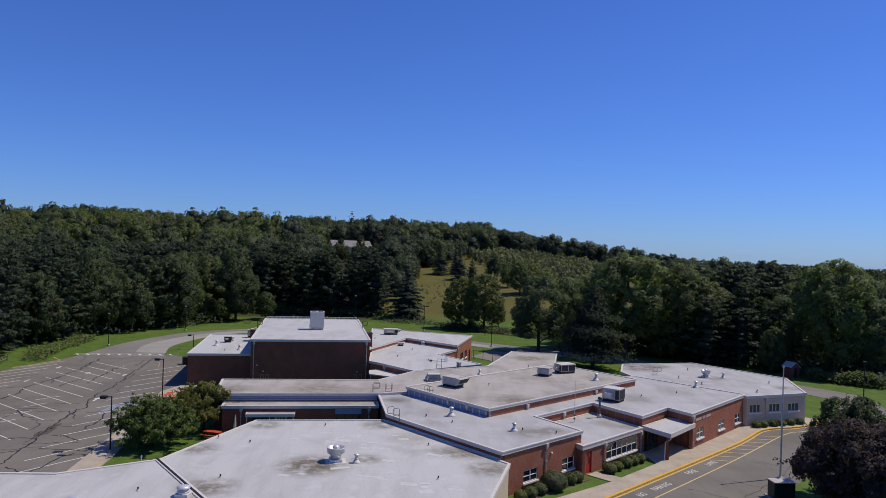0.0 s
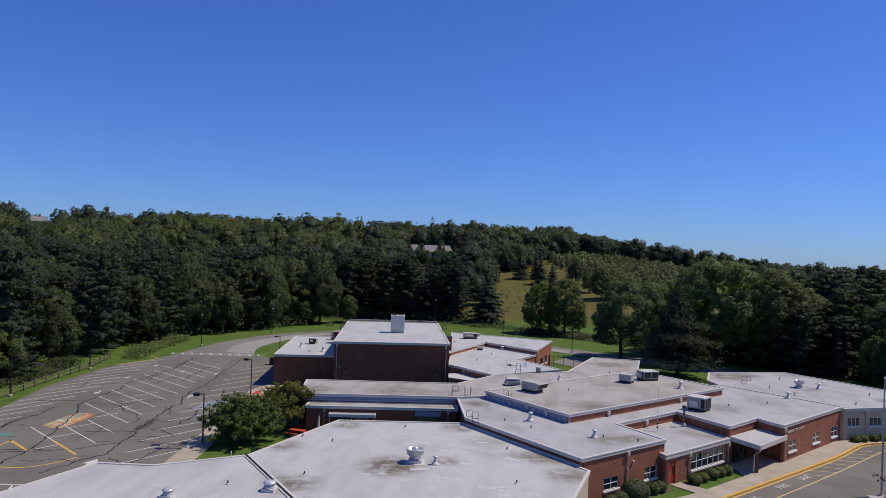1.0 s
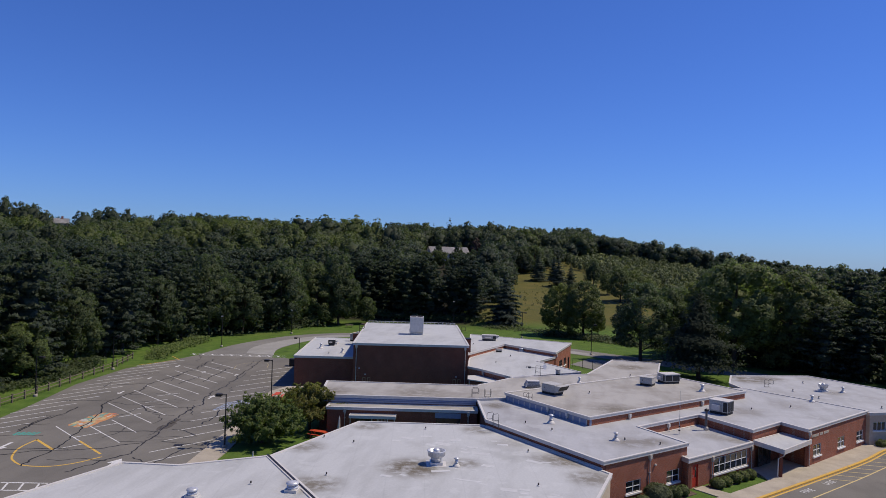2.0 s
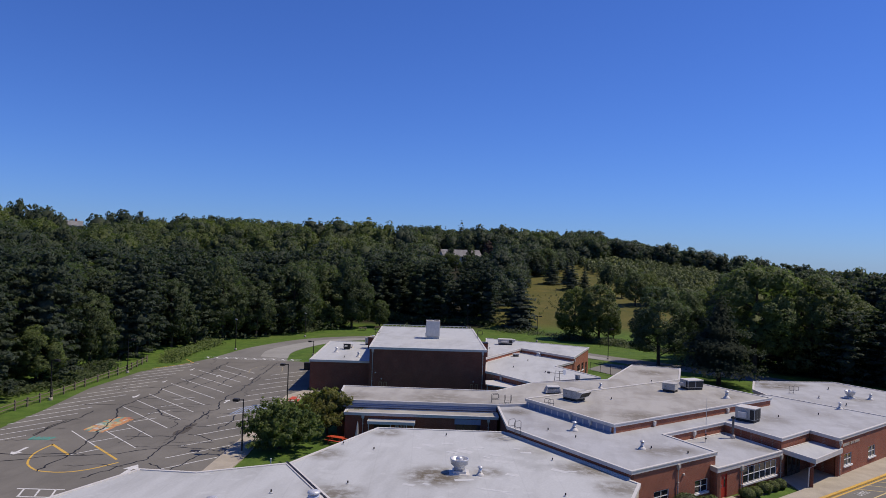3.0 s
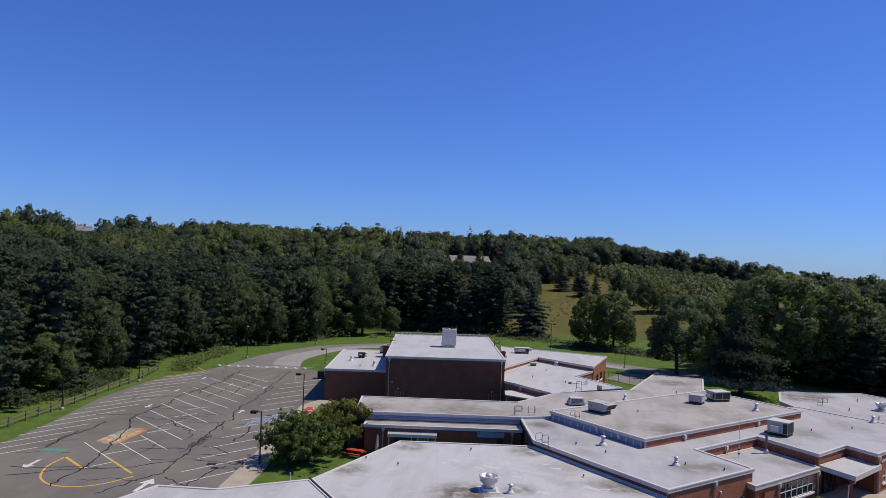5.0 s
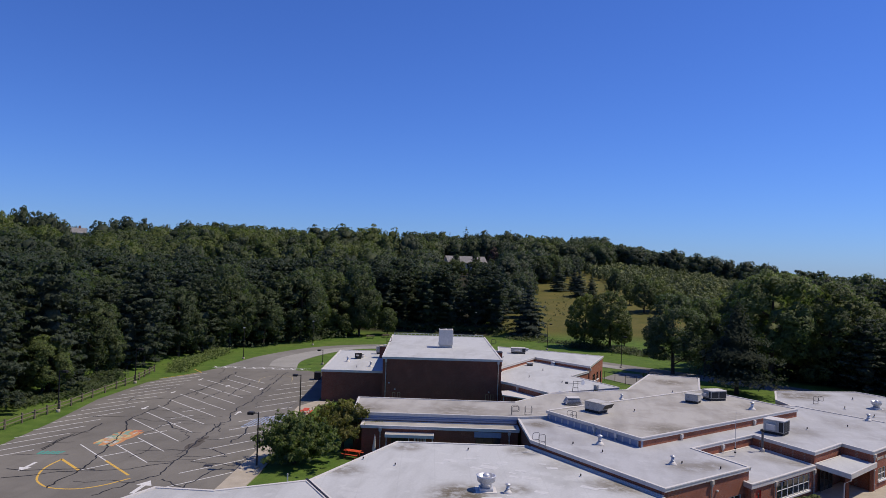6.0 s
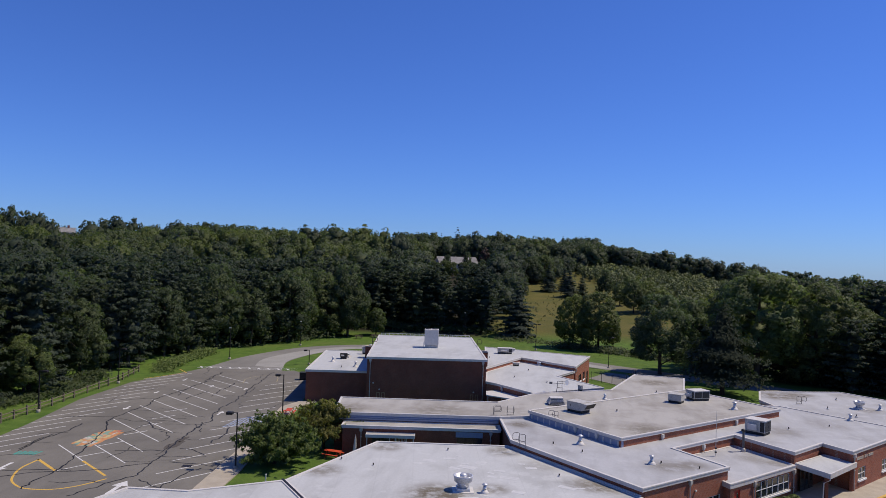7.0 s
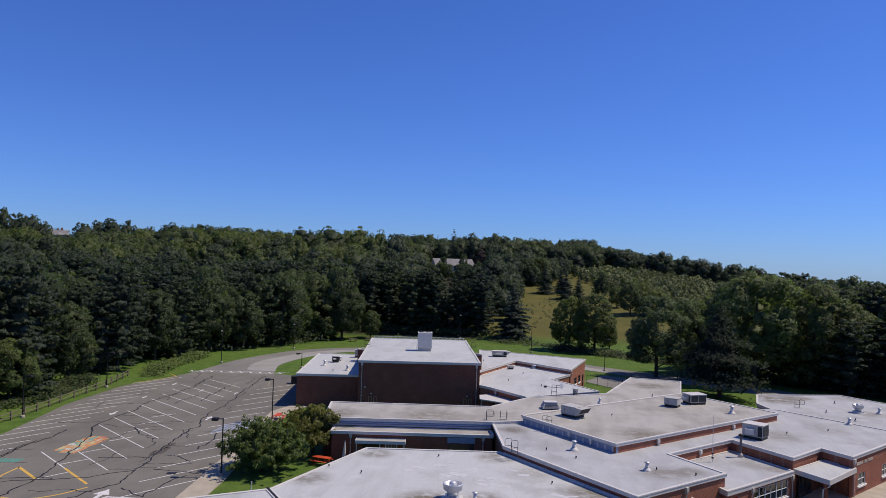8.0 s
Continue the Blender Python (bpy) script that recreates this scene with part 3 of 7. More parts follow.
gym, gym_f = wing_block("gymnasium", GYM, 7.0, "tall dark red brick gymnasium with a flat white roof", {"all": BRICK_SHADED})
GYML = [(-37.35, 101.1), (-28.6, 102.95), (-33.3, 125.4), (-42.0, 123.5)]
gym_left, gyml_f = wing_block("gymnasium_annex", GYML, 4.6, "single-storey dark brick annex beside the gymnasium, white roof", {"all": BRICK_SHADED})
FW = [(-11.15, 104.7), (-9.4, 103.3), (-4.0, 97.6), (5.4, 105.6), (-1.2, 113.9), (1.55, 120.3), (-7.7, 127.9), (-12.1, 113.6)]
fw_wing, fw_f = wing_block("classroom_wing", FW, 3.9, "low brick wing behind the gymnasium with a white roof", {"all": BRICK})
BW = [(1.65, 120.2), (4.3, 134.7), (-15.5, 140.7), (-12.3, 113.4), (-7.7, 127.95)]
bw_wing, bw_f = wing_block("classroom_wing", BW, 4.65, "brick rear wing with a white roof a step higher", {"all": BRICK}, openings={0: [(3.5, 6.1, 1.62, 2.75), (7.8, 9.9, 1.4, 2.65), (11.8, 13.4, 0.05, 2.3)]})
ENT = [(14.35, 66.15), (17.0, 68.95), (21.8, 74.2), (17.7, 80.5), (10.6, 72.8)]
ent_wing, ent_f = wing_block("entrance_wing", ENT, 2.8, "low brick entrance wing with a white flat roof", {"all": BRICK},
                             openings={0: [(0.66, 1.58, 0.0, 2.14)], 1: [(0.3, 6.3, 0.7, 2.24)]}, fascia=0.38, roof=ROOF_GREY)


# ---- trees ----
def quads_of(centres, normals, sizes, rng, long=1.3, soft=None):
    """Leaf clumps: an uneven three-cornered blade at each centre, with the shading direction of the bough that it sits on."""
    n = len(centres)
    normals = normals / (np.linalg.norm(normals, axis=1, keepdims=True) + 1e-9)
    ref = rng.normal(size=(n, 3))
    u = np.cross(normals, ref)
    u /= np.linalg.norm(u, axis=1, keepdims=True) + 1e-9
    v = np.cross(normals, u)
    s = sizes[:, None]
    k = rng.uniform(0.75, 1.35, (n, 3, 1))
    c = np.stack([centres + u * s * long * k[:, 0], centres + (v * 0.9 - u * 0.5) * s * k[:, 1], centres - (v * 0.9 + u * 0.5) * s * k[:, 2]], 1)
    c = c + normals[:, None] * (rng.uniform(-0.25, 0.25, (n, 3, 1)) * s[:, None])
    lean = normals * 0.4 + (soft / (np.linalg.norm(soft, axis=1, keepdims=True) + 1e-9) if soft is not None else normals)
    lean /= np.linalg.norm(lean, axis=1, keepdims=True) + 1e-9
    return np.concatenate([c.reshape(-1, 3), np.repeat(lean, 3, 0)], 1)


def ball(level):
    """Corners of a round mass's triangles, for the dense inside of a bough."""
    bm = bmesh.new()
    bmesh.ops.create_icosphere(bm, subdivisions=level, radius=1.0)
    tris = np.array([[v.co[:] for v in f.verts] for f in bm.faces])
    bm.free()
    return tris


BALLS = {1: ball(1), 2: ball(2)}


def inner_mass(rng, centres, radii, level, lift):
    """Uneven dense foliage inside each lobe of a crown."""
    b = BALLS[level].reshape(-1, 3)
    out = []
    for c, q in zip(centres, radii):
        w = rng.normal(size=(3, 3))
        bulge = 1 + 0.16 * np.sin(b @ w[0] * 3.1) + 0.13 * np.sin(b @ w[1] * 4.7 + 1.0)
        p = b * (q * bulge)[:, None] * np.array([1.0, 1.0, 0.86]) + c
        d = b + lift(p)
        d /= np.linalg.norm(d, axis=1, keepdims=True) + 1e-9
        out.append(np.concatenate([p, d], 1))
    return np.concatenate(out)


def directions(rng, n):
    d = rng.normal(size=(n, 3))
    return d / np.linalg.norm(d, axis=1, keepdims=True)


def crown_dome(rng, h, r, n, size, base=0.05, lobes=16, sub=8, belly=0.42, gather=0.74, fill=0.46, head=(0.24, 0.40), even=0.13):
    """A broad-leaved crown: boughs round an uneven dome, each a head of smaller heads, and leaves over those."""
    k = np.arange(lobes)
    up = 1.0 - 1.72 * (k + 0.5) / lobes
    a = k * 2.39996 + rng.uniform(-0.45, 0.45, lobes)
    flat = np.sqrt(np.clip(1 - up ** 2, 0, 1))
    way = np.stack([flat * np.cos(a), flat * np.sin(a), up], 1)
    mid = h * (base + (1 - base) * belly)
    axes = np.where(up[:, None] > 0, np.array([[r, r, h - mid]]), np.array([[r * 0.94, r * 0.94, mid - h * base]]))
    q = r * rng.uniform(*head, lobes)
    reach = rng.uniform(0.97 - even, 0.97 + even, lobes)[:, None]
    c = way * np.maximum(axes * reach - q[:, None] * 0.9, 0.05) + np.array([0, 0, mid])
    own = np.repeat(np.arange(lobes), sub)
    d = directions(rng, lobes * sub) + way[own] * 0.75 + np.array([0, 0, 0.18])
    d /= np.linalg.norm(d, axis=1, keepdims=True)
    qs = q[own] * rng.uniform(0.30, 0.52, lobes * sub)
    cs = c[own] + d * (q[own] * gather)[:, None]
    pick = rng.choice(lobes * sub, n, p=qs ** 2 / (qs ** 2).sum())
    e = directions(rng, n) + d[pick] * 0.55
    e /= np.linalg.norm(e, axis=1, keepdims=True)
    pos = cs[pick] + e * (qs[pick] * rng.uniform(0.78, 1.14, n))[:, None]
    soft = e * 0.80 + d[pick] * 0.40 + way[own[pick]] * 0.30 + np.array([0, 0, 0.25]) + rng.normal(size=(n, 3)) * 0.30
    leaves = quads_of(pos, e + rng.normal(size=(n, 3)) * 0.38, size * rng.uniform(0.6, 1.35, n), rng, 1.3, soft)
    inner = inner_mass(rng, np.concatenate([c, [[0, 0, mid]]]), np.concatenate([q * fill, [r * 0.22]]), 1,
                       lambda p: (p - np.array([0, 0, mid])) / (r * 1.6) + np.array([0, 0, 0.25]))
    return np.concatenate([leaves, inner]) if fill else leaves


def crown_pine(rng, h, r, n, size, base=0.10, droop=0.0, lean=0.85):
    """A white pine: uneven whorls of boughs that carry flat upturned plumes of needles."""
    whorls = int(h * (1 - base) / 1.25)
    tufts, ways, rads = [], [], []
    for k in range(whorls):
        f = (k + rng.uniform(0.0, 0.6)) / whorls
        z = h * (base + (1 - base) * f)
        reach = r * np.sqrt(np.clip(1.0 - ((f - 0.22) / 0.80) ** 2, 0.02, 1)) * rng.uniform(0.72, 1.12)
        turn = rng.uniform(0, 6.28)
        for b in range(6):
            a = turn + b * 1.047 + rng.normal() * 0.22
            far = reach * rng.uniform(0.55, 1.15)
            rise = (0.55 * f - 0.05 - droop) * far
            for t in (0.42, 0.66, 0.86, 1.0):
                wob = rng.normal(size=3) * np.array([0.30, 0.30, 0.12])
                tufts.append(np.array([math.cos(a) * t * far, math.sin(a) * t * far, z + rise * t * t]) + wob)
                ways.append((math.cos(a) * 0.55, math.sin(a) * 0.55, 0.75))
                rads.append((0.36 + 0.085 * far * t) * rng.uniform(0.7, 1.25))
    tufts, ways, rads = np.array(tufts), np.array(ways), np.array(rads)
    pick = rng.choice(len(tufts), n, p=rads ** 2 / (rads ** 2).sum())
    d = directions(rng, n)
    d[:, 2] = np.where(rng.random(n) < 0.5, np.abs(d[:, 2]), d[:, 2])
    pos = tufts[pick] + d * rads[pick][:, None] * np.array([1.0, 1.0, 0.42]) * rng.uniform(0.6, 1.15, (n, 1))
    soft = d * np.array([0.6, 0.6, 1.1]) + ways[pick] * lean * 0.6 + rng.normal(size=(n, 3)) * 0.30
    leaves = quads_of(pos, d + rng.normal(size=(n, 3)) * 0.5 + ways[pick], size * rng.uniform(0.55, 1.3, n), rng, 1.9, soft)
    heights = np.linspace(h * (base + 0.10), h * 0.82, 7)
    core = np.stack([0 * heights, 0 * heights, heights], 1)
    wide = r * 0.36 * np.sqrt(np.clip(1 - ((heights / h - 0.3) / 0.75) ** 2, 0.05, 1))
    return np.concatenate([leaves, inner_mass(rng, core, wide, 1, lambda p: np.array([0, 0, 0.2]))])


def crown_spruce(rng, h, r, n, size, base=0.04, fat=0.85, rough=0.12):
    """A cone of drooping tiers, each bough ending ragged."""
    tiers = max(7, int(h / (0.95 if rough < 0.3 else 0.6)))
    k = rng.integers(0, tiers, n)
    k = np.where(rng.random(n) < k / tiers, (k * 0.5).astype(int), k)
    f = (k + 0.5) / tiers
    arms = 9
    a0 = (rng.integers(0, arms, n) + 0.37 * k) * (2 * np.pi / arms)
    a = a0 + rng.normal(size=n) * 0.20
    t = rng.random(n) ** 0.55
    ragged = 1.0 + rough * np.sin(a0 * 17.3 + k * 7.1) * 1.3
    reach = r * (1 - f) ** fat * (0.80 + 0.28 * np.sin(a0 * 2.7 + k * 1.9)) * ragged
    z = h * (base + (1 - base) * f) - 0.16 * reach * t + rng.normal(size=n) * rough
    pos = np.stack([np.cos(a) * reach * t, np.sin(a) * reach * t, np.maximum(z, 0.05)], 1)
    out = np.stack([np.cos(a), np.sin(a), 0.75 + 0 * a], 1)
    tips = np.array([[0, 0, h * (base + (1 - base) * q)] for q in (0.12, 0.28, 0.44, 0.60, 0.74)])
    return np.concatenate([quads_of(pos, out + rng.normal(size=(n, 3)) * 0.4, size * rng.uniform(0.6, 1.3, n) * (1.1 - 0.5 * f), rng, 1.6, out),
                           inner_mass(rng, tips, [r * 0.48 * (1 - q) ** fat for q in (0.12, 0.28, 0.44, 0.60, 0.74)], 1, lambda p: np.array([0, 0, 0.3]))])


def clump_mesh(name, points, material, tone=None):
    """One mesh out of three-cornered blades, with their shading directions and, for a joined wood, a tone for each tree."""
    n = len(points) // 3
    me = bpy.data.meshes.new(name)
    me.vertices.add(n * 3)
    me.vertices.foreach_set("co", np.ascontiguousarray(points[:, :3], dtype=np.float32).ravel())
    me.loops.add(n * 3)
    me.loops.foreach_set("vertex_index", np.arange(n * 3, dtype=np.int32))
    me.polygons.add(n)
    me.polygons.foreach_set("loop_start", np.arange(0, n * 3, 3, dtype=np.int32))
    me.update(calc_edges=True)
    lean = me.attributes.new("custom_normal", "FLOAT_VECTOR", "POINT")
    lean.data.foreach_set("vector", np.ascontiguousarray(points[:, 3:], dtype=np.float32).ravel())
    if tone is not None:
        at = me.attributes.new("tone", "FLOAT", "POINT")
        at.data.foreach_set("value", np.ascontiguousarray(tone, dtype=np.float32))
    me.materials.append(material)
    return me


def trunk_bm(rng, h, r, limbs=6, spread=2.5, low=0.18):
    bm = bmesh.new()
    lean = rng.normal(size=2) * 0.02 * h
    tube_into(bm, [(0, 0, -0.5), (0, 0, 0.4), (lean[0] * 0.4, lean[1] * 0.4, h * 0.45), (lean[0], lean[1], h * 0.88)], [r * 1.5, r * 1.05, r * 0.7, r * 0.15], 7)
    for k in range(limbs):
        z = h * (low + 0.5 * k / limbs)
        a = k * 2.4 + rng.uniform(-0.3, 0.3)
        d = spread * rng.uniform(0.6, 1.0)
        tube_into(bm, [(0, 0, z), (math.cos(a) * d * 0.5, math.sin(a) * d * 0.5, z + d * 0.35), (math.cos(a) * d, math.sin(a) * d, z + d * 0.95)], [r * 0.45, r * 0.3, r * 0.08], 5)
    return bm


def tree_kind(seed, name, label, crown, material, h, r, trunk_r, limbs, low):
    """One standing tree with trunk and crown, to be copied."""
    rng = np.random.default_rng(seed)
    t = thing(name, Matrix.Identity(4), label, "tree", "trees at the wood's edge")
    part("trunk", trunk_bm(rng, h, trunk_r, limbs, r * 0.6, low), BARK, t)
    c = new("crown", clump_mesh("crown", crown(rng), material))
    c.parent = t
    return t


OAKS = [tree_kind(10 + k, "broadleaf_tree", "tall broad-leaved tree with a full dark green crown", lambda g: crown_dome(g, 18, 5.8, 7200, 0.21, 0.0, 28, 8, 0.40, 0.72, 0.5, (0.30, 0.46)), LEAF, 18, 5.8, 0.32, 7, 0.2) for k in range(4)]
LIMES = [tree_kind(20 + k, "broadleaf_tree", "broad-leaved tree with a lighter yellow-green crown", lambda g: crown_dome(g, 14, 4.8, 6400, 0.18, 0.0, 26, 8, 0.40, 0.72, 0.5, (0.30, 0.46)), LEAF_LIGHT, 14, 4.8, 0.26, 6, 0.2) for k in range(2)]
PINES = [tree_kind(30 + k, "pine_tree", "tall dark pine with layered plumes of needles", lambda g: crown_pine(g, 19, 5.0, 7800, 0.21, 0.07), NEEDLE, 19, 5.0, 0.30, 0, 0.2) for k in range(4)]
SPRUCES = [tree_kind(40 + k, "spruce_tree", "dark conical spruce with branches to the ground", lambda g: crown_spruce(g, 15, 4.4, 6500, 0.24), NEEDLE, 15, 4.4, 0.26, 0, 0.2) for k in range(2)]
FINE_OAKS = [tree_kind(50 + k, "broadleaf_tree", "full-crowned green broad-leaved tree standing on the lawn", lambda g: crown_dome(g, 18, 5.8, 20000, 0.165, 0.04, 38, 10), LAWN_LEAF, 18, 5.8, 0.32, 7, 0.12) for k in range(3)]
FINE_LIMES = [tree_kind(55 + k, "broadleaf_tree", "yellow-green broad-leaved tree standing on the lawn", lambda g: crown_dome(g, 14, 4.6, 16000, 0.150, 0.0, 34, 10, 0.42, 0.85, 0.42), LEAF_LIGHT, 14, 4.6, 0.26, 6, 0.12) for k in range(2)]
FINE_MAPLES = [tree_kind(60, "broadleaf_tree", "upright blue-green maple with a clear trunk on the lawn", lambda g: crown_dome(g, 16, 5.2, 17000, 0.150, 0.12, 36, 10, 0.36, 0.8, 0.42), MAPLE_LEAF, 16, 5.2, 0.30, 7, 0.12)]
FINE_PINES = [tree_kind(58, "hemlock_tree", "dark evergreen with drooping boughs and a bare foot of trunk", lambda g: crown_spruce(g, 19, 6.4, 24000, 0.21, 0.20, 0.62, 0.30), HEMLOCK, 19, 5.0, 0.36, 0, 0.2)]
PURPLES = [tree_kind(66, "purple_tree", "dark purple-leaved tree beside the house on the hill", lambda g: crown_dome(g, 16, 5.0, 4000, 0.26, 0.02, 20, 7), LEAF_PURPLE, 16, 5.0, 0.3, 6, 0.2)]
USED = set()


def plant(kinds, x, y, scale, rng, wide=1.0, label=""):
    pick = int(rng.integers(len(kinds)))
    proto = next((p for p in kinds if p.name not in USED), kinds[pick])
    m = pose(x, y, float(land(x, y)), 0, 0, float(rng.uniform(0, 360)))
    if proto.name not in USED:
        USED.add(proto.name)
        proto.matrix_basis = m
        t = proto
    else:
        t = copy_thing(proto, m)
    t.scale = (scale * wide, scale * wide, scale)
    if label:
        t["label"] = label
    return t


TR = np.random.default_rng(5)
# single trees that stand clear of the wood
plant(SPRUCES, -13.6, 203, 1.10, TR, 1.35)
plant(OAKS, -52.0, 193, 0.44, TR, 1.1)
plant(FINE_LIMES, 1.6, 189, 0.98, TR, 0.98)
plant(FINE_LIMES, 8.0, 187, 1.06, TR, 1.12)
plant(FINE_LIMES, 12.2, 195, 0.48, TR, 0.8)
plant(FINE_MAPLES, 18.7, 150.2, 0.99, TR, 1.22)
plant(FINE_PINES, 26.6, 130.2, 0.85, TR, 1.22)
plant(FINE_MAPLES, 26.0, 157, 0.93, TR, 1.0)
plant(FINE_OAKS, 36.5, 148.0, 1.25, TR, 1.25)
plant(FINE_LIMES, 47.0, 149.0, 1.38, TR, 1.25)
plant(FINE_LIMES, 54.5, 151.0, 1.12, TR, 1.2)
plant(PINES, 60.0, 146.0, 0.86, TR, 1.2)
plant(PINES, 65.5, 151.0, 0.92, TR, 1.2)
plant(FINE_OAKS, 71.5, 134.0, 1.20, TR, 1.1)
plant(FINE_OAKS, 79.0, 132.0, 0.85, TR, 1.2)
plant(FINE_OAKS, 66.0, 143.0, 0.78, TR, 1.2)
plant(FINE_LIMES, 60.2, 133.0, 0.60, TR, 0.8)
plant(PINES, 51.0, 141.0, 0.70, TR, 1.3)
plant(PINES, 57.0, 139.0, 0.60, TR, 1.4)
plant(FINE_OAKS, -75.2, 90.5, 0.50, TR, 1.35, "dense dark green broad-leaved tree beyond the rail fence")
# dark trees before the long house
for x, y, s_, w_ in ((-58.0, 341.0, 0.57, 0.7), (-48.3, 342.4, 0.59, 0.7), (-65.0, 338, 0.40, 1.2), (-57.5, 330, 0.47, 1.2), (-48.5, 332, 0.43, 1.2), (-61.0, 325, 0.45, 1.2), (-53.0, 326, 0.44, 1.2), (-44.0, 328, 0.45, 1.2), (-40.5, 336, 0.44, 1.1), (-33.5, 340, 0.55, 1.1), (-28.0, 336, 0.50, 1.2), (-70.0, 330, 0.42, 1.2)):
    plant(OAKS, x, y, s_, TR, w_)
plant(PURPLES, -41.9, 360.4, 0.72, TR, 0.9)
# dark spruces and orchard trees on the meadow's upper edge
for x, y, s_ in ((-7.6, 297, 0.86), (0.6, 283, 0.84), (5.4, 287, 0.62), (-1.4, 300, 0.72), (-20.0, 306, 0.7)):
    plant(SPRUCES, x, y, s_, TR, 1.2)
for x, y, s_, w_ in ((-22.5, 318, 0.66, 1.25), (-16.0, 321, 0.70, 1.2), (-11.0, 326, 0.74, 1.2), (14.5, 292, 0.56, 1.0), (24.0, 300, 0.40, 1.2)):
    plant(OAKS, x, y, s_, TR, w_)
for x, y, s_, w_ in ((18.6, 268, 0.60, 1.0), (22.2, 252, 0.86, 1.05), (27.0, 256, 0.82, 1.1), (31.5, 252, 0.62, 1.2)):
    plant(LIMES, x, y, s_, TR, w_)


def wood_front(points, step, rows, kinds, scale, jitter=1.6):
    """Rows of trees that follow the edge of the wood."""
    line = arc_points(points, step)
    for k, (x, y) in enumerate(line):
        dx, dy = line[min(k + 1, len(line) - 1)][0] - line[max(k - 1, 0)][0], line[min(k + 1, len(line) - 1)][1] - line[max(k - 1, 0)][1]
        L = math.hypot(dx, dy) or 1.0
        for r in range(rows):
            px = x - dy / L * (r * step * 1.05) + TR.normal() * jitter
            py = y + dx / L * (r * step * 1.05) + TR.normal() * jitter
            ks = kinds[int(TR.integers(len(kinds)))]
            plant(ks, px, py, scale * float(TR.uniform(0.80, 1.14)), TR, float(TR.uniform(0.95, 1.15)))


wood_front([(-75.5, 68), (-76.5, 78), (-78.8, 100), (-80.4, 120), (-78.2, 140), (-73, 157), (-67.2, 170)], 6.5, 3, [OAKS, PINES, PINES, PINES, OAKS], 0.92)
wood_front([(-66.5, 176), (-63, 182), (-60, 191)], 6.5, 3, [OAKS, OAKS, LIMES], 0.94)
wood_front([(-60, 206), (-50, 207), (-40, 207), (-30, 207), (-23, 208)], 5.6, 3, [PINES], 0.86)
wood_front([(34, 160), (50, 164), (66, 162), (84, 158), (104, 150)], 7.0, 3, [LIMES, LIMES, PINES, OAKS], 1.05)

# the far woods: joined meshes of many trees, coarse where the camera doesn't see their heads
FR = np.random.default_rng(9)
near_protos = [crown_dome(FR, 16, 6.4, 2300, 0.30, 0.0, 18, 8, 0.42, 0.68, 0.68, (0.34, 0.50), 0.06) for _ in range(6)] + [crown_pine(FR, 17, 4.4, 2200, 0.34) for _ in range(3)]
far_protos = [crown_dome(FR, 16, 6.6, 1200, 0.39, 0.0, 14, 8, 0.42, 0.66, 0.70, (0.38, 0.54), 0.05) for _ in range(6)] + [crown_spruce(FR, 17, 4.2, 1100, 0.40) for _ in range(3)]
unseen_protos = [crown_dome(FR, 16, 6.8, 260, 0.85, 0.0, 7, 5, fill=0.8, head=(0.4, 0.58)) for _ in range(6)] + [crown_spruce(FR, 17, 4.2, 150, 0.9) for _ in range(3)]
bush_protos = [crown_dome(FR, 16, 8.0, 150, 1.15, 0.0, 6, 5, fill=0, head=(0.36, 0.56)) for _ in range(6)] + [crown_spruce(FR, 17, 4.6, 150, 0.95) for _ in range(3)]
haze_protos = [crown_dome(FR, 16, 7.5, 170, 1.25, 0.0, 7, 4, fill=0, head=(0.36, 0.56)) for _ in range(9)]


def upper(points, low):
    """The part of a crown above a height: trees inside a wood show their tops alone."""
    q = points.reshape(-1, 3, 6)
    return q[q[:, :, 2].mean(1) > low].reshape(-1, 6)


near_protos, far_protos = [upper(p, 5.0) for p in near_protos], [upper(p, 4.0) for p in far_protos]


def seen_from_camera(spots, reach=0.5):
    """For each tree whether the camera, 21 m up, sees its head over nearer trees."""
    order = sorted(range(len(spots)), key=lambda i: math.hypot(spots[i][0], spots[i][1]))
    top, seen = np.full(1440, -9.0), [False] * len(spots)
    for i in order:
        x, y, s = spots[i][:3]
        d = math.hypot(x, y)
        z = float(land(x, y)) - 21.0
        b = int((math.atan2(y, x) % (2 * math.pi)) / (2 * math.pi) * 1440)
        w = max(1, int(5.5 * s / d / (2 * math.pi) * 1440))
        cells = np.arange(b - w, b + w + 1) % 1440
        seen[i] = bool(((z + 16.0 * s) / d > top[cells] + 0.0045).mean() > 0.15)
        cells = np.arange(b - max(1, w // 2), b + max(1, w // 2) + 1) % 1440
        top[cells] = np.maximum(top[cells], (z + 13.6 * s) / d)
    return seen


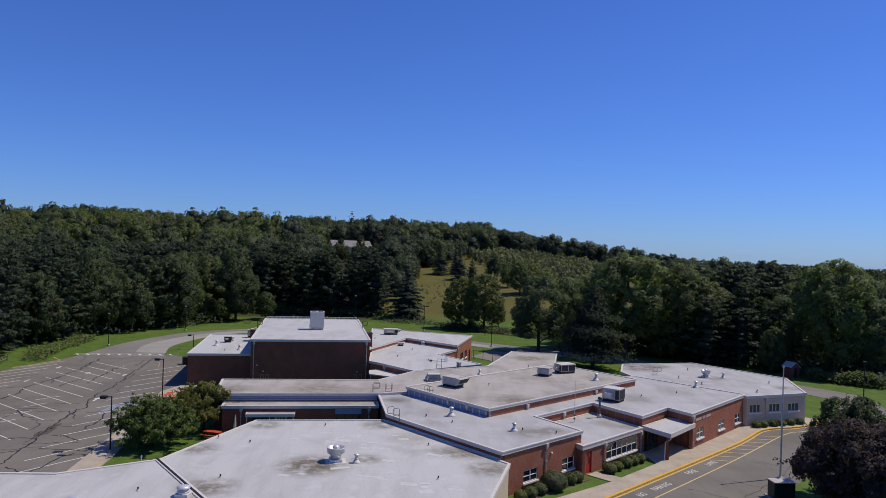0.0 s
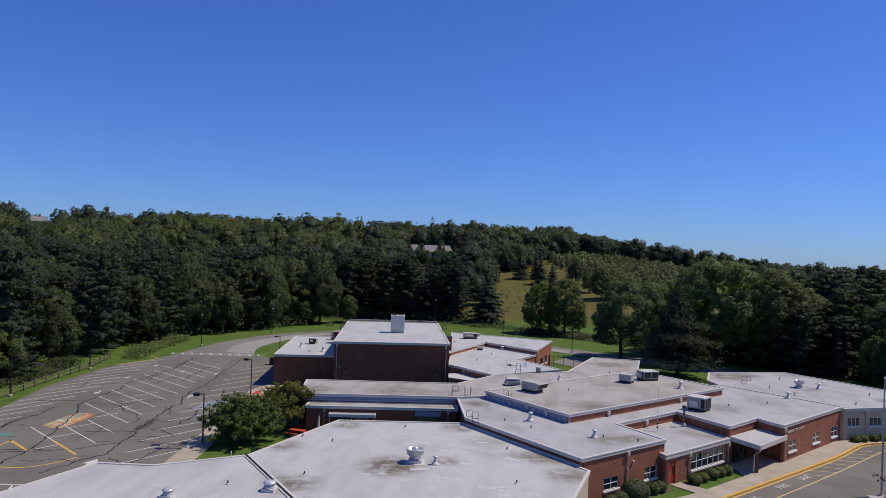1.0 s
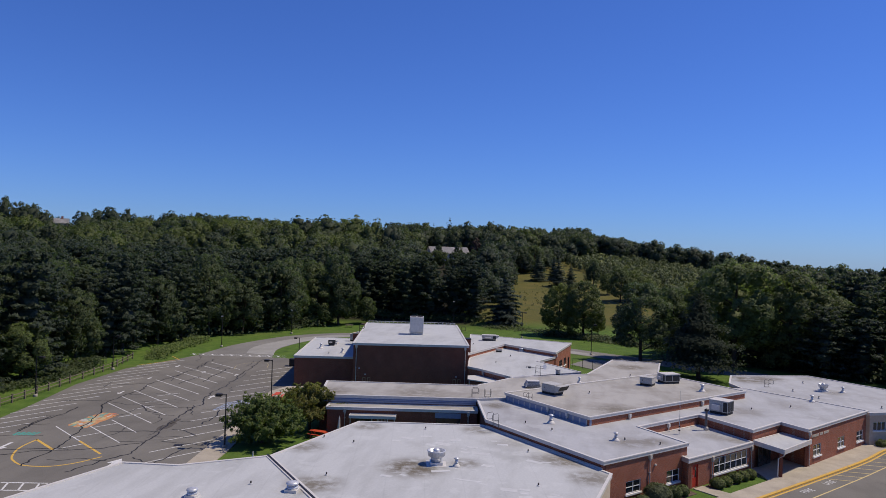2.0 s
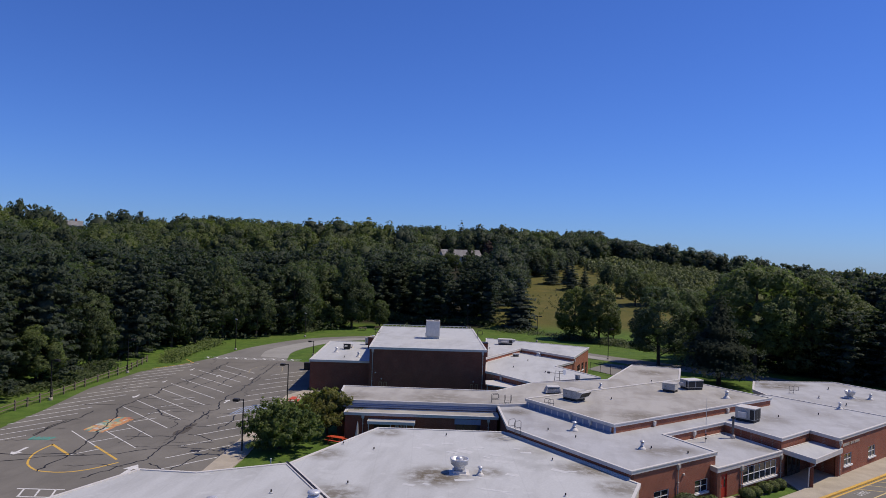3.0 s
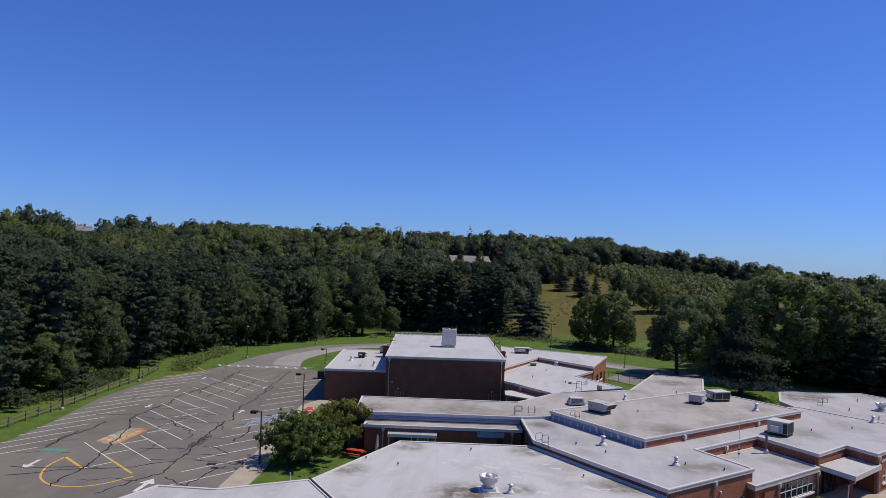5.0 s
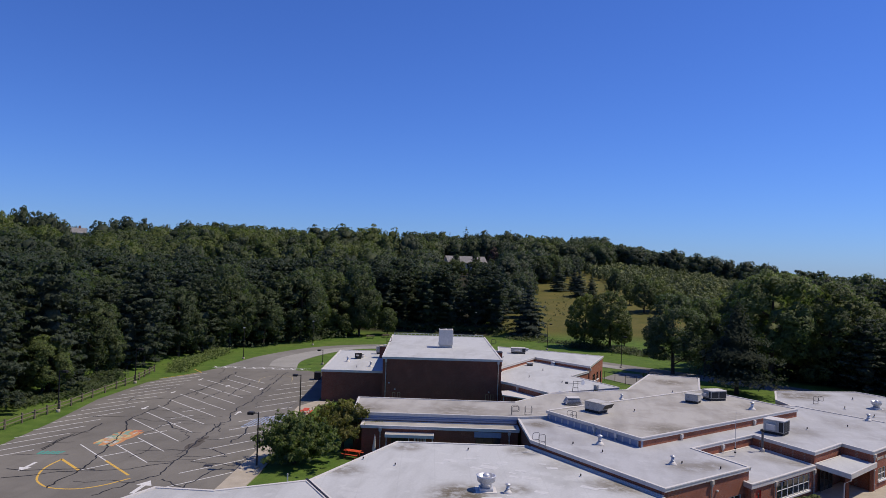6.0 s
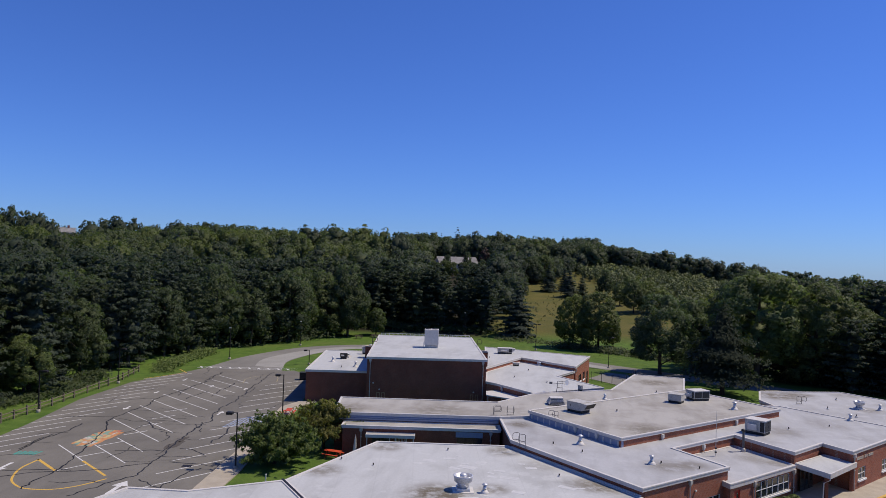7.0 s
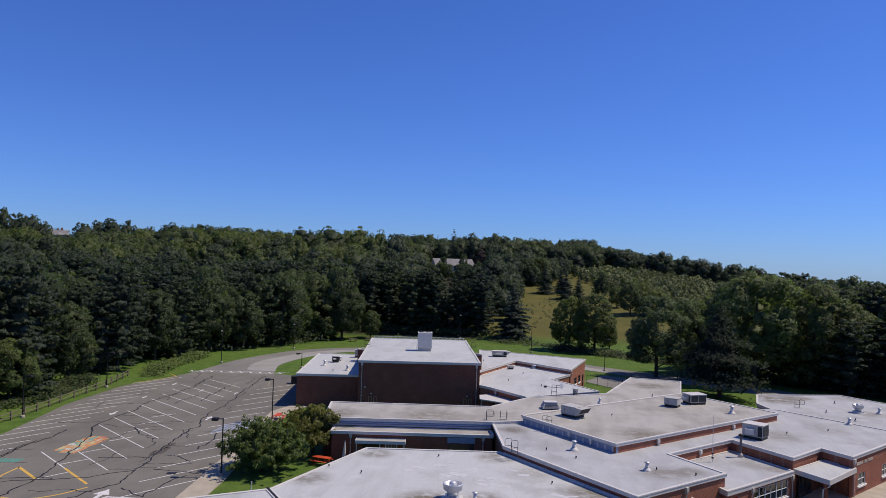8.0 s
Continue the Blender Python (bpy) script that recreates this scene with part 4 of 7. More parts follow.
def joined_wood(name, spots, label, kinds, material, tone, coarse=None, sink=0.6):
    """Many trees as one mesh: spots are (x, y, size, kind); tone gives each tree its hue, dark blue-green at 0 and yellow-green at 1."""
    chunks, tones = [], []
    seen = seen_from_camera(spots) if coarse else [True] * len(spots)
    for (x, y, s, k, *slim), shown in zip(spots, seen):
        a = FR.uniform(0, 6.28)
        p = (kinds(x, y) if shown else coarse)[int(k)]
        ca_, sa_ = math.cos(a), math.sin(a)
        w = s * (slim[0] * 1.22 if slim else FR.uniform(0.9, 1.12))
        q = np.stack([(p[:, 0] * ca_ - p[:, 1] * sa_) * w + x, (p[:, 0] * sa_ + p[:, 1] * ca_) * w + y, p[:, 2] * s + float(land(x, y)) - sink,
                      p[:, 3] * ca_ - p[:, 4] * sa_, p[:, 3] * sa_ + p[:, 4] * ca_, p[:, 5]], 1)
        chunks.append(q)
        tones.append(np.full(len(q), np.clip(tone(x, y) + FR.normal() * 0.20, 0, 1)))
    ob = new(name, clump_mesh(name, np.concatenate(chunks), material, np.concatenate(tones)))
    return tagged(ob, label, "woodland", kind="stuff")


def spread(n, x0, x1, y0, y1, gap, keep, size, conifers=0.05):
    """Scattered places at least gap apart for which keep(x, y) holds."""
    out, cells = [], set()
    for _ in range(n):
        x, y = FR.uniform(x0, x1), FR.uniform(y0, y1)
        c = (int(x // gap), int(y // gap))
        if c in cells or not keep(x, y):
            continue
        cells.add(c)
        stand = 0.5 + 0.25 * math.sin(x * 0.071 + 1.7 * math.sin(y * 0.043)) + 0.25 * math.sin(y * 0.059 + x * 0.023)
        out.append((x, y, size[0] + (size[1] - size[0]) * (0.5 * stand + 0.5 * FR.random()), FR.integers(6, 9) if FR.random() < conifers else FR.integers(0, 6)))
    return out


def sight_gap(x, y):
    """Sector kept clear of trees so that the camera sees the house on the hill."""
    return -0.205 * y < x < -0.10 * y and 232 < y < 370


def left_wood(x, y):
    edge = -97 if y < 150 else -97 + (y - 150) * 0.52
    return x < min(edge, -18) and y > -x * 0.93 and not sight_gap(x, y)


def top_wood(x, y):
    if sight_gap(x, y):
        return False
    return (x < -18 and y > 228) or (y > 318 + 4.0 * max(x + 8, 0) and x < 14) or (y > 428 and x < 190)


def by_distance(x, y):
    return near_protos if math.hypot(x, y) < 250 else far_protos


def west_tone(x, y):
    d = math.hypot(x, y)
    return 0.22 + 0.52 * float(smooth(225, 300, d)) * (1 - float(smooth(-95, -40, x))) - 0.62 * float(smooth(352, 366, d)) * (1 - float(smooth(-180, -160, x)))


WEST = spread(10000, -340, -15, 60, 420, 8.6, lambda x, y: left_wood(x, y) and math.hypot(x, y) < 365, (0.72, 1.12), 0.0)
WEST += spread(700, -120, -40, 120, 235, 7.0, lambda x, y: left_wood(x, y), (0.85, 1.05), 1.0)
# trees low on the camera's sightline to the white house; single view-fitted skyline heads
WEST = [(x, y, min(s_, 0.70), k) if 0.75 < -x / y < 0.82 and math.hypot(x, y) > 270 else (x, y, s_, k) for x, y, s_, k in WEST if math.hypot(x - -218, y - 278) > 13]
WEST += [(-223.4, 244.5, 1.34, 2, 0.59), (-222.0, 252.4, 1.49, 0, 0.5), (-219.1, 258.9, 1.38, 5, 0.59), (-210.8, 255.4, 1.39, 2, 0.63), (-216.6, 270.0, 1.15, 5, 0.5),
         (-220.3, 281.1, 1.08, 2, 0.5), (-214.6, 280.5, 0.98, 4, 0.5), (-219.8, 301.6, 1.25, 3, 0.86), (-219.3, 309.3, 1.31, 0, 0.62), (-211.5, 307.4, 1.42, 3, 0.63),
         (-207.8, 314.7, 1.29, 1, 0.59), (-197.4, 314.3, 1.05, 0, 0.76)]
WEST += [(-190.9, 313.6, 0.94, 3, 0.74), (-169.3, 290.3, 0.95, 1, 0.93), (-160.7, 289.5, 1.03, 5, 0.92), (-147.0, 296.7, 1.08, 2, 1.1), (-141.3, 304.9, 1.0, 1, 0.97),
         (-132.0, 312.3, 1.01, 2, 1.05), (-116.1, 310.0, 1.09, 4, 1.02), (-103.6, 309.1, 1.19, 4, 0.98), (-94.8, 315.0, 1.28, 4, 0.93), (-83.3, 312.0, 1.37, 4, 0.67),
         (-74.1, 312.2, 1.38, 3, 0.61)]
WEST += [(-211.5, 265.2, 0.95, 0, 0.6), (-206.2, 266.8, 0.85, 0, 0.6), (-202.8, 266.9, 0.81, 1, 0.6), (-204.6, 260.4, 0.79, 5, 0.6)]      # before the white house
joined_wood("woodland", WEST, "dense dark green mixed woodland climbing the hill", by_distance, LEAF_FAR, west_tone, unseen_protos)
CREST = spread(4000, -80, 190, 225, 520, 7.6, lambda x, y: top_wood(x, y) and not left_wood(x, y), (0.42, 0.84), 0.05)
CREST += [(-86.0 + 7.5 * k, 384.0 + 5.0 * (k % 3), 0.62 + 0.10 * (k % 4), k % 6) for k in range(9)]      # behind the long house
CREST += spread(900, -92, 16, 384, 440, 6.4, lambda x, y: True, (0.80, 1.12), 0.06)
CREST += [(-76.3, 393.6, 1.18, 0, 0.89), (-63.5, 405.9, 1.27, 7, 1.3), (-53.5, 402.3, 1.22, 1, 0.72), (-37.9, 399.0, 1.3, 2, 0.74), (-25.4, 402.0, 1.14, 3, 0.76),
         (-14.3, 398.5, 1.05, 4, 0.73), (-3.5, 392.7, 0.99, 6, 1.3), (3.2, 400.7, 0.83, 5, 0.75), (9.8, 398.6, 0.88, 0, 0.82), (17.9, 404.3, 0.77, 1, 0.88),
         (29.3, 395.6, 0.88, 2, 1.18)]
CREST += [(42.3, 418.5, 0.53, 3, 1.13), (52.5, 422.3, 0.82, 4, 1.2), (64.9, 425.6, 0.76, 5, 0.95), (71.5, 426.6, 0.78, 1, 0.93), (80.9, 424.9, 0.77, 2, 0.94),
         (90.1, 418.9, 0.93, 3, 0.83), (95.8, 409.4, 0.92, 0, 0.83), (102.1, 387.2, 0.83, 1, 0.92), (113.1, 384.1, 0.88, 4, 0.87), (124.4, 391.1, 0.95, 2, 0.78),
         (136.6, 376.3, 1.2, 5, 0.76)]
CREST += [(-3.6, 396.7, 1.06, 7, 0.76), (9.2, 398.6, 0.93, 1, 1.05), (17.2, 402.3, 0.86, 3, 0.98), (23.7, 400.0, 0.91, 2, 0.98), (38.3, 402.8, 0.62, 5, 1.17), (46.7, 399.9, 0.83, 4, 0.86),
          (51.3, 397.3, 0.97, 0, 0.87), (62.7, 405.7, 0.89, 1, 0.96), (72.1, 406.2, 0.96, 2, 0.88), (80.3, 406.7, 0.91, 5, 0.72), (87.6, 401.0, 0.98, 3, 0.79), (-17.5, 400.4, 1.08, 4, 0.77),
          (-31.3, 397.6, 1.09, 1, 0.82), (95.2, 389.0, 1.05, 2, 0.72)]
joined_wood("woodland", CREST, "mixed woodland along the crest of the hill", lambda x, y: far_protos, LEAF_FAR, lambda x, y: 0.40, unseen_protos)
EAST = spread(4000, 30, 460, 172, 560, 8.2, lambda x, y: x < 0.66 * y + 12 and (x > 62 + (y - 172) * 0.27 or (y < 215 and x > 34)), (0.45, 0.94), 0.08)
joined_wood("woodland", EAST, "dense green woodland on the level ground east of the hill", lambda x, y: far_protos, LEAF_FAR, lambda x, y: 0.70, unseen_protos)
SCRUB = spread(9000, 0, 150, 240, 436, 3.8, lambda x, y: x > 33 - max(0, y - 275) * 0.34 and x < 75 + (y - 222) * 0.3 and not top_wood(x, y), (0.15, 0.42), 0.36)
SCRUB += spread(420, 0, 40, 250, 330, 6.0, lambda x, y: x > 12 and y > 282 and not top_wood(x, y), (0.12, 0.30), 0.35)
SCRUB += spread(160, -14, 10, 224, 286, 2.6, lambda x, y: x < 8 and not (x < -9 and y > 270), (0.03, 0.075), 0.3)
joined_wood("scrub", SCRUB, "scattered green bushes and saplings on the hill meadow", lambda x, y: bush_protos, SCRUB_LEAF, lambda x, y: 0.42, None, 0.25)
DIST = spread(2600, -250, 1700, 560, 1900, 34, lambda x, y: x > y * -0.25 and float(land(x, y)) < 11, (0.6, 1.2))
joined_wood("woodland", DIST, "distant hazy woodland out to the horizon", lambda x, y: haze_protos, LEAF_FAR, lambda x, y: 0.5)


# ---- windows, doors and trim of the school ----
def on_wall(ob, m, s, z, y=0.0):
    ob.matrix_basis = m @ pose(s, y, z)
    return ob


for s0, s1, z0, z1 in MAIN_OPEN[2]:
    window_unit(main_wing, main_f[2], s0, s1, z0, z1, 2, 2, SILL_WHITE)
for s0, s1, z0, z1 in MAIN_OPEN[8]:
    window_unit(main_wing, main_f[8], s0, s1, z0, z1, 2, 2, SILL_WHITE)
for s0, s1, z0, z1 in FAR_OPEN[0]:
    window_unit(far_wing, far_f[0], s0, s1, z0, z1, 3, 1, SILL_WHITE)
window_unit(ent_wing, ent_f[1], 0.3, 6.3, 0.7, 2.24, 6, 2, SILL_WHITE, blinds=0.45)
window_unit(low_corr, low_f[0], 12.3, 15.0, 0.9, 2.28, 3, 1, BRONZE, sill=False)
window_unit(bw_wing, bw_f[0], 3.5, 6.1, 1.62, 2.75, 3, 2, BRONZE)
window_unit(bw_wing, bw_f[0], 7.8, 9.9, 1.4, 2.65, 2, 2, BRONZE)


def door_unit(wing, m, s0, s1, h, leaves, material, glass_lights=True, label=""):
    """Door leaves in a frame, each with a narrow light and a handle."""
    w = (s1 - s0) / leaves
    for k in range(leaves):
        d = part("door", box(0.02, w - 0.02, 0.10, 0.16, 0.02, h - 0.02, 0.008), material, wing, label)
        on_wall(d, m, s0 + k * w, 0)
        if glass_lights:
            part("pane", box(w * 0.58, w * 0.80, 0.085, 0.10, h * 0.45, h * 0.88), GLASS, d)
        part("handle", box(w * 0.12, w * 0.17, 0.03, 0.10, 0.95, 1.2), GALV, d, "steel door pull")
    bm = bmesh.new()
    for xa, xb in ((-0.06, 0.02), (s1 - s0 - 0.02, s1 - s0 + 0.06)):
        box_into(bm, xa, xb, 0.02, 0.18, 0, h + 0.06)
    box_into(bm, 0.02, s1 - s0 - 0.02, 0.02, 0.18, h - 0.02, h + 0.06)
    on_wall(part("door_frame", bm, material, wing), m, s0, 0)


door_unit(ent_wing, ent_f[0], 0.7, 1.54, 2.1, 1, RED_PAINT, True, "red painted metal door, closed")
door_unit(bw_wing, bw_f[0], 11.85, 13.35, 2.25, 2, DARK_METAL)
door_unit(low_corr, low_f[0], 3.25, 4.95, 2.05, 2, BRONZE)
TAN_LIGHT = plain("tan_door_light", (0.42, 0.28, 0.15), 0.4)
for s in (1.2, 14.75):
    bm = bmesh.new()
    box_into(bm, 0, 1.8, -0.03, 0.0, 0.0, 2.15)
    d = on_wall(part("door", bm, BRICK_SHADED, gym, "dark brown double door with narrow tan lights"), gym_f[0], s, 0)
    for x in (0.28, 1.0):
        bm = bmesh.new()
        for xa, xb, za, zb in ((0, 0.07, 0.95, 1.95), (0.38, 0.45, 0.95, 1.95), (0.07, 0.38, 1.88, 1.95), (0.07, 0.38, 0.95, 1.02)):
            box_into(bm, x + xa, x + xb, -0.05, -0.03, za, zb)
        part("trim", bm, TAN_LIGHT, d)


def wall_lamp(wing, m, s, z):
    bm = bmesh.new()
    box_into(bm, -0.10, 0.10, -0.16, 0.0, -0.08, 0.08, None, 0.03)
    on_wall(part("wall_lamp", bm, WHITE_TRIM, wing, "small white wall lamp"), m, s, z)


for s, z in ((1.85, 2.4), (15.5, 2.3), (0.95, 3.3)):
    wall_lamp(gym, gym_f[0], s, z)
wall_lamp(main_wing, main_f[2], 6.85, 2.65)


def downpipe(wing, m, s, top, material=None, head=True, foot=0.05, out=0.09):
    """A rainwater pipe with a funnel head and brackets, down a wall."""
    bm = bmesh.new()
    tube_into(bm, [(s, -out, top - 0.2), (s, -out, foot + 0.15), (s + 0.02, -out - 0.16, foot)], 0.05, 8)
    if head:
        box_into(bm, s - 0.16, s + 0.16, -out - 0.15, -0.02, top - 0.32, top + 0.02)
        box_into(bm, s - 0.10, s + 0.10, -out - 0.10, -0.02, top - 0.48, top - 0.32)
    for z in np.arange(foot + 0.7, top - 0.6, 1.3):
        box_into(bm, s - 0.09, s + 0.09, -out - 0.075, -0.005, z, z + 0.05)
    ob = part("downpipe", bm, material or PIPE_TAN, wing, "tan-grey metal rainwater pipe")
    ob.matrix_basis = m


for wing, m, s, top in ((main_wing, main_f[2], 6.05, 3.65), (ent_wing, ent_f[0], 3.75, 2.5), (ent_wing, ent_f[1], 6.95, 2.5), (main_wing, main_f[8], 0.25, 3.65),
                        (main_wing, main_f[8], 15.85, 3.6), (far_wing, far_f[0], 3.05, 3.5), (gym, gym_f[0], 0.45, 6.72), (gym, gym_f[0], 16.8, 6.72),
                        (low_corr, low_f[0], 2.0, 3.05), (low_corr, low_f[0], 15.9, 3.05), (bw_wing, bw_f[0], 0.35, 4.3), (fw_wing, fw_f[1], 1.2, 3.6)):
    downpipe(wing, m, s, top)

# scuppers and short pipes on the inner roof steps
for wing, m, s, top, foot in ((upper_wing, upper_f[1], 6.2, 4.45, 3.95), (upper_wing, upper_f[1], 19.5, 4.45, 3.95), (main_wing, main_f[4], 5.2, 3.6, 2.85), (upper_wing, upper_f[0], 7.4, 4.6, 3.95), (upper_wing, upper_f[0], 10.4, 4.6, 3.95)):
    downpipe(wing, m, s, top, WHITE_TRIM, True, foot)

# the raised hall's west face: pale panels between white battens
L = math.dist(UPPER[0], UPPER[1])
for k in range(14):
    bm = box(0.35 + k * 0.98, 0.50 + k * 0.98, -0.05, -0.004, 3.92, 4.40)
    part("batten", bm, WHITE_TRIM, upper_wing).matrix_basis = upper_f[0]
# brick parapet strips and gutters on the stepped roof edges
part("gutter", box(0.1, math.dist(MAIN[1], MAIN[2]) - 0.1, -0.17, -0.005, 3.26, 3.36), WHITE_TRIM, main_wing, "pale metal gutter").matrix_basis = main_f[1]
part("panel", box(0.1, math.dist(CORR[0], CORR[1]) - 0.1, -0.09, -0.004, 3.36, 3.84), BLUE_PANEL, corr_wing, "blue-grey metal cladding").matrix_basis = corr_f[0]
part("gutter", box(0.1, math.dist(CORR[0], CORR[1]) - 0.1, -0.20, -0.13, 3.66, 3.74), BLUE_PANEL, corr_wing, "blue-grey metal band").matrix_basis = corr_f[0]
part("gutter", box(0.1, math.dist(CORR[0], CORR[1]) - 0.1, -0.19, -0.005, 3.46, 3.56), BLUE_PANEL, corr_wing, "blue-grey metal band").matrix_basis = corr_f[0]
part("panel", box(12.15, 15.05, -0.03, -0.004, 2.30, 2.88), BLUE_PANEL, low_corr, "blue spandrel panel above the windows").matrix_basis = low_f[0]

# lettering on the brick front: plain bars the size of the letters
LETTER = plain("cream_letters", (0.62, 0.56, 0.45), 0.5)
for k, (s, w) in enumerate([(1.05, 0.2), (1.32, 0.2), (1.58, 0.2), (1.85, 0.2), (2.12, 0.2), (2.38, 0.2), (2.95, 0.2), (3.2, 0.12), (3.42, 0.2), (3.95, 0.2), (4.2, 0.2), (4.46, 0.2), (4.72, 0.2), (4.98, 0.16)]):
    part("letter", box(s, s + w, -0.04, -0.003, 2.92, 3.18), LETTER, main_wing, "plain cream bar of a sign").matrix_basis = main_f[8]

# entrance canopy on its posts
CAN = [(22.15, 74.9), (24.2, 71.8), (28.25, 76.95), (26.1, 79.3)]
canopy = thing("entrance_canopy", Matrix.Identity(4), "white flat entrance canopy on slim posts over the doors", "canopy")
part("roof", prism(offset_poly(CAN, -0.05), 2.62, 2.85), ROOF_WHITE, canopy)
part("fascia", ring(CAN, -0.10, 0.06, 2.44, 2.90), WHITE_TRIM, canopy, "white metal fascia")
for x, y in ((24.05, 72.35), (27.75, 76.9)):
    part("post", box(x - 0.14, x + 0.14, y - 0.14, y + 0.14, 0.1, 2.5), BRICK_SHADED, canopy)
bm = bmesh.new()
tube_into(bm, [(24.15, 71.70, 2.75), (24.15, 71.66, 2.35), (23.75, 72.05, 1.95), (23.70, 72.05, 0.2)], 0.06, 8)
part("downpipe", bm, WHITE_TRIM, canopy, "white bent rainwater pipe")
for k, s in enumerate((0.4, 1.35, 2.3)):
    d = part("door", box(0, 0.85, -0.06, -0.01, 0.1, 2.2), BRONZE, canopy, "dark glazed entrance door")
    d.matrix_basis = along((22.4, 75.0), (25.8, 79.0)) @ pose(s, 0.0, 0)
    part("pane", box(0.12, 0.73, -0.075, -0.06, 0.5, 2.05), GLASS, d)

# dock canopy between gymnasium and rear wing, porch of the corridor
dock = thing("dock_canopy", Matrix.Identity(4), "pale blue-white metal canopy over a side door", "canopy")
part("roof", prism([(-10.9, 102.2), (-10.5, 99.2), (-6.6, 97.3), (-5.1, 99.2), (-9.5, 103.2)], 2.86, 3.0), WHITE_TRIM, dock)
for x, y in ((-10.3, 99.5), (-6.8, 97.7)):
    part("post", tube([(x, y, 0), (x, y, 2.86)], 0.06), WHITE_TRIM, dock)
porch = thing("porch", along((-23.2, 75.0), (-6.6, 78.0)), "small flat white porch roof on thin posts before a doorway", "porch")
part("roof", box(2.65, 7.75, -1.25, -0.02, 2.42, 2.58, 0.02), ROOF_TAN, porch)
part("fascia", ring([(2.6, -1.3), (7.8, -1.3), (7.8, -0.03), (2.6, -0.03)], -0.06, 0.0, 2.30, 2.62), WHITE_TRIM, porch)
for x in (2.75, 5.15, 5.75, 6.9, 7.65):
    part("post", tube([(x, -1.2, -0.02), (x, -1.2, 2.32)], 0.045), WHITE_TRIM, porch)
for x in np.arange(5.9, 6.9, 0.16):
    part("baluster", tube([(x, -1.2, -0.02), (x, -1.2, 2.3)], 0.018, 5), WHITE_TRIM, porch)

# gymnasium roof: chimney, rear guard rail, ladder hoops
chimney = thing("chimney", pose(-32.2, 117.4, 4.6), "square dark brick chimney rising beside the gymnasium", "chimney")
part("stack", box(-0.75, 0.75, -0.75, 0.75, -0.3, 1.9), BRICK_SHADED, chimney)
part("cap", box(-0.85, 0.85, -0.85, 0.85, 1.9, 2.05, 0.02), CONCRETE, chimney, "pale concrete cap")
part("flue", lathe([(0.3, 2.05), (0.3, 2.2), (0.26, 2.2)]), GALV, chimney)
pier = thing("chimney", pose(-12.9, 115.2, 3.9, 0, 0, 11.5), "low square brick stack against the gymnasium wall", "chimney")
part("stack", box(-0.6, 0.6, -0.9, 0.9, -0.3, 2.9), BRICK_SHADED, pier)
part("cap", box(-0.66, 0.66, -0.96, 0.96, 2.9, 3.0, 0.02), DARK_METAL, pier, "dark metal cap")
rail = thing("guard_rail", along(GYM[3], GYM[2]), "low white rail along the rear edge of the gymnasium roof", "railing")
RL = math.dist(GYM[2], GYM[3])
for k in range(22):
    s = 0.3 + k * (RL - 0.6) / 21
    part("post", box(s - 0.05, s + 0.05, -0.05, 0.05, 7.05, 7.34), WHITE_TRIM, rail)
part("rail", box(0.2, RL - 0.2, -0.04, 0.04, 7.34, 7.42), WHITE_TRIM, rail)


def hoop_ladder(m, label, h=1.1, w=0.55, bars=1, material=None):
    """The upper end of a fixed ladder: two closed grab loops on legs, and the top rungs between them."""
    t = thing("roof_ladder", m, label, "ladder", "roof ladders")
    for x in (0, w):
        part("handrail", tube([(x, 0.0, -0.35), (x, 0, h - 0.12), (x, -0.12, h), (x, -0.68, h), (x, -0.80, h - 0.12), (x, -0.80, h * 0.5), (x, -0.68, h * 0.42), (x, 0, h * 0.42)], 0.028, 6), material or HOOP_GREY, t)
    for k in range(bars):
        part("rung", tube([(0, 0, h * (0.02 + 0.30 * k)), (w, 0, h * (0.02 + 0.30 * k))], 0.02, 6), material or HOOP_GREY, t)
    return t


hoop_ladder(pose(-4.0, 69.9, 3.9, 0, 0, -47), "grey steel ladder hoops at the roof edge", 1.15, 0.9, 2)
hoop_ladder(pose(-6.2, 81.9, 4.1, 0, 0, 10), "grey steel ladder hoops at the roof edge", 1.0, 0.7, 2)
hoop_ladder(pose(-7.6, 81.2, 4.1, 0, 0, 100), "grey steel ladder hoops at the roof edge", 1.0, 0.7, 2)
hoop_ladder(pose(-0.9, 78.9, 4.78, 0, 0, -47), "grey steel ladder hoops at the roof edge", 0.8, 0.6, 2)
hoop_ladder(pose(30.4, 102.8, 3.85, 0, 0, 30), "grey steel ladder hoops at the roof edge", 1.0, 0.8, 2)
hoop_ladder(pose(-14.6, 120.2, 7.0, 0, 0, 102), "dark steel ladder hoops at the gymnasium roof edge", 1.2, 0.6, 1, DARK_METAL)
hoop_ladder(pose(-31.6, 116.0, 7.0, 0, 0, 102), "dark steel ladder hoops at the gymnasium roof edge", 1.2, 0.6, 1, DARK_METAL)


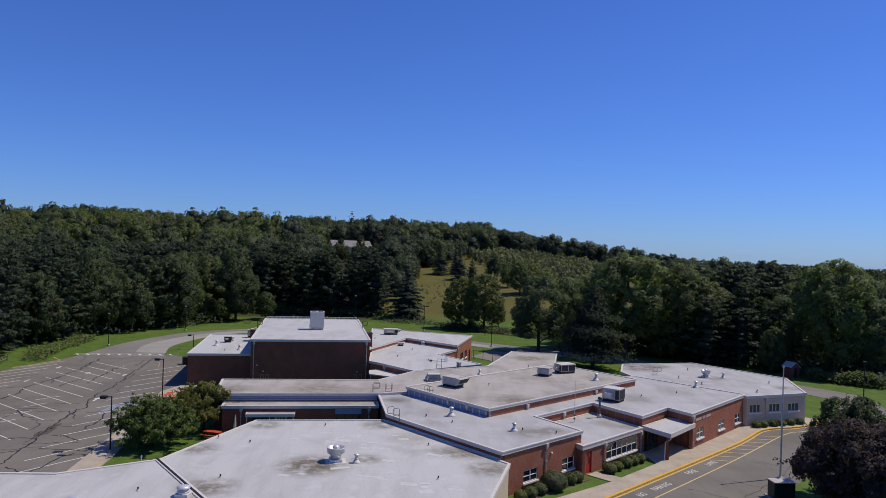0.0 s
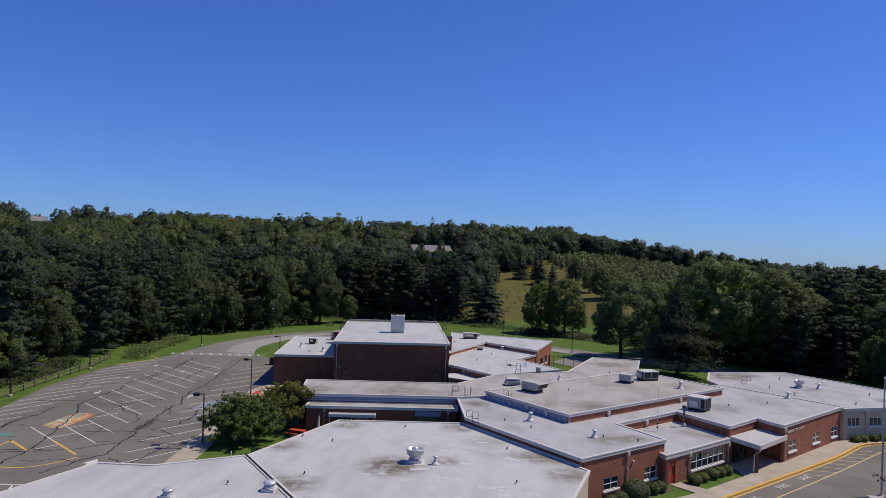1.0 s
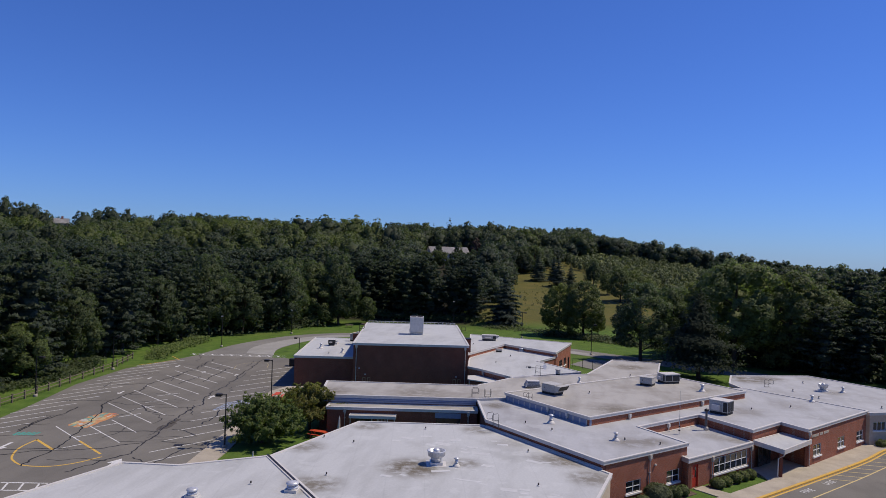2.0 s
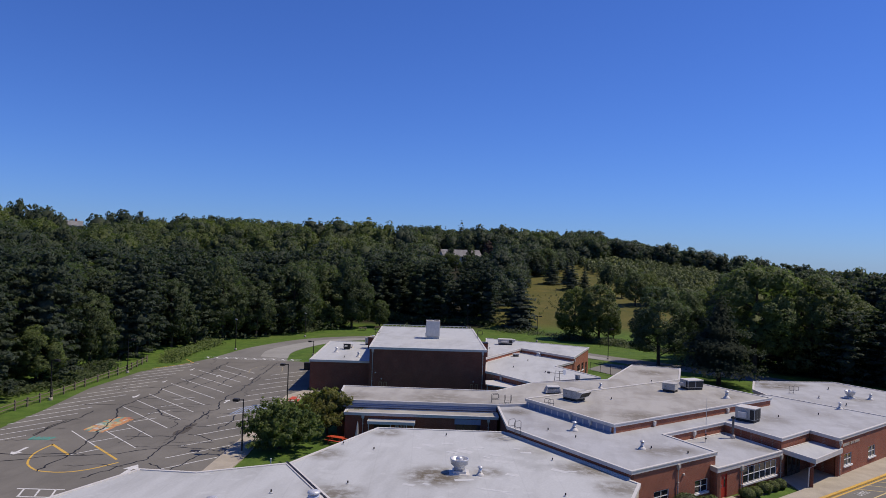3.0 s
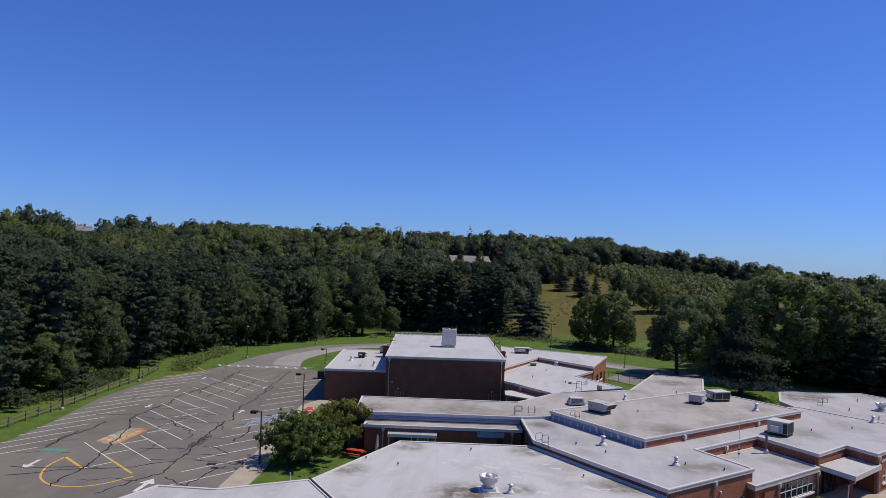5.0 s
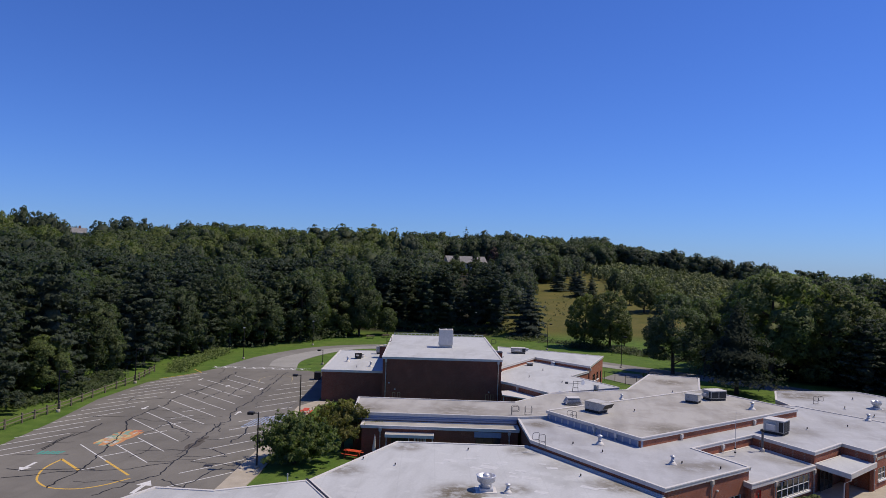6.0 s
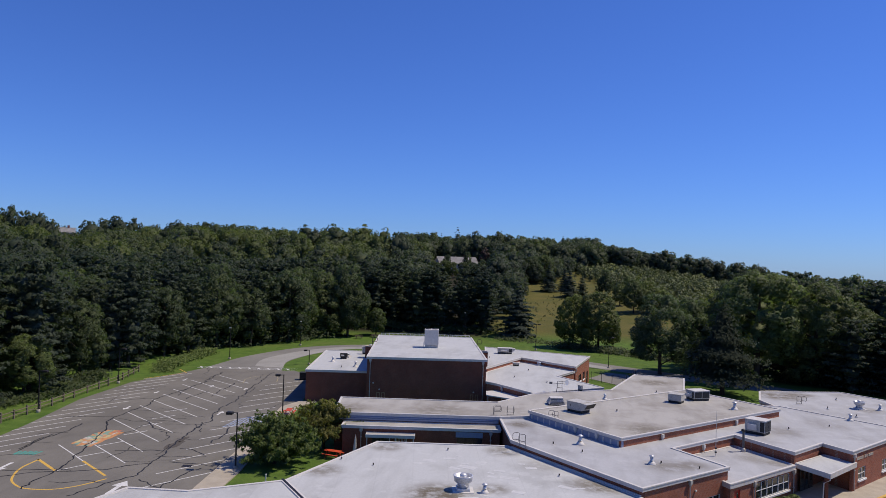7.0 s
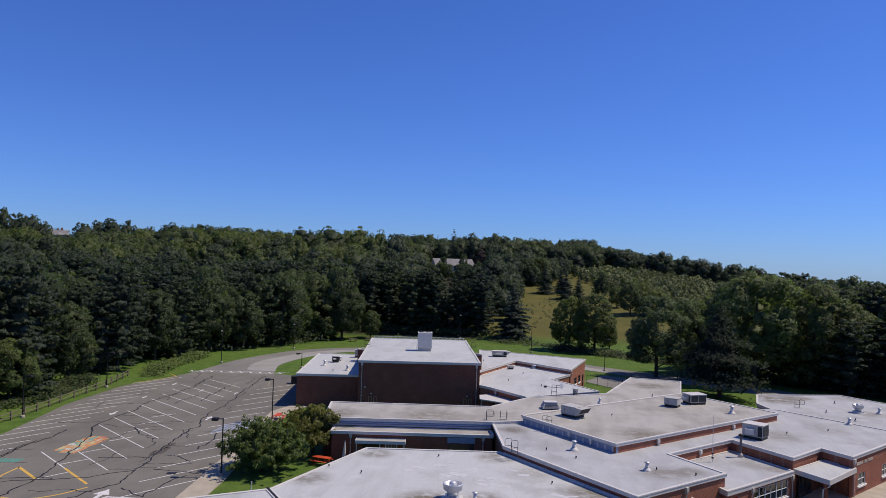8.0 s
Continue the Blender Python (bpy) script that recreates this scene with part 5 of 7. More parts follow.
# ---- things on the roofs ----
def roof_fan(x, y, z, d, label, turn=0):
    """Upblast fan: square curb, neck and a wide dished bowl."""
    t = thing("roof_fan", pose(x, y, z, 0, 0, turn), label, "roof fan", "roof fans")
    part("curb", box(-d * 0.36, d * 0.36, -d * 0.36, d * 0.36, -0.02, d * 0.16, 0.02), GALV, t)
    part("flashing", box(-d * 0.55, d * 0.55, -d * 0.55, d * 0.55, -0.01, 0.03), WHITE_TRIM, t)
    part("neck", lathe([(d * 0.30, d * 0.16), (d * 0.30, d * 0.34), (d * 0.38, d * 0.42)], 20), GALV, t)
    part("bowl", lathe([(d * 0.36, d * 0.40), (d * 0.48, d * 0.50), (d * 0.50, d * 0.72), (d * 0.52, d * 0.78), (d * 0.46, d * 0.78), (d * 0.40, d * 0.60), (d * 0.02, d * 0.58)], 24), GALV, t)
    part("motor_cap", lathe([(d * 0.20, d * 0.58), (d * 0.20, d * 0.80), (d * 0.12, d * 0.88), (0, d * 0.90)], 16), GALV, t)
    return t


def mushroom(x, y, z, d, label):
    """Mushroom ventilator: curb, neck and a domed cap."""
    t = thing("mushroom_vent", pose(x, y, z), label, "roof vent", "roof vents")
    part("curb", box(-d * 0.45, d * 0.45, -d * 0.45, d * 0.45, -0.02, d * 0.22, 0.02), WHITE_TRIM, t)
    part("neck", lathe([(d * 0.40, d * 0.22), (d * 0.40, d * 0.34), (d * 0.36, d * 0.35), (d * 0.36, d * 0.46)], 18), GALV, t)
    # closed ring whose dark colour stands in for the shade of a slot
    part("throat", lathe([(d * 0.33, d * 0.46), (d * 0.33, d * 0.54)], 18), VENT_DARK, t, "dark ring under the cap in place of a shaded slot")
    part("cap", lathe([(d * 0.43, d * 0.50), (d * 0.45, d * 0.56), (d * 0.40, d * 0.64), (d * 0.24, d * 0.70), (0, d * 0.72)], 20), GALV, t)
    return t


def cowl(x, y, z, s, turn, label="small galvanised vent pipe with a rain cap on a pale flashing"):
    """Stout vent pipe in a cone of flashing, with a collar, two cap stays and a conical rain cap."""
    t = thing("capped_vent", pose(x, y, z, 0, 0, turn), label, "roof vent", "roof vents")
    part("flashing", lathe([(s * 0.46, -0.01), (s * 0.44, s * 0.05), (s * 0.22, s * 0.34)], 14), WHITE_TRIM, t)
    part("pipe", lathe([(s * 0.17, s * 0.2), (s * 0.17, s * 0.78), (s * 0.14, s * 0.78)], 14), GALV, t)
    part("collar", lathe([(s * 0.19, s * 0.40), (s * 0.23, s * 0.43), (s * 0.19, s * 0.48)], 14), GALV, t)
    for sgn in (-1, 1):
        part("stay", box(sgn * s * 0.16 - 0.012, sgn * s * 0.16 + 0.012, -0.012, 0.012, s * 0.70, s * 0.90), GALV, t)
    part("cap", lathe([(s * 0.30, s * 0.86), (s * 0.29, s * 0.90), (s * 0.12, s * 1.00), (0, s * 1.03)], 16), GALV, t)
    return t


def stub(x, y, z, h=0.26, r=0.06):
    t = thing("vent_pipe", pose(x, y, z), "short dark plumbing vent pipe in the roof", "vent pipe", "plumbing vents")
    part("pipe", tube([(0, 0, -0.02), (0, 0, h)], r, 8), DARK_METAL, t)
    part("flashing", lathe([(r * 2.6, -0.01), (r * 2.2, 0.03), (r * 1.15, 0.10)], 10), ROOF_WHITE, t)


roof_fan(-7.5, 57.0, 3.2, 1.5, "shiny galvanised upblast fan on the stained white roof", 12)
cowl(-5.75, 56.8, 3.2, 0.75, 60)
mushroom(-16.5, 47.6, 3.18, 1.05, "domed galvanised mushroom vent on the white roof")
mushroom(-22.8, 44.7, 3.18, 0.9, "domed galvanised mushroom vent on the white roof")
for x, y in ((-10.6, 68.3), (-16.0, 61.4), (-15.3, 51.7), (1.15, 53.5), (-0.1, 62.8), (-19.2, 62.4), (-20.0, 48.2)):
    stub(x, y, 3.19)
cowl(1.75, 71.6, 3.9, 0.95, 200, "tall galvanised vent stack with a rain cap")
cowl(7.85, 66.5, 3.9, 0.8, 20)
for x, y in ((-0.8, 70.9), (1.9, 68.7), (8.7, 66.9), (11.8, 66.1), (29.6, 88.4), (35.2, 96.0), (45.4, 98.9), (40.9, 91.8), (33.4, 100.4), (37.0, 108.0), (24.5, 85.5)):
    stub(x, y, 3.85, 0.30)
roof_fan(37.7, 102.0, 3.78, 1.3, "galvanised upblast fan on the pale roof", 20)
cowl(40.2, 102.0, 3.78, 0.8, 30)
cowl(33.4, 92.9, 3.9, 0.85, 140)
cowl(19.9, 90.4, 4.78, 0.95, 330)
for x, y, z in ((6.0, 84.5, 4.78), (12.0, 99.0, 4.78), (-7.5, 110.0, 3.9), (-5.8, 118.0, 3.9), (-2.5, 107.0, 3.9), (-13, 125, 4.65), (-33.3, 105.2, 4.6)):
    stub(x, y, z, 0.28)
cowl(5.0, 91.7, 4.78, 0.7, 45)


def rooftop_unit(x, y, z, turn, w, d, h, label, hood=0.0, fans=0, dark=False, paint=None):
    """Packaged air-conditioning unit on a curb, with access panels, a hood or fans."""
    t = thing("air_conditioner", pose(x, y, z, 0, 0, turn), label, "air conditioner", "rooftop units")
    part("curb", box(-w / 2 + 0.06, w / 2 - 0.06, -d / 2 + 0.06, d / 2 - 0.06, -0.02, 0.28), VENT_DARK, t)
    body = part("casing", box(-w / 2, w / 2, -d / 2, d / 2, 0.28, h, 0.03), paint or UNIT_GREY, t)
    part("lid", box(-w / 2 - 0.05, w / 2 + 0.05, -d / 2 - 0.05, d / 2 + 0.05, h, h + 0.06, 0.02), WHITE_TRIM if dark else UNIT_GREY, t)
    n = 3
    for k in range(n):
        xa = -w / 2 + w * k / n
        part("access_panel", box(xa + 0.04, xa + w / n - 0.04, -d / 2 - 0.025, -d / 2 - 0.002, 0.36, h - 0.08, 0.008), paint or UNIT_GREY, t)
    part("latch", box(-w / 6 - 0.16, -w / 6 - 0.10, -d / 2 - 0.05, -d / 2 - 0.026, h * 0.6, h * 0.72), VENT_DARK, t)
    if dark:
        part("service_box", box(-w * 0.30, w * 0.12, -d / 2 - 0.38, -d / 2 - 0.03, 0.5, h * 0.72, 0.02), WHITE_TRIM, t, "pale service box")
        for ya, yb in ((-d / 2 + 0.08, -0.06), (0.06, d / 2 - 0.08)):
            part("grille", box(w / 2 + 0.002, w / 2 + 0.03, ya, yb, 0.36, h - 0.10), VENT_DARK, t, "dark condenser grille")
        part("grille", box(w * 0.26, w / 2 - 0.05, -d / 2 - 0.03, -d / 2 - 0.003, 0.36, h - 0.10), VENT_DARK, t, "dark condenser grille")
    if hood:
        bm = bmesh.new()
        vs = [bm.verts.new(p) for p in ((w / 2, -d / 2, 0.45), (w / 2, -d / 2, h), (w / 2 + hood, -d / 2, h - 0.05), (w / 2 + hood * 0.55, -d / 2, 0.55))]
        vt = [bm.verts.new(v.co + Vector((0, d, 0))) for v in vs]
        bm.faces.new(vs)
        bm.faces.new(vt[::-1])
        for k in range(4):
            if k != 2:
                bm.faces.new((vs[k], vt[k], vt[(k + 1) % 4], vs[(k + 1) % 4]))
        part("hood", bm, UNIT_GREY, t, "sloping intake hood")
        # dark sheet across the hood's slanted mouth: its shade put into the colour
        bm = bmesh.new()
        bm.faces.new([bm.verts.new(p) for p in ((w / 2 + hood * 0.53, -d / 2 + 0.03, 0.57), (w / 2 + hood * 0.97, -d / 2 + 0.03, h - 0.07), (w / 2 + hood * 0.97, d / 2 - 0.03, h - 0.07), (w / 2 + hood * 0.53, d / 2 - 0.03, 0.57))])
        part("filter", bm, VENT_DARK, t)
    for k in range(fans):
        fx = -w / 2 + w * (k + 0.5) / fans
        part("fan_guard", lathe([(min(d, w / fans) * 0.36, h + 0.06), (min(d, w / fans) * 0.36, h + 0.16), (min(d, w / fans) * 0.30, h + 0.16), (0.05, h + 0.10)], 20), VENT_DARK, t)
    return t


rooftop_unit(1.7, 83.0, 4.78, -38, 2.0, 1.7, 1.15, "tan-grey rooftop air conditioner with a sloping dark intake hood", 0.8)
rooftop_unit(13.6, 92.7, 4.78, -26, 1.6, 1.4, 1.05, "tan-grey box air conditioner on the tan roof")
rooftop_unit(16.6, 95.6, 4.78, -62, 1.7, 2.3, 1.2, "pale rooftop air conditioner with dark grilles", 0, 0, True)
rooftop_unit(20.5, 82.35, 3.9, -34, 2.1, 1.7, 1.5, "pale rooftop air conditioner with a dark grille at one end", 0, 0, True)
hip = thing("roof_ventilator", pose(-0.9, 89.9, 4.1, 0, 0, 12), "low grey ventilator with four sloping louvred sides", "roof vent")
part("curb", box(-0.95, 0.95, -0.75, 0.75, -0.02, 0.16), VENT_DARK, hip)
bm = box(-1.05, 1.05, -0.85, 0.85, 0.16, 0.82)
for v in bm.verts:
    if v.co.z > 0.5:
        v.co.x, v.co.y = v.co.x * 0.72, v.co.y * 0.62
part("casing", bm, UNIT_GREY, hip)
part("cap", box(-0.80, 0.80, -0.58, 0.58, 0.82, 0.90, 0.02), WHITE_TRIM, hip, "pale flat cap")
for k in range(4):
    z = 0.24 + 0.14 * k
    lean = (z + 0.05 - 0.16) / 0.66
    part("slat", box(-0.92 + 0.26 * lean, 0.92 - 0.26 * lean, -0.89 + 0.32 * lean, -0.83 + 0.32 * lean, z, z + 0.05), VENT_DARK, hip)
rooftop_unit(-11.0, 132.5, 4.65, 10, 2.6, 1.3, 1.0, "grey louvred unit on the rear wing's white roof", 0.6, 0, True)
rooftop_unit(-8.2, 122.6, 3.9, 20, 1.0, 0.7, 0.5, "small dark grey box on the white roof")
rooftop_unit(-36.0, 114.6, 4.6, 12, 1.1, 1.0, 0.95, "small dark exhaust box with a pale lid", 0, 0, True, VENT_DARK)
mushroom(-36.0, 116.4, 4.6, 1.1, "domed galvanised vent behind the exhaust box")
cowl(-36.4, 110.3, 4.6, 0.85, 200)
cowl(-31.5, 106.5, 4.6, 0.85, 160)
rooftop_unit(-34.4, 121.5, 4.6, 12, 0.9, 0.9, 1.3, "tall pale vent box beside the chimney")
rooftop_unit(2.2, 101.3, 3.9, 45, 0.5, 0.5, 0.85, "small dark vent box at the roof edge")
mushroom(-4.4, 124.8, 3.9, 0.9, "white domed vent beside the roof step")

# tall white unit on the gymnasium
tower = thing("cooling_unit", pose(-21.7, 116.4, 7.0, 0, 0, 11.5), "tall white sheet-metal cooling unit on the gymnasium roof", "cooling unit")
part("casing", box(-1.15, 1.15, -0.95, 0.95, 0.45, 3.0, 0.03), WHITE_TRIM, tower)
part("curb", box(-1.05, 1.05, -0.85, 0.85, -0.02, 0.45), UNIT_GREY, tower)
for k in range(2):
    part("panel", box(-1.1 + k * 1.12, -0.02 + k * 1.12, -0.985, -0.952, 0.8, 2.9, 0.01), WHITE_TRIM, tower)
    part("fan_guard", lathe([(0.48, 3.0), (0.48, 3.12), (0.40, 3.12), (0.05, 3.04)], 20), VENT_DARK, tower).location.x = -0.55 + k * 1.1
part("conduit", tube([(-1.25, -0.6, 0.0), (-1.25, -0.6, 0.9), (-1.15, -0.6, 0.9)], 0.04, 6), GALV, tower)

# mast with two horns on the rear wing, antenna mast, dark flue on the entrance wing
horn = thing("roof_antenna", pose(-0.9, 99.6, 3.9, 0, 0, -8), "skeletal dark grey antenna frame on the wing's roof edge", "antenna")
for x in (0.0, 0.62):
    part("mast", tube([(x * 1.3 - 0.1, -0.15, -0.02), (x, 0, 0.9), (x, 0, 1.5)], 0.035, 6), HOOP_GREY, horn)
for x0, x1, z in ((-0.9, 1.2, 1.2), (0.0, 0.62, 0.65), (0.0, 1.1, 1.5)):
    part("crossbar", tube([(x0, 0, z), (x1, 0, z)], 0.03, 6), HOOP_GREY, horn)
part("dish", lathe([(0.05, 0), (0.25, 0.06), (0.38, 0.16)], 14), GALV, horn).matrix_basis = pose(1.15, 0.0, 1.42, 80, 0, 60)
part("receiver", box(-1.1, -0.7, -0.14, 0.14, 1.08, 1.34, 0.03), HOOP_GREY, horn)
mast = thing("antenna_mast", pose(14.95, 75.5, 2.8), "thin galvanised antenna mast on the entrance roof", "antenna")
part("pole", tube([(0, 0, -0.02), (0, 0, 2.0), (0, 0, 4.5)], [0.03, 0.025, 0.012], 6), GALV, mast)
for z in (0.35, 0.75):
    part("bracket", box(-0.09, 0.09, -0.09, 0.09, z, z + 0.12), DARK_METAL, mast)
flue = thing("flue_pipe", pose(18.15, 78.3, 2.8), "grey round flue pipe with a dark cap", "flue")
part("pipe", tube([(0, 0, -0.02), (0, 0, 2.15)], 0.12, 10), HOOP_GREY, flue)
part("collar", lathe([(0.26, -0.02), (0.22, 0.25), (0.13, 0.4)], 12), PIPE_TAN, flue, "tan metal collar")
part("cap", lathe([(0.24, 2.08), (0.24, 2.22), (0.05, 2.32)], 12), DARK_METAL, flue)

# square patches glued on the near roof
PR = random.Random(4)
for x, y, w, d in ((-11.6, 64.4, 1.4, 0.9), (-10.0, 65.6, 1.1, 0.6), (-8.0, 63.3, 1.8, 1.0), (-7.0, 65.0, 1.2, 0.7), (-5.2, 63.0, 1.1, 0.6), (-4.2, 61.2, 1.6, 0.8), (-2.6, 64.6, 1.0, 0.6),
                   (0.6, 59.9, 1.5, 0.6), (-3.2, 57.6, 1.0, 0.7), (-1.0, 52.0, 1.4, 0.8), (0.4, 50.5, 1.1, 0.9), (2.5, 51.2, 1.2, 0.6), (-4.2, 53.4, 2.6, 0.35), (-6.8, 55.2, 1.6, 0.5), (-10.8, 52.8, 1.0, 0.5)):
    for dx, dy, k in ((0, 0, 1.0), (PR.uniform(-1.6, 1.6), PR.uniform(-1.4, 1.4), 0.6)):
        bm = bmesh.new()
        c4 = [(sx * w * k * PR.uniform(0.40, 0.54), sy * d * k * PR.uniform(0.38, 0.56)) for sx, sy in ((-1, -1), (1, -1), (1, 1), (-1, 1))]
        z = 0.012 + 0.008 * PR.random()
        top, low = [bm.verts.new((*q, z)) for q in c4], [bm.verts.new((*q, -0.01)) for q in c4]
        bm.faces.new(top)
        for i in range(4):
            bm.faces.new((low[i], low[(i + 1) % 4], top[(i + 1) % 4], top[i]))
        part("roof_patch", bm, ROOF_PATCH, near_wing, "paler square roof patch").matrix_basis = pose(x + dx, y + dy, 3.19, 0, 0, PR.uniform(-24, 24))

# dark cover strip over the joint between the two near wings
jx = along((-21.9, 55.6), (-12.0, 43.5))
part("joint_cover", box(0.0, 15.6, -0.10, 0.10, 3.19, 3.29, 0.02), DARK_METAL, near_wing, "dark joint cover").matrix_basis = jx
jx = along((27.4, 99.6), (38.2, 89.4))
part("joint_cover", box(0.2, 14.6, -0.10, 0.10, 3.85, 3.95, 0.02), VENT_DARK, far_wing, "dark joint cover").matrix_basis = jx
# white ridge strip along the raised hall's rear edge
part("ridge_strip", box(0.2, 27.5, -0.12, 0.12, 4.78, 4.90, 0.02), WHITE_TRIM, upper_wing, "white ridge strip").matrix_basis = along(UPPER[0], UPPER[3])


# ---- markings on the asphalt ----
def stripe(p0, p1, w, z=0.005, deep=0.01):
    a, b = Vector(p0), Vector(p1)
    d = (b - a).normalized()
    n = Vector((-d.y, d.x)) * (w / 2)
    return prism([tuple(a + n * -1), tuple(b + n * -1), tuple(b + n), tuple(a + n)], z - deep, z)


def unit(deg):
    return Vector((math.cos(radians(deg)), math.sin(radians(deg))))


def stall(p0, p1, w=0.13, material=None):
    part("painted_line", stripe(p0, p1, w), material or WHITE_LINE, lot)


for k in range(-3, 10):                                    # slanted double row in the middle
    e = Vector((-44.3 - 0.765 * k, 74.4 + 4.17 * k))
    length = {-3: 14.0, -2: 8.9, -1: 7.3}.get(k, 13.9 if k < 8 else 9.5)
    d = unit(144.2 + 0.28 * max(k, 0))
    stall(e + d * (6.2 if k == -3 else 0.0), e + d * length)
    if k == -3:
        stall(e, e + d * 6.2, 0.26, YELLOW_LINE)
for k in range(-3, 12):                                    # row along the west edge
    s = Vector((-61.9, 70.4)) + Vector((-0.63, 3.55)) * k
    stall(s, s + unit(63.5) * (9.2 if k > 1 else 8.0))
for k in range(0, 13):                                     # row beside the footpath
    s = Vector((-37.0, 59.4)) + Vector((-0.91, 4.3)) * k
    stall(s, s + unit(58.5) * (7.2 if k < 9 else 8.0))
for a, b in (((-47.3, 61.9), (-45.9, 64.6)), ((-48.4, 66.6), (-47.0, 69.1)), ((-49.2, 70.9), (-47.9, 73.3)), ((-49.6, 75.9), (-48.2, 78.4)), ((-50.4, 80.0), (-48.9, 82.6)), ((-51.2, 84.1), (-49.6, 86.8)), ((-52.0, 88.2), (-50.3, 91.0))):
    stall(a, b)
stall((-51.5, 64.8), (-47.25, 61.9), 0.3, YELLOW_LINE)
curve = arc_points([(-51.4, 64.8), (-50.85, 61.7), (-49.4, 59.0), (-48.1, 57.7), (-46.3, 56.8), (-44.0, 57.1), (-42.4, 58.6), (-41.3, 61.1)], 0.6)
for a, b in zip(curve, curve[1:]):
    stall(a, b, 0.20, YELLOW_LINE)
loop = arc_points([(-47.6, 114.8), (-49.6, 119.5), (-52.5, 119.5), (-53.6, 116.0), (-52.3, 112.0)], 0.8)
for a, b in zip(loop, loop[1:]):
    stall(a, b, 0.12, FADED_YELLOW)
for a, b in (((-69.0, 121.0), (-65.9, 118.0)), ((-65.9, 118.0), (-69.0, 110.2))):
    stall(a, b, 0.14, YELLOW_LINE)
# hatched crossing at the far end of the lot
h0, h1 = Vector((-67.2, 124.0)), Vector((-49.4, 127.6))
hd = (h1 - h0).normalized()
hn = Vector((-hd.y, hd.x))
stall(h0, h1, 0.12)
part("painted_line", stripe(h0 + hn * 1.5, h1 + hn * 1.5, 0.12, 0.011), WHITE_LINE, lot)
for k in range(10):
    a = h0 + hd * (0.9 + k * 1.78)
    part("painted_line", stripe(a + hn * 0.1, a - hd * 0.7 + hn * 1.4, 0.30, 0.012), WHITE_LINE, lot)
# ladder crossing behind the near wing
for a, b in (((-44.6, 52.2), (-40.7, 53.0)), ((-43.2, 50.5), (-39.6, 51.3))):
    stall(a, b, 0.18)
for k in range(4):
    a = Vector((-44.0, 52.3)) + Vector((1.3, 0.28)) * k
    stall(a, a + Vector((0.9, -1.75)), 0.16)


def arrow(x, y, turn, s=1.0):
    """A painted direction arrow."""
    bm = bmesh.new()
    pts = [(-0.14, -1.3), (0.14, -1.3), (0.14, 0.2), (0.5, 0.2), (0.0, 1.2), (-0.5, 0.2), (-0.14, 0.2)]
    f = bm.faces.new([bm.verts.new((px * s, py * s, 0.0)) for px, py in pts])
    bm.normal_update()
    bmesh.ops.triangulate(bm, faces=[f])
    a = part("painted_arrow", bm, WHITE_LINE, lot)
    a.matrix_basis = pose(x, y, 0.006, 0, 0, turn)


arrow(-38.9, 59.3, 8, 1.5)
arrow(-57.9, 88.8, 190, 0.9)
arrow(-44.9, 89.9, 8, 0.9)
arrow(-52.7, 61.6, 190, 1.2)
arrow(-62.4, 111.4, 190, 0.8)
arrow(-55.5, 107.5, 8, 0.7)
arrow(-49.5, 107.0, 8, 0.7)
arrow(-60.5, 100.0, 190, 0.7)

# playground map: irregular coloured fields, faded
MR = random.Random(11)
FIELDS = [worn_paint("faded_" + n, c, (0.17, 0.16, 0.15), 0.44) for n, c in
          (("orange", (0.56, 0.25, 0.09)), ("red", (0.50, 0.16, 0.09)), ("yellow", (0.52, 0.42, 0.20)), ("green", (0.20, 0.33, 0.24)), ("white", (0.50, 0.48, 0.42)), ("tan", (0.43, 0.34, 0.22)))]
TEAL = worn_paint("faded_teal", (0.06, 0.30, 0.24), (0.17, 0.16, 0.15), 0.44)
BLUE = worn_paint("faded_blue", (0.31, 0.39, 0.54), (0.17, 0.16, 0.15), 0.50)
o, ux, uy = Vector((-52.5, 70.2)), Vector((2.75, 0.2)), Vector((-0.6, 7.2))
nu, nv = 6, 12
grid = {(i, j): o + ux * ((i + (MR.uniform(-0.35, 0.35) if 0 < i < nu else MR.uniform(-0.25, 0.25))) / nu) + uy * ((j + (MR.uniform(-0.35, 0.35) if 0 < j < nv else 0)) / nv) for i in range(nu + 1) for j in range(nv + 1)}
for i in range(nu):
    for j in range(nv):
        if (i, j) in ((0, 0), (5, 11), (0, 11), (0, 10), (1, 0)):
            continue
        poly = [tuple(grid[i, j]), tuple(grid[i + 1, j]), tuple(grid[i + 1, j + 1]), tuple(grid[i, j + 1])]
        part("painted_field", prism(poly, -0.004, 0.007 + 0.0004 * ((i + j) % 3)), FIELDS[MR.choice((0, 0, 0, 1, 2, 2, 3, 3, 5, 5, 4)) if i < 5 else 0], lot)
for k in range(5):
    a = Vector((-54.9 + 0.42 * k, 65.5 + 0.13 * k))
    part("painted_field", stripe(a, a + Vector((-0.3 + 0.1 * k, 1.3)), 0.34, 0.006), TEAL, lot)
# faded blue ladder figure between two stalls
b0, b1, b2, b3 = Vector((-40.9, 82.9)), Vector((-36.75, 87.3)), Vector((-37.9, 91.4)), Vector((-41.1, 87.4))
for k in range(11):
    a, b = b0.lerp(b1, k / 10), b3.lerp(b2, k / 10)
    part("painted_field", stripe(a, b, 0.17 if k % 10 else 0.24, 0.007), BLUE, lot)
for f in (0.0, 0.34, 0.67, 1.0):
    part("painted_field", stripe(b0.lerp(b3, f), b1.lerp(b2, f), 0.20, 0.008), BLUE, lot)

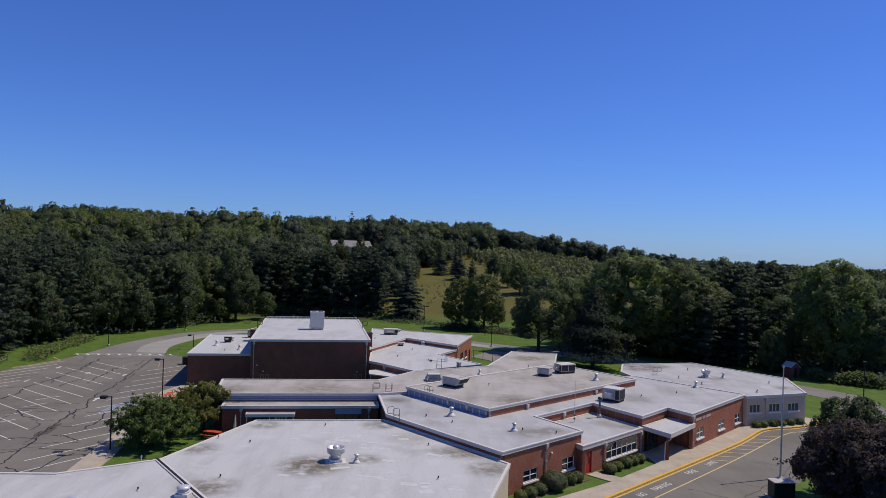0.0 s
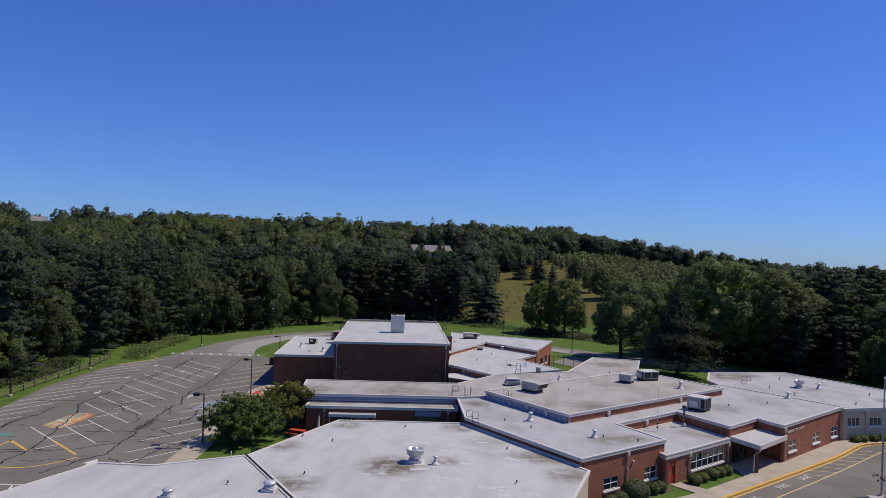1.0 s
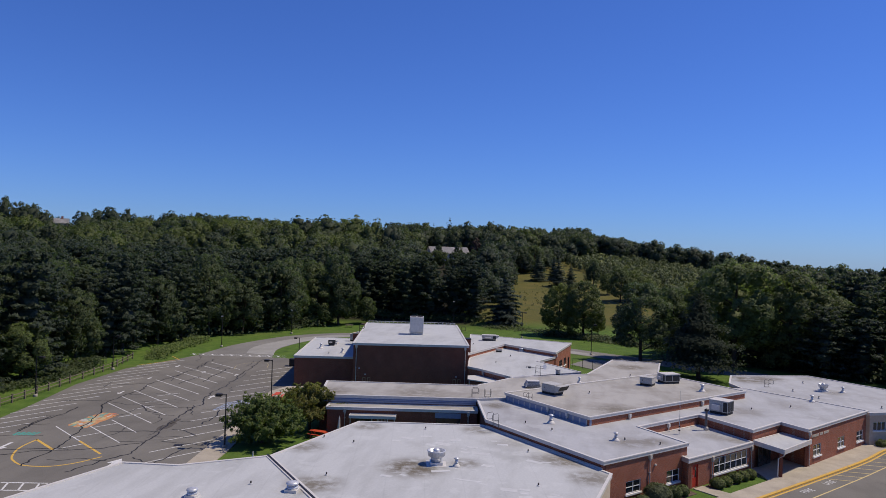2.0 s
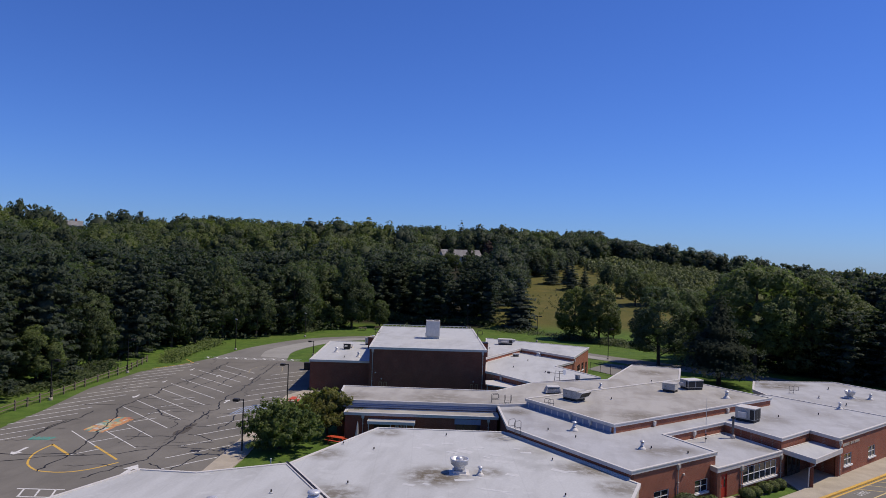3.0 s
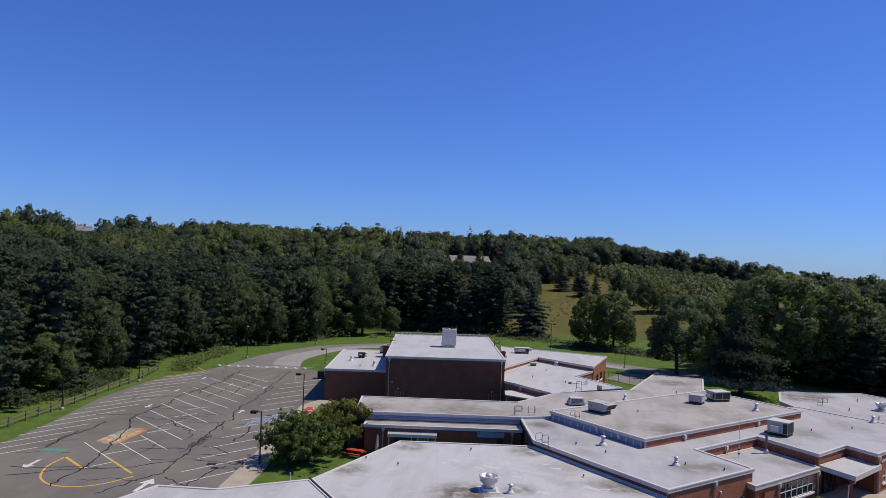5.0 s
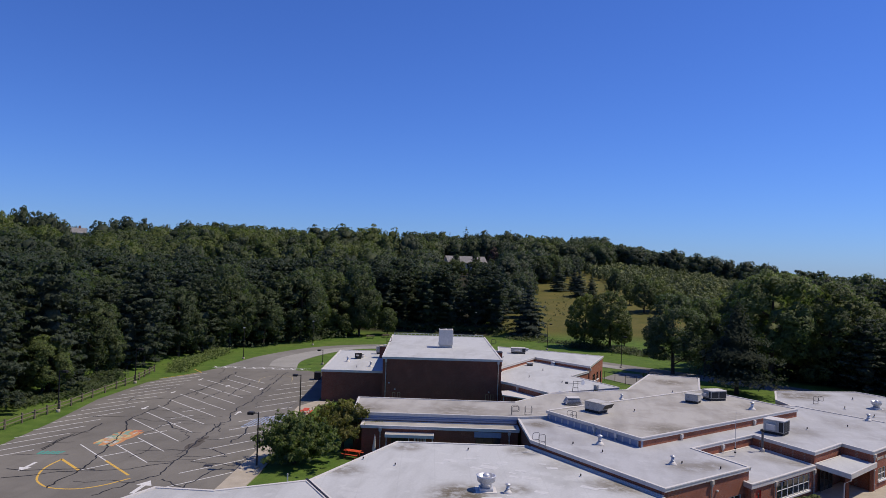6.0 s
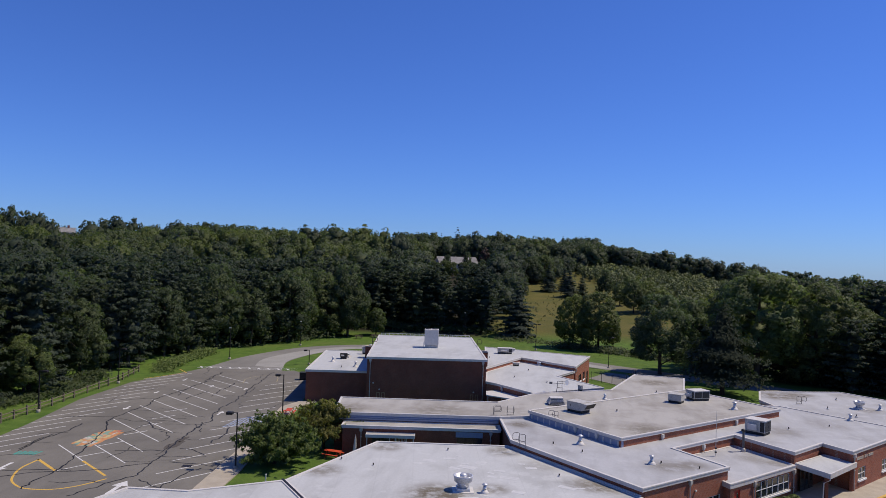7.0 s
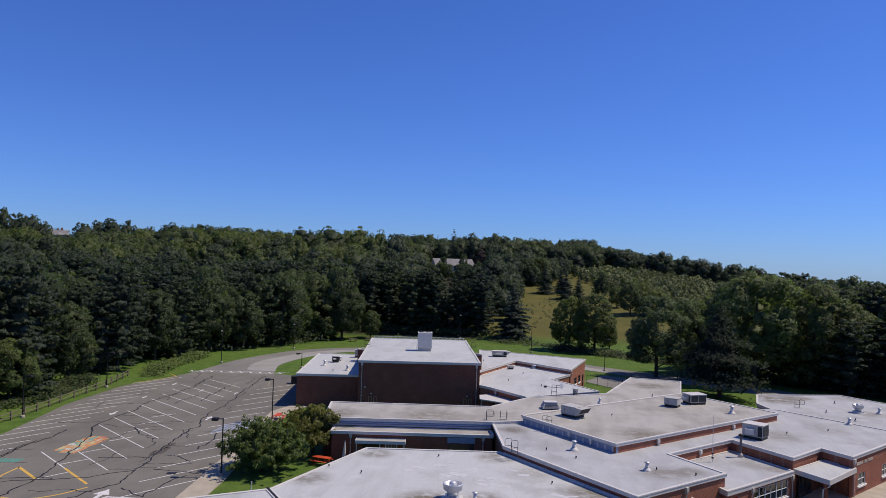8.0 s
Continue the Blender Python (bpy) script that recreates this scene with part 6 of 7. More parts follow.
# sealed cracks: wandering tar lines over the lot
CR = np.random.default_rng(21)


def crack_into(bm, p0, p1, w, wander=0.35):
    a, b = np.array(p0, float), np.array(p1, float)
    L = np.linalg.norm(b - a)
    n = max(3, int(L / 0.55))
    d = (b - a) / L
    side = np.array([-d[1], d[0]])
    off = np.cumsum(CR.normal(size=n + 1)) * 0.16
    t = np.linspace(0, 1, n + 1)
    off = (off - off[0] - t * (off[-1] - off[0])) * (wander / 0.35)
    pts = a + d * (t * L)[:, None] + side * off[:, None]
    width = w * CR.uniform(0.55, 1.25, n + 1)
    prev = None
    z = 0.0085 + CR.uniform(0, 0.002)
    for k in range(n + 1):
        q = pts[min(k + 1, n)] - pts[max(k - 1, 0)]
        q /= np.linalg.norm(q) + 1e-9
        s = np.array([-q[1], q[0]]) * width[k] / 2
        cur = (bm.verts.new((*(pts[k] + s), z)), bm.verts.new((*(pts[k] - s), z)))
        if prev:
            bm.faces.new((prev[0], prev[1], cur[1], cur[0]))
        prev = cur


bm = bmesh.new()
MAIN_CRACKS = [((-46.4, 56.6), (-47.3, 61.8)), ((-47.3, 61.8), (-43.0, 63.7)), ((-43.0, 63.7), (-40.4, 66.8)), ((-40.4, 66.8), (-42.0, 74.0)), ((-42.0, 74.0), (-44.7, 87.3)),
               ((-39.3, 62.9), (-40.4, 66.8)), ((-38.4, 61.7), (-35.2, 60.0)), ((-46.5, 69.8), (-41.4, 71.1)), ((-35.2, 60.0), (-34.8, 66.6)), ((-56.0, 84.0), (-57.8, 96.4)),
               ((-57.8, 96.4), (-57.8, 104.4)), ((-55.6, 66.9), (-57.1, 74.0)), ((-38.9, 67.6), (-34.0, 67.4)), ((-40.6, 72.5), (-36.8, 70.9)), ((-56.0, 67.4), (-57.5, 79.3)),
               ((-38.6, 75.6), (-40.1, 83.0)), ((-51.0, 82.7), (-46.4, 79.2)), ((-53.9, 97.0), (-54.0, 103.7)), ((-51.4, 99.8), (-53.6, 111.4)), ((-44.7, 87.3), (-47.0, 99.0)),
               ((-47.0, 99.0), (-50.0, 113.0)), ((-50.0, 113.0), (-52.0, 124.0)), ((-52.5, 76.0), (-56.0, 84.0)), ((-47.3, 61.8), (-52.5, 76.0)), ((-57.8, 104.4), (-60.5, 121.0)),
               ((-41.5, 56.0), (-39.3, 62.9)), ((-52.3, 58.0), (-47.3, 61.8)), ((-54.0, 60.5), (-46.0, 62.5)), ((-62.0, 82.0), (-56.0, 84.0)), ((-63.5, 92.0), (-58.0, 96.0))]
for a, b in MAIN_CRACKS:
    crack_into(bm, a, b, 0.17)
for k in range(46):
    x, y = CR.uniform(-64, -38), CR.uniform(56, 122)
    if x > -30.5 - (y - 52) * 0.17 - 2 or x < -57 - (y - 48) * 0.17 + 2:
        continue
    along_lot = CR.random() < 0.5
    d = unit(101 + CR.normal() * 12 if along_lot else 10 + CR.normal() * 14) * float(CR.uniform(3, 9 if along_lot else 6))
    crack_into(bm, (x, y), (x + d.x, y + d.y), 0.10, 0.45)
cracks = part("sealed_cracks", bm, TAR, lot, "dark tar lines along the cracks")
tagged(cracks, kind="stuff")
for x, y, r in ((-41.9, 73.6, 1.7), (-42.3, 76.0, 1.2)):
    pts = [(x + r * (0.45 + 0.3 * CR.random()) * math.cos(a) * 0.6, y + r * (0.9 + 0.3 * CR.random()) * math.sin(a)) for a in np.linspace(0, 2 * math.pi, 12, endpoint=False)]
    part("asphalt_patch", prism(pts, -0.004, 0.004), plain("patched_asphalt", (0.105, 0.092, 0.076), 0.9), lot)
part("drain_cover", prism([(-36.9, 66.4), (-36.0, 66.6), (-36.15, 67.3), (-37.05, 67.1)], -0.01, 0.013), DARK_METAL, lot, "dark iron drain grate")

# front lane: yellow kerb, lines and lettering
front = [o for o in bpy.data.objects if o.name.startswith("road")][-1]
pave_front = [o for o in bpy.data.objects if o.name.startswith("pavement")][0]
kerb_line = KERB
for a, b in zip(kerb_line, kerb_line[1:]):
    part("kerb", stripe(a, b, 0.30, 0.14, 0.24), YELLOW_LINE, pave_front, "yellow painted kerb stone")
    d = (Vector(b) - Vector(a)).normalized()
    n = Vector((d.y, -d.x)) * 0.36
    part("painted_line", stripe(Vector(a) + n, Vector(b) + n, 0.20), YELLOW_LINE, front)
bay = arc_points([(14.0, 54.6), (20.2, 61.2), (31.8, 74.0), (41.3, 85.0), (44.0, 87.0), (47.5, 88.2)], 2.0)
for a, b in zip(bay, bay[1:]):
    part("painted_line", stripe(a, b, 0.13), PALE_YELLOW, front)
for k in range(8):
    a = Vector((27.9, 73.0)) + Vector((1.42, 1.58)) * k
    part("painted_line", stripe(a + Vector((0.45, 0.25)), a + Vector((3.05, 0.1)), 0.11, 0.008), PALE_YELLOW, front)


def lane_word(text, x, y, turn, size, wide):
    c = bpy.data.curves.new("lane_word", "FONT")
    c.body = text
    c.size = size
    c.extrude = 0.002
    tmp = bpy.data.objects.new("lane_word", c)
    me = bpy.data.meshes.new_from_object(tmp)
    bpy.data.objects.remove(tmp)
    me.materials.append(WHITE_LINE)
    ob = new("painted_word", me)
    ob.parent = front
    width = max(v.co.x for v in me.vertices)
    ob.matrix_basis = pose(x, y, 0.006, 0, 0, turn) @ Matrix.Diagonal((wide / width, 1, 1, 1))


lane_word("NO", 18.7, 60.9, 45, 0.98, 1.05)
lane_word("PARKING", 20.4, 62.7, 45, 0.98, 2.9)
lane_word("FIRE", 25.0, 67.9, 45, 0.98, 1.75)
lane_word("LANE", 28.0, 71.2, 45, 0.98, 1.75)
bm = bmesh.new()
for a, b in (((26.0, 60.0), (36.0, 71.5)), ((28.5, 66.5), (33.5, 63.5)), ((33.0, 73.5), (38.0, 70.5)), ((36.5, 80.5), (44.5, 76.0)), ((40.0, 74.0), (44.0, 82.0)), ((23.5, 63.5), (28.5, 60.5))):
    crack_into(bm, a, b, 0.055)
tagged(part("sealed_cracks", bm, TAR, front, "dark tar lines along the cracks"), kind="stuff")

# footpath from the red door, mulch beds
MULCH = plain("bark_mulch", (0.16, 0.11, 0.075), 0.95, 0, 6.0, 0.5)
ribbon("pavement", [(14.9, 66.4), (17.2, 64.2)], [(15.9, 67.5), (18.4, 65.6)], 0.06, CONCRETE, "short concrete path to the red door", "pavement")
ribbon("planting_bed", [(6.9, 58.9), (14.2, 66.3)], [(7.9, 57.9), (15.0, 65.1)], 0.03, MULCH, "strip of brown bark mulch under clipped shrubs", "planting bed")
ribbon("planting_bed", [(16.1, 67.6), (21.9, 73.8)], [(17.0, 66.7), (22.4, 72.6)], 0.03, MULCH, "strip of brown bark mulch under clipped shrubs", "planting bed")


# ---- shrubs ----
def shrub(x, y, r, h, seed, label, material=None, n=420, size=0.10):
    g = np.random.default_rng(seed)
    d = g.normal(size=(n, 3))
    d /= np.linalg.norm(d, axis=1, keepdims=True)
    bump = 1 + 0.08 * np.sin(d[:, 0] * 5 + seed) * np.cos(d[:, 1] * 6)
    p = d * np.array([r, r, h / 2]) * (bump * g.uniform(0.88, 1.05, n))[:, None] + np.array([0, 0, h / 2])
    p[:, 2] = np.maximum(p[:, 2], 0.02)
    t = thing("shrub", pose(x, y, float(land(x, y)), 0, 0, 0), label, "shrub", "clipped shrubs")
    soft = d + np.array([0, 0, 0.4])
    leaves = quads_of(p, d + g.normal(size=(n, 3)) * 0.4, size * g.uniform(0.7, 1.3, n), g, 1.3, soft)
    inner = inner_mass(g, [np.zeros(3)], [0.86], 2, lambda q: np.array([0, 0, 0.4])) * np.array([r, r, h / 2 / 0.86, 1, 1, 1]) + np.array([0, 0, h / 2, 0, 0, 0])
    c = new("foliage", clump_mesh("foliage", np.concatenate([leaves, inner]), material or SHRUB_LEAF))
    c.parent = t
    part("stem", tube([(0, 0, -0.1), (0, 0, h * 0.6)], 0.04, 5), BARK, t)


k = 0
for x, y, r, h in ((11.2, 61.9, 1.15, 1.6), (12.85, 63.6, 0.6, 1.0), (13.6, 64.3, 0.58, 0.95), (9.8, 60.5, 0.62, 0.95), (8.9, 59.5, 0.6, 0.95), (8.0, 58.8, 0.55, 0.85),
                   (17.2, 67.4, 0.68, 0.95), (18.15, 68.4, 0.55, 0.85), (19.2, 69.6, 0.68, 1.0), (20.15, 70.5, 0.58, 0.9), (21.0, 71.3, 0.58, 0.9)):
    k += 1
    shrub(x, y, r, h, 100 + k, "clipped round dark green shrub beside the brick wall" if r < 1 else "large rounded green shrub beside the brick wall", SHRUB_LEAF if r < 1 else OLIVE_LEAF, 800 if r < 1 else 2600, 0.08)
for s in (0.9, 2.0, 3.6, 5.0, 6.5, 8.0):
    k += 1
    p = far_f[0] @ Vector((s, -0.8, 0))
    shrub(p.x, p.y, 0.55, 0.85, 100 + k, "clipped round dark green shrub beside the cream wall")

# ---- the two garden trees, the purple tree ----


def crown_boughs(rng, h, r, n, size, boughs=46, base=0.10, rise=0.25):
    """A spreading crown of long leafy boughs that end in loose points."""
    a = np.arange(boughs) * 2.39996 + rng.uniform(-0.4, 0.4, boughs)
    up = np.clip((np.arange(boughs) + 0.5) / boughs + rng.normal(size=boughs) * 0.05, 0.01, 1)
    far = r * np.sqrt(np.clip(1 - up ** 1.6, 0.02, 1)) * rng.uniform(0.70, 1.10, boughs)
    top = h * (base + rise * 0.5 + (1 - base - rise * 0.5) * up ** 0.85) * rng.uniform(0.90, 1.05, boughs)
    low = h * (base + 0.30 * up)
    own, t = rng.integers(0, boughs, 22 * boughs), rng.uniform(0.25, 1.0, 22 * boughs)
    spin = a[own] + rng.normal(size=len(own)) * 0.20 * (1.2 - t)
    c = np.stack([np.cos(spin) * far[own] * t, np.sin(spin) * far[own] * t, low[own] + (top - low)[own] * t ** 1.15], 1)
    c += rng.normal(size=c.shape) * 0.20
    q = (0.40 - 0.20 * t) * rng.uniform(0.75, 1.3, len(t)) * r / 4.0
    pick = rng.choice(len(t), n, p=q ** 1.6 / (q ** 1.6).sum())
    d = directions(rng, n)
    pos = c[pick] + d * (q[pick] * rng.random(n) ** 0.45)[:, None] * np.array([1, 1, 0.8])
    pos[:, 2] = np.maximum(pos[:, 2], 0.15)
    out = np.stack([np.cos(spin), np.sin(spin), 0.6 + 0 * spin], 1)[pick]
    return quads_of(pos, d + out * 0.6 + rng.normal(size=(n, 3)) * 0.5, size * rng.uniform(0.6, 1.3, n), rng, 1.6,
                    d * 0.9 + out * 0.35 + np.array([0, 0, 0.3]) + rng.normal(size=(n, 3)) * 0.35)


def garden_tree(label, x, y, h, r, n, size, material, trunk_r, seed, base, boughs, rise):
    g = np.random.default_rng(seed)
    t = thing("ornamental_tree", pose(x, y, 0), label, "tree")
    part("trunk", trunk_bm(g, h * 0.9, trunk_r, 8, r * 0.55, 0.14), BARK, t)
    c = new("crown", clump_mesh("crown", crown_boughs(g, h, r, n, size, boughs, base, rise), material))
    c.parent = t


def own_tree(name, label, x, y, h, r, n, size, material, trunk_r, seed, base, lobes=16, shoots=120, fill=0.42, stray=0.10):
    g = np.random.default_rng(seed)
    t = thing(name, pose(x, y, 0), label, "tree")
    part("trunk", trunk_bm(g, h, trunk_r, 6, r * 0.6, 0.14), BARK, t)
    body = crown_dome(g, h, r * 0.84, n, size, base, lobes, 9, 0.45, 0.85, fill)
    # long loose shoots that stand out of the crown
    d = g.normal(size=(shoots, 3)) + np.array([0, 0, 0.35])
    d /= np.linalg.norm(d, axis=1, keepdims=True)
    k = g.uniform(0.45, 1.0, (shoots, 44))
    tip = np.stack([d[:, 0] * r * 1.08, d[:, 1] * r * 1.08, d[:, 2] * h * 0.5], 1)[:, None] * (k * g.uniform(0.92 - 2 * stray, 0.98 + stray, (shoots, 1)))[:, :, None]
    pos = (tip + np.array([0, 0, h * 0.52]) + g.normal(size=(shoots, 44, 3)) * 0.12).reshape(-1, 3)
    pos[:, 2] = np.maximum(pos[:, 2], h * 0.1)
    out = np.repeat(d, 44, 0)
    loose = quads_of(pos, out + g.normal(size=pos.shape) * 0.8, size * g.uniform(0.6, 1.15, len(pos)), g, 1.6, out * 0.5 + g.normal(size=pos.shape) * 0.5 + np.array([0, 0, 0.8]))
    c = new("crown", clump_mesh("crown", np.concatenate([body, loose]), material))
    c.parent = t
    return t


garden_tree("spreading green ornamental tree on the lawn beside the footpath", -28.8, 70.2, 5.2, 5.1, 34000, 0.10, GARDEN_LEAF, 0.16, 61, 0.13, 64, 0.30)
garden_tree("rusty green ornamental tree with clear trunk beside a picnic table", -26.0, 77.2, 5.5, 4.4, 20000, 0.10, RUST_LEAF, 0.16, 62, 0.27, 50, 0.20)
own_tree("purple_tree", "large purple-leaved tree beside the front lane", 36.0, 56.8, 8.0, 6.3, 36000, 0.115, LEAF_PURPLE, 0.22, 63, 0.02, 34)
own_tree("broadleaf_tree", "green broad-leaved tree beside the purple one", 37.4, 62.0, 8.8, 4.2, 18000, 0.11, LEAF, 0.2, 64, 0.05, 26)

# ---- lamps, pole, fence, furniture ----


def lamp_post(x, y, turn, h, label, arm=0.7, cobra=False):
    t = thing("street_lamp", pose(x, y, float(land(x, y)), 0, 0, turn), label, "street lamp", "lot lamps")
    part("footing", lathe([(0.26, -0.2), (0.26, 0.32), (0.22, 0.36)], 12), CONCRETE, t, "concrete footing")
    part("pole", tube([(0, 0, 0.3), (0, 0, h)], [0.085, 0.06], 8), DARK_METAL, t)
    if cobra:
        part("arm", tube([(0, 0, h - 0.1), (0.5, 0, h + 0.35), (1.5, 0, h + 0.7), (2.4, 0, h + 1.1)], 0.035, 6), DARK_METAL, t)
        part("head", box(-0.25, 0.15, -0.12, 0.12, h - 0.15, h + 0.05, 0.03), GALV, t)
    else:
        part("arm", box(-arm, 0.0, -0.04, 0.04, h - 0.12, h - 0.04), DARK_METAL, t)
        part("head", box(-arm - 0.62, -arm, -0.25, 0.25, h - 0.24, h + 0.02, 0.03), DARK_METAL, t)
        part("lens", box(-arm - 0.57, -arm - 0.05, -0.2, 0.2, h - 0.255, h - 0.243), GLASS, t)


for x, y, turn, h, cob in ((-31.55, 67.2, 8, 5.6, False), (-36.3, 90.2, 8, 5.6, False), (-49.7, 135.4, 8, 2.9, False), (-66.6, 83.0, 188, 5.4, False), (-70.1, 104.7, 188, 5.6, False),
                           (-66.9, 136.2, 10, 6.4, True), (-62.6, 163.8, 0, 5.8, True), (-28.0, 199.0, 20, 6.5, True), (-7.4, 179.6, 200, 6.5, False), (8.9, 154.8, 200, 6.5, False), (64.1, 109.3, 60, 6.0, False)):
    lamp_post(x, y, turn, h, "dark metal lamp post with a curved arm at the road" if cob else "dark metal lamp post with a box head", 0.45, cob)

pole = thing("flagpole", pose(33.6, 67.9, 0), "bare grey metal flagpole on the lawn island", "flagpole")
part("shaft", tube([(0, 0, -0.2), (0, 0, 5), (0, 0, 10.6)], [0.10, 0.085, 0.045], 10), GALV, pole)
part("finial", lathe([(0.02, 10.6), (0.10, 10.68), (0.10, 10.76), (0.0, 10.84)], 10), GALV, pole)
part("base", lathe([(0.28, -0.1), (0.28, 0.12), (0.14, 0.2)], 14), CONCRETE, pole)

cab = thing("utility_cabinet", pose(31.2, 62.2, 0, 0, 0, 5), "dark green metal utility cabinet on a pad at the lane", "cabinet")
GREEN_METAL = plain("dark_green_paint", (0.022, 0.035, 0.028), 0.45)
part("pad", box(-1.15, 1.15, -0.8, 0.8, -0.1, 0.1, 0.02), CONCRETE, cab)
part("body", box(-0.95, 0.95, -0.6, 0.6, 0.1, 1.45, 0.04), GREEN_METAL, cab)
part("lid", box(-1.0, 1.0, -0.65, 0.65, 1.45, 1.55, 0.03), UNIT_GREY, cab, "worn grey-green top")
for s in (-0.48, 0.48):
    part("door", box(s - 0.44, s + 0.44, -0.63, -0.602, 0.2, 1.38, 0.01), GREEN_METAL, cab)

ribbon("lawn_island", arc_points([(25.5, 52.0), (31.0, 61.2), (35.0, 66.5), (40.0, 72.0), (44.0, 75.0)], 2.0), [(34, 48), (46, 60), (52, 72)], 0.09, GRASS, "grass island with a flagpole and trees", "lawn")

fence_line = arc_points([(-63.5, 62.0), (-65.2, 70.0), (-66.3, 76.5), (-67.2, 84.0), (-68.7, 92.5), (-69.8, 99.5), (-70.8, 105.5), (-73.8, 115.8)], 2.4)
fence = thing("split_rail_fence", Matrix.Identity(4), "weathered grey split-rail fence along the edge of the lot", "fence")
for k, (x, y) in enumerate(fence_line):
    b = part("post", box(-0.09, 0.09, -0.09, 0.09, -0.3, 1.15 + 0.05 * (k % 3), 0.015), WOOD, fence)
    b.matrix_basis = pose(x, y, 0, 1.5 * math.sin(k * 2.1), 1.5 * math.cos(k * 3.3), 15 * math.sin(k))
    if k:
        px, py = fence_line[k - 1]
        for z in (0.45, 0.92):
            part("rail", tube([(px, py, z + 0.03 * math.sin(k)), ((x + px) / 2, (y + py) / 2, z - 0.02), (x, y, z + 0.03 * math.cos(k))], 0.06, 5), WOOD, fence)


def picnic_table(x, y, turn, material, label, s=1.0):
    t = thing("picnic_table", pose(x, y, 0, 0, 0, turn), label, "picnic table", "picnic tables")
    for k in range(5):
        part("tabletop_board", box(-0.95 * s, 0.95 * s, -0.38 + k * 0.155, -0.24 + k * 0.155, 0.72, 0.765, 0.006), material, t)
    for sy in (-0.78, 0.6):
        for k in range(2):
            part("bench_board", box(-0.95 * s, 0.95 * s, sy + k * 0.13, sy + 0.12 + k * 0.13, 0.43, 0.47, 0.006), material, t)
    for sx in (-0.62 * s, 0.62 * s):
        part("leg", tube([(sx, -0.6, 0), (sx, -0.22, 0.72)], 0.04, 6), material, t)
        part("leg", tube([(sx, 0.6, 0), (sx, 0.22, 0.72)], 0.04, 6), material, t)
        part("crosspiece", tube([(sx, -0.75, 0.42), (sx, 0.8, 0.42)], 0.035, 6), material, t)


picnic_table(-23.8, 73.8, -12, TABLE_RED, "orange-red picnic table with benches on the lawn", 1.0)
picnic_table(-36.0, 91.6, 100, TABLE_RED, "orange-red picnic table beside the footpath")
picnic_table(-54.2, 184.2, 10, WOOD, "weathered brown picnic table on the far lawn", 1.1)
picnic_table(-51.0, 188.5, 30, WOOD, "weathered brown picnic table on the far lawn", 1.1)

para = thing("parasol", pose(-21.7, 74.6, 0), "furled white parasol beside the corridor", "parasol")
part("pole", tube([(0, 0, -0.02), (0.1, 0, 2.4)], 0.03, 6), GALV, para)
part("canopy", tube([(0.03, 0, 0.7), (0.06, 0, 1.3), (0.09, 0, 2.1), (0.1, 0, 2.35)], [0.2, 0.16, 0.08, 0.02], 8), WHITE_TRIM, para)

bin_ = thing("refuse_container", pose(-44.4, 118.6, 0, 0, 0, 12) @ Matrix.Diagonal((0.62, 0.9, 1, 1)), "black refuse container beside the annex wall", "refuse container")
part("tub", box(-0.9, 0.9, -0.7, 0.7, 0.12, 1.15, 0.05), DARK_METAL, bin_)
part("lid", box(-0.95, 0.95, -0.75, 0.75, 1.15, 1.30, 0.04), VENT_DARK, bin_)
for sx in (-0.7, 0.7):
    part("wheel", lathe([(0.09, -0.05), (0.09, 0.05)], 10), VENT_DARK, bin_).matrix_basis = pose(sx, -0.5, 0.09, 0, 90, 0)
    part("wheel", lathe([(0.09, -0.05), (0.09, 0.05)], 10), VENT_DARK, bin_).matrix_basis = pose(sx, 0.5, 0.09, 0, 90, 0)

shed = thing("garden_shed", pose(62.0, 129.0, 0, 0, 0, 20) @ Matrix.Diagonal((0.68, 0.68, 0.92, 1)), "small red-brown wooden shed with a pale gabled roof", "shed")
BARN_RED = plain("barn_red_paint", (0.24, 0.075, 0.050), 0.8)
part("wall", box(-1.3, 1.3, -1.5, 1.5, -0.1, 2.0), BARN_RED, shed)
bm = bmesh.new()
for sgn in (-1, 1):
    q = [bm.verts.new(p) for p in ((0, -1.75, 2.95), (0, 1.75, 2.95), (sgn * 1.6, 1.75, 1.95), (sgn * 1.6, -1.75, 1.95))]
    bm.faces.new(q)
bmesh.ops.solidify(bm, geom=bm.faces[:], thickness=0.08)
part("roof", bm, SILL_WHITE, shed, "pale roof")
part("gable", prism([(-1.3, 2.0), (1.3, 2.0), (0, 2.9)], -1.5, 1.5), BARN_RED, shed).matrix_basis = pose(0, 0, 0, 90, 0, 0)
part("door", box(-0.5, 0.5, -1.55, -1.5, 0.0, 1.85), DARK_METAL, shed)

# a short white marker post on the lawn beside the near wing
for x, y, h in ((-26.8, 63.6, 0.9),):
    t = thing("marker_post", pose(x, y, 0), "short white plastic marker post in the grass", "post", "marker posts")
    part("tube", tube([(0, 0, -0.1), (0, 0, h)], 0.06, 8), SILL_WHITE, t)
    part("cap", lathe([(0.075, h - 0.02), (0.075, h + 0.03), (0.0, h + 0.06)], 10), SILL_WHITE, t)

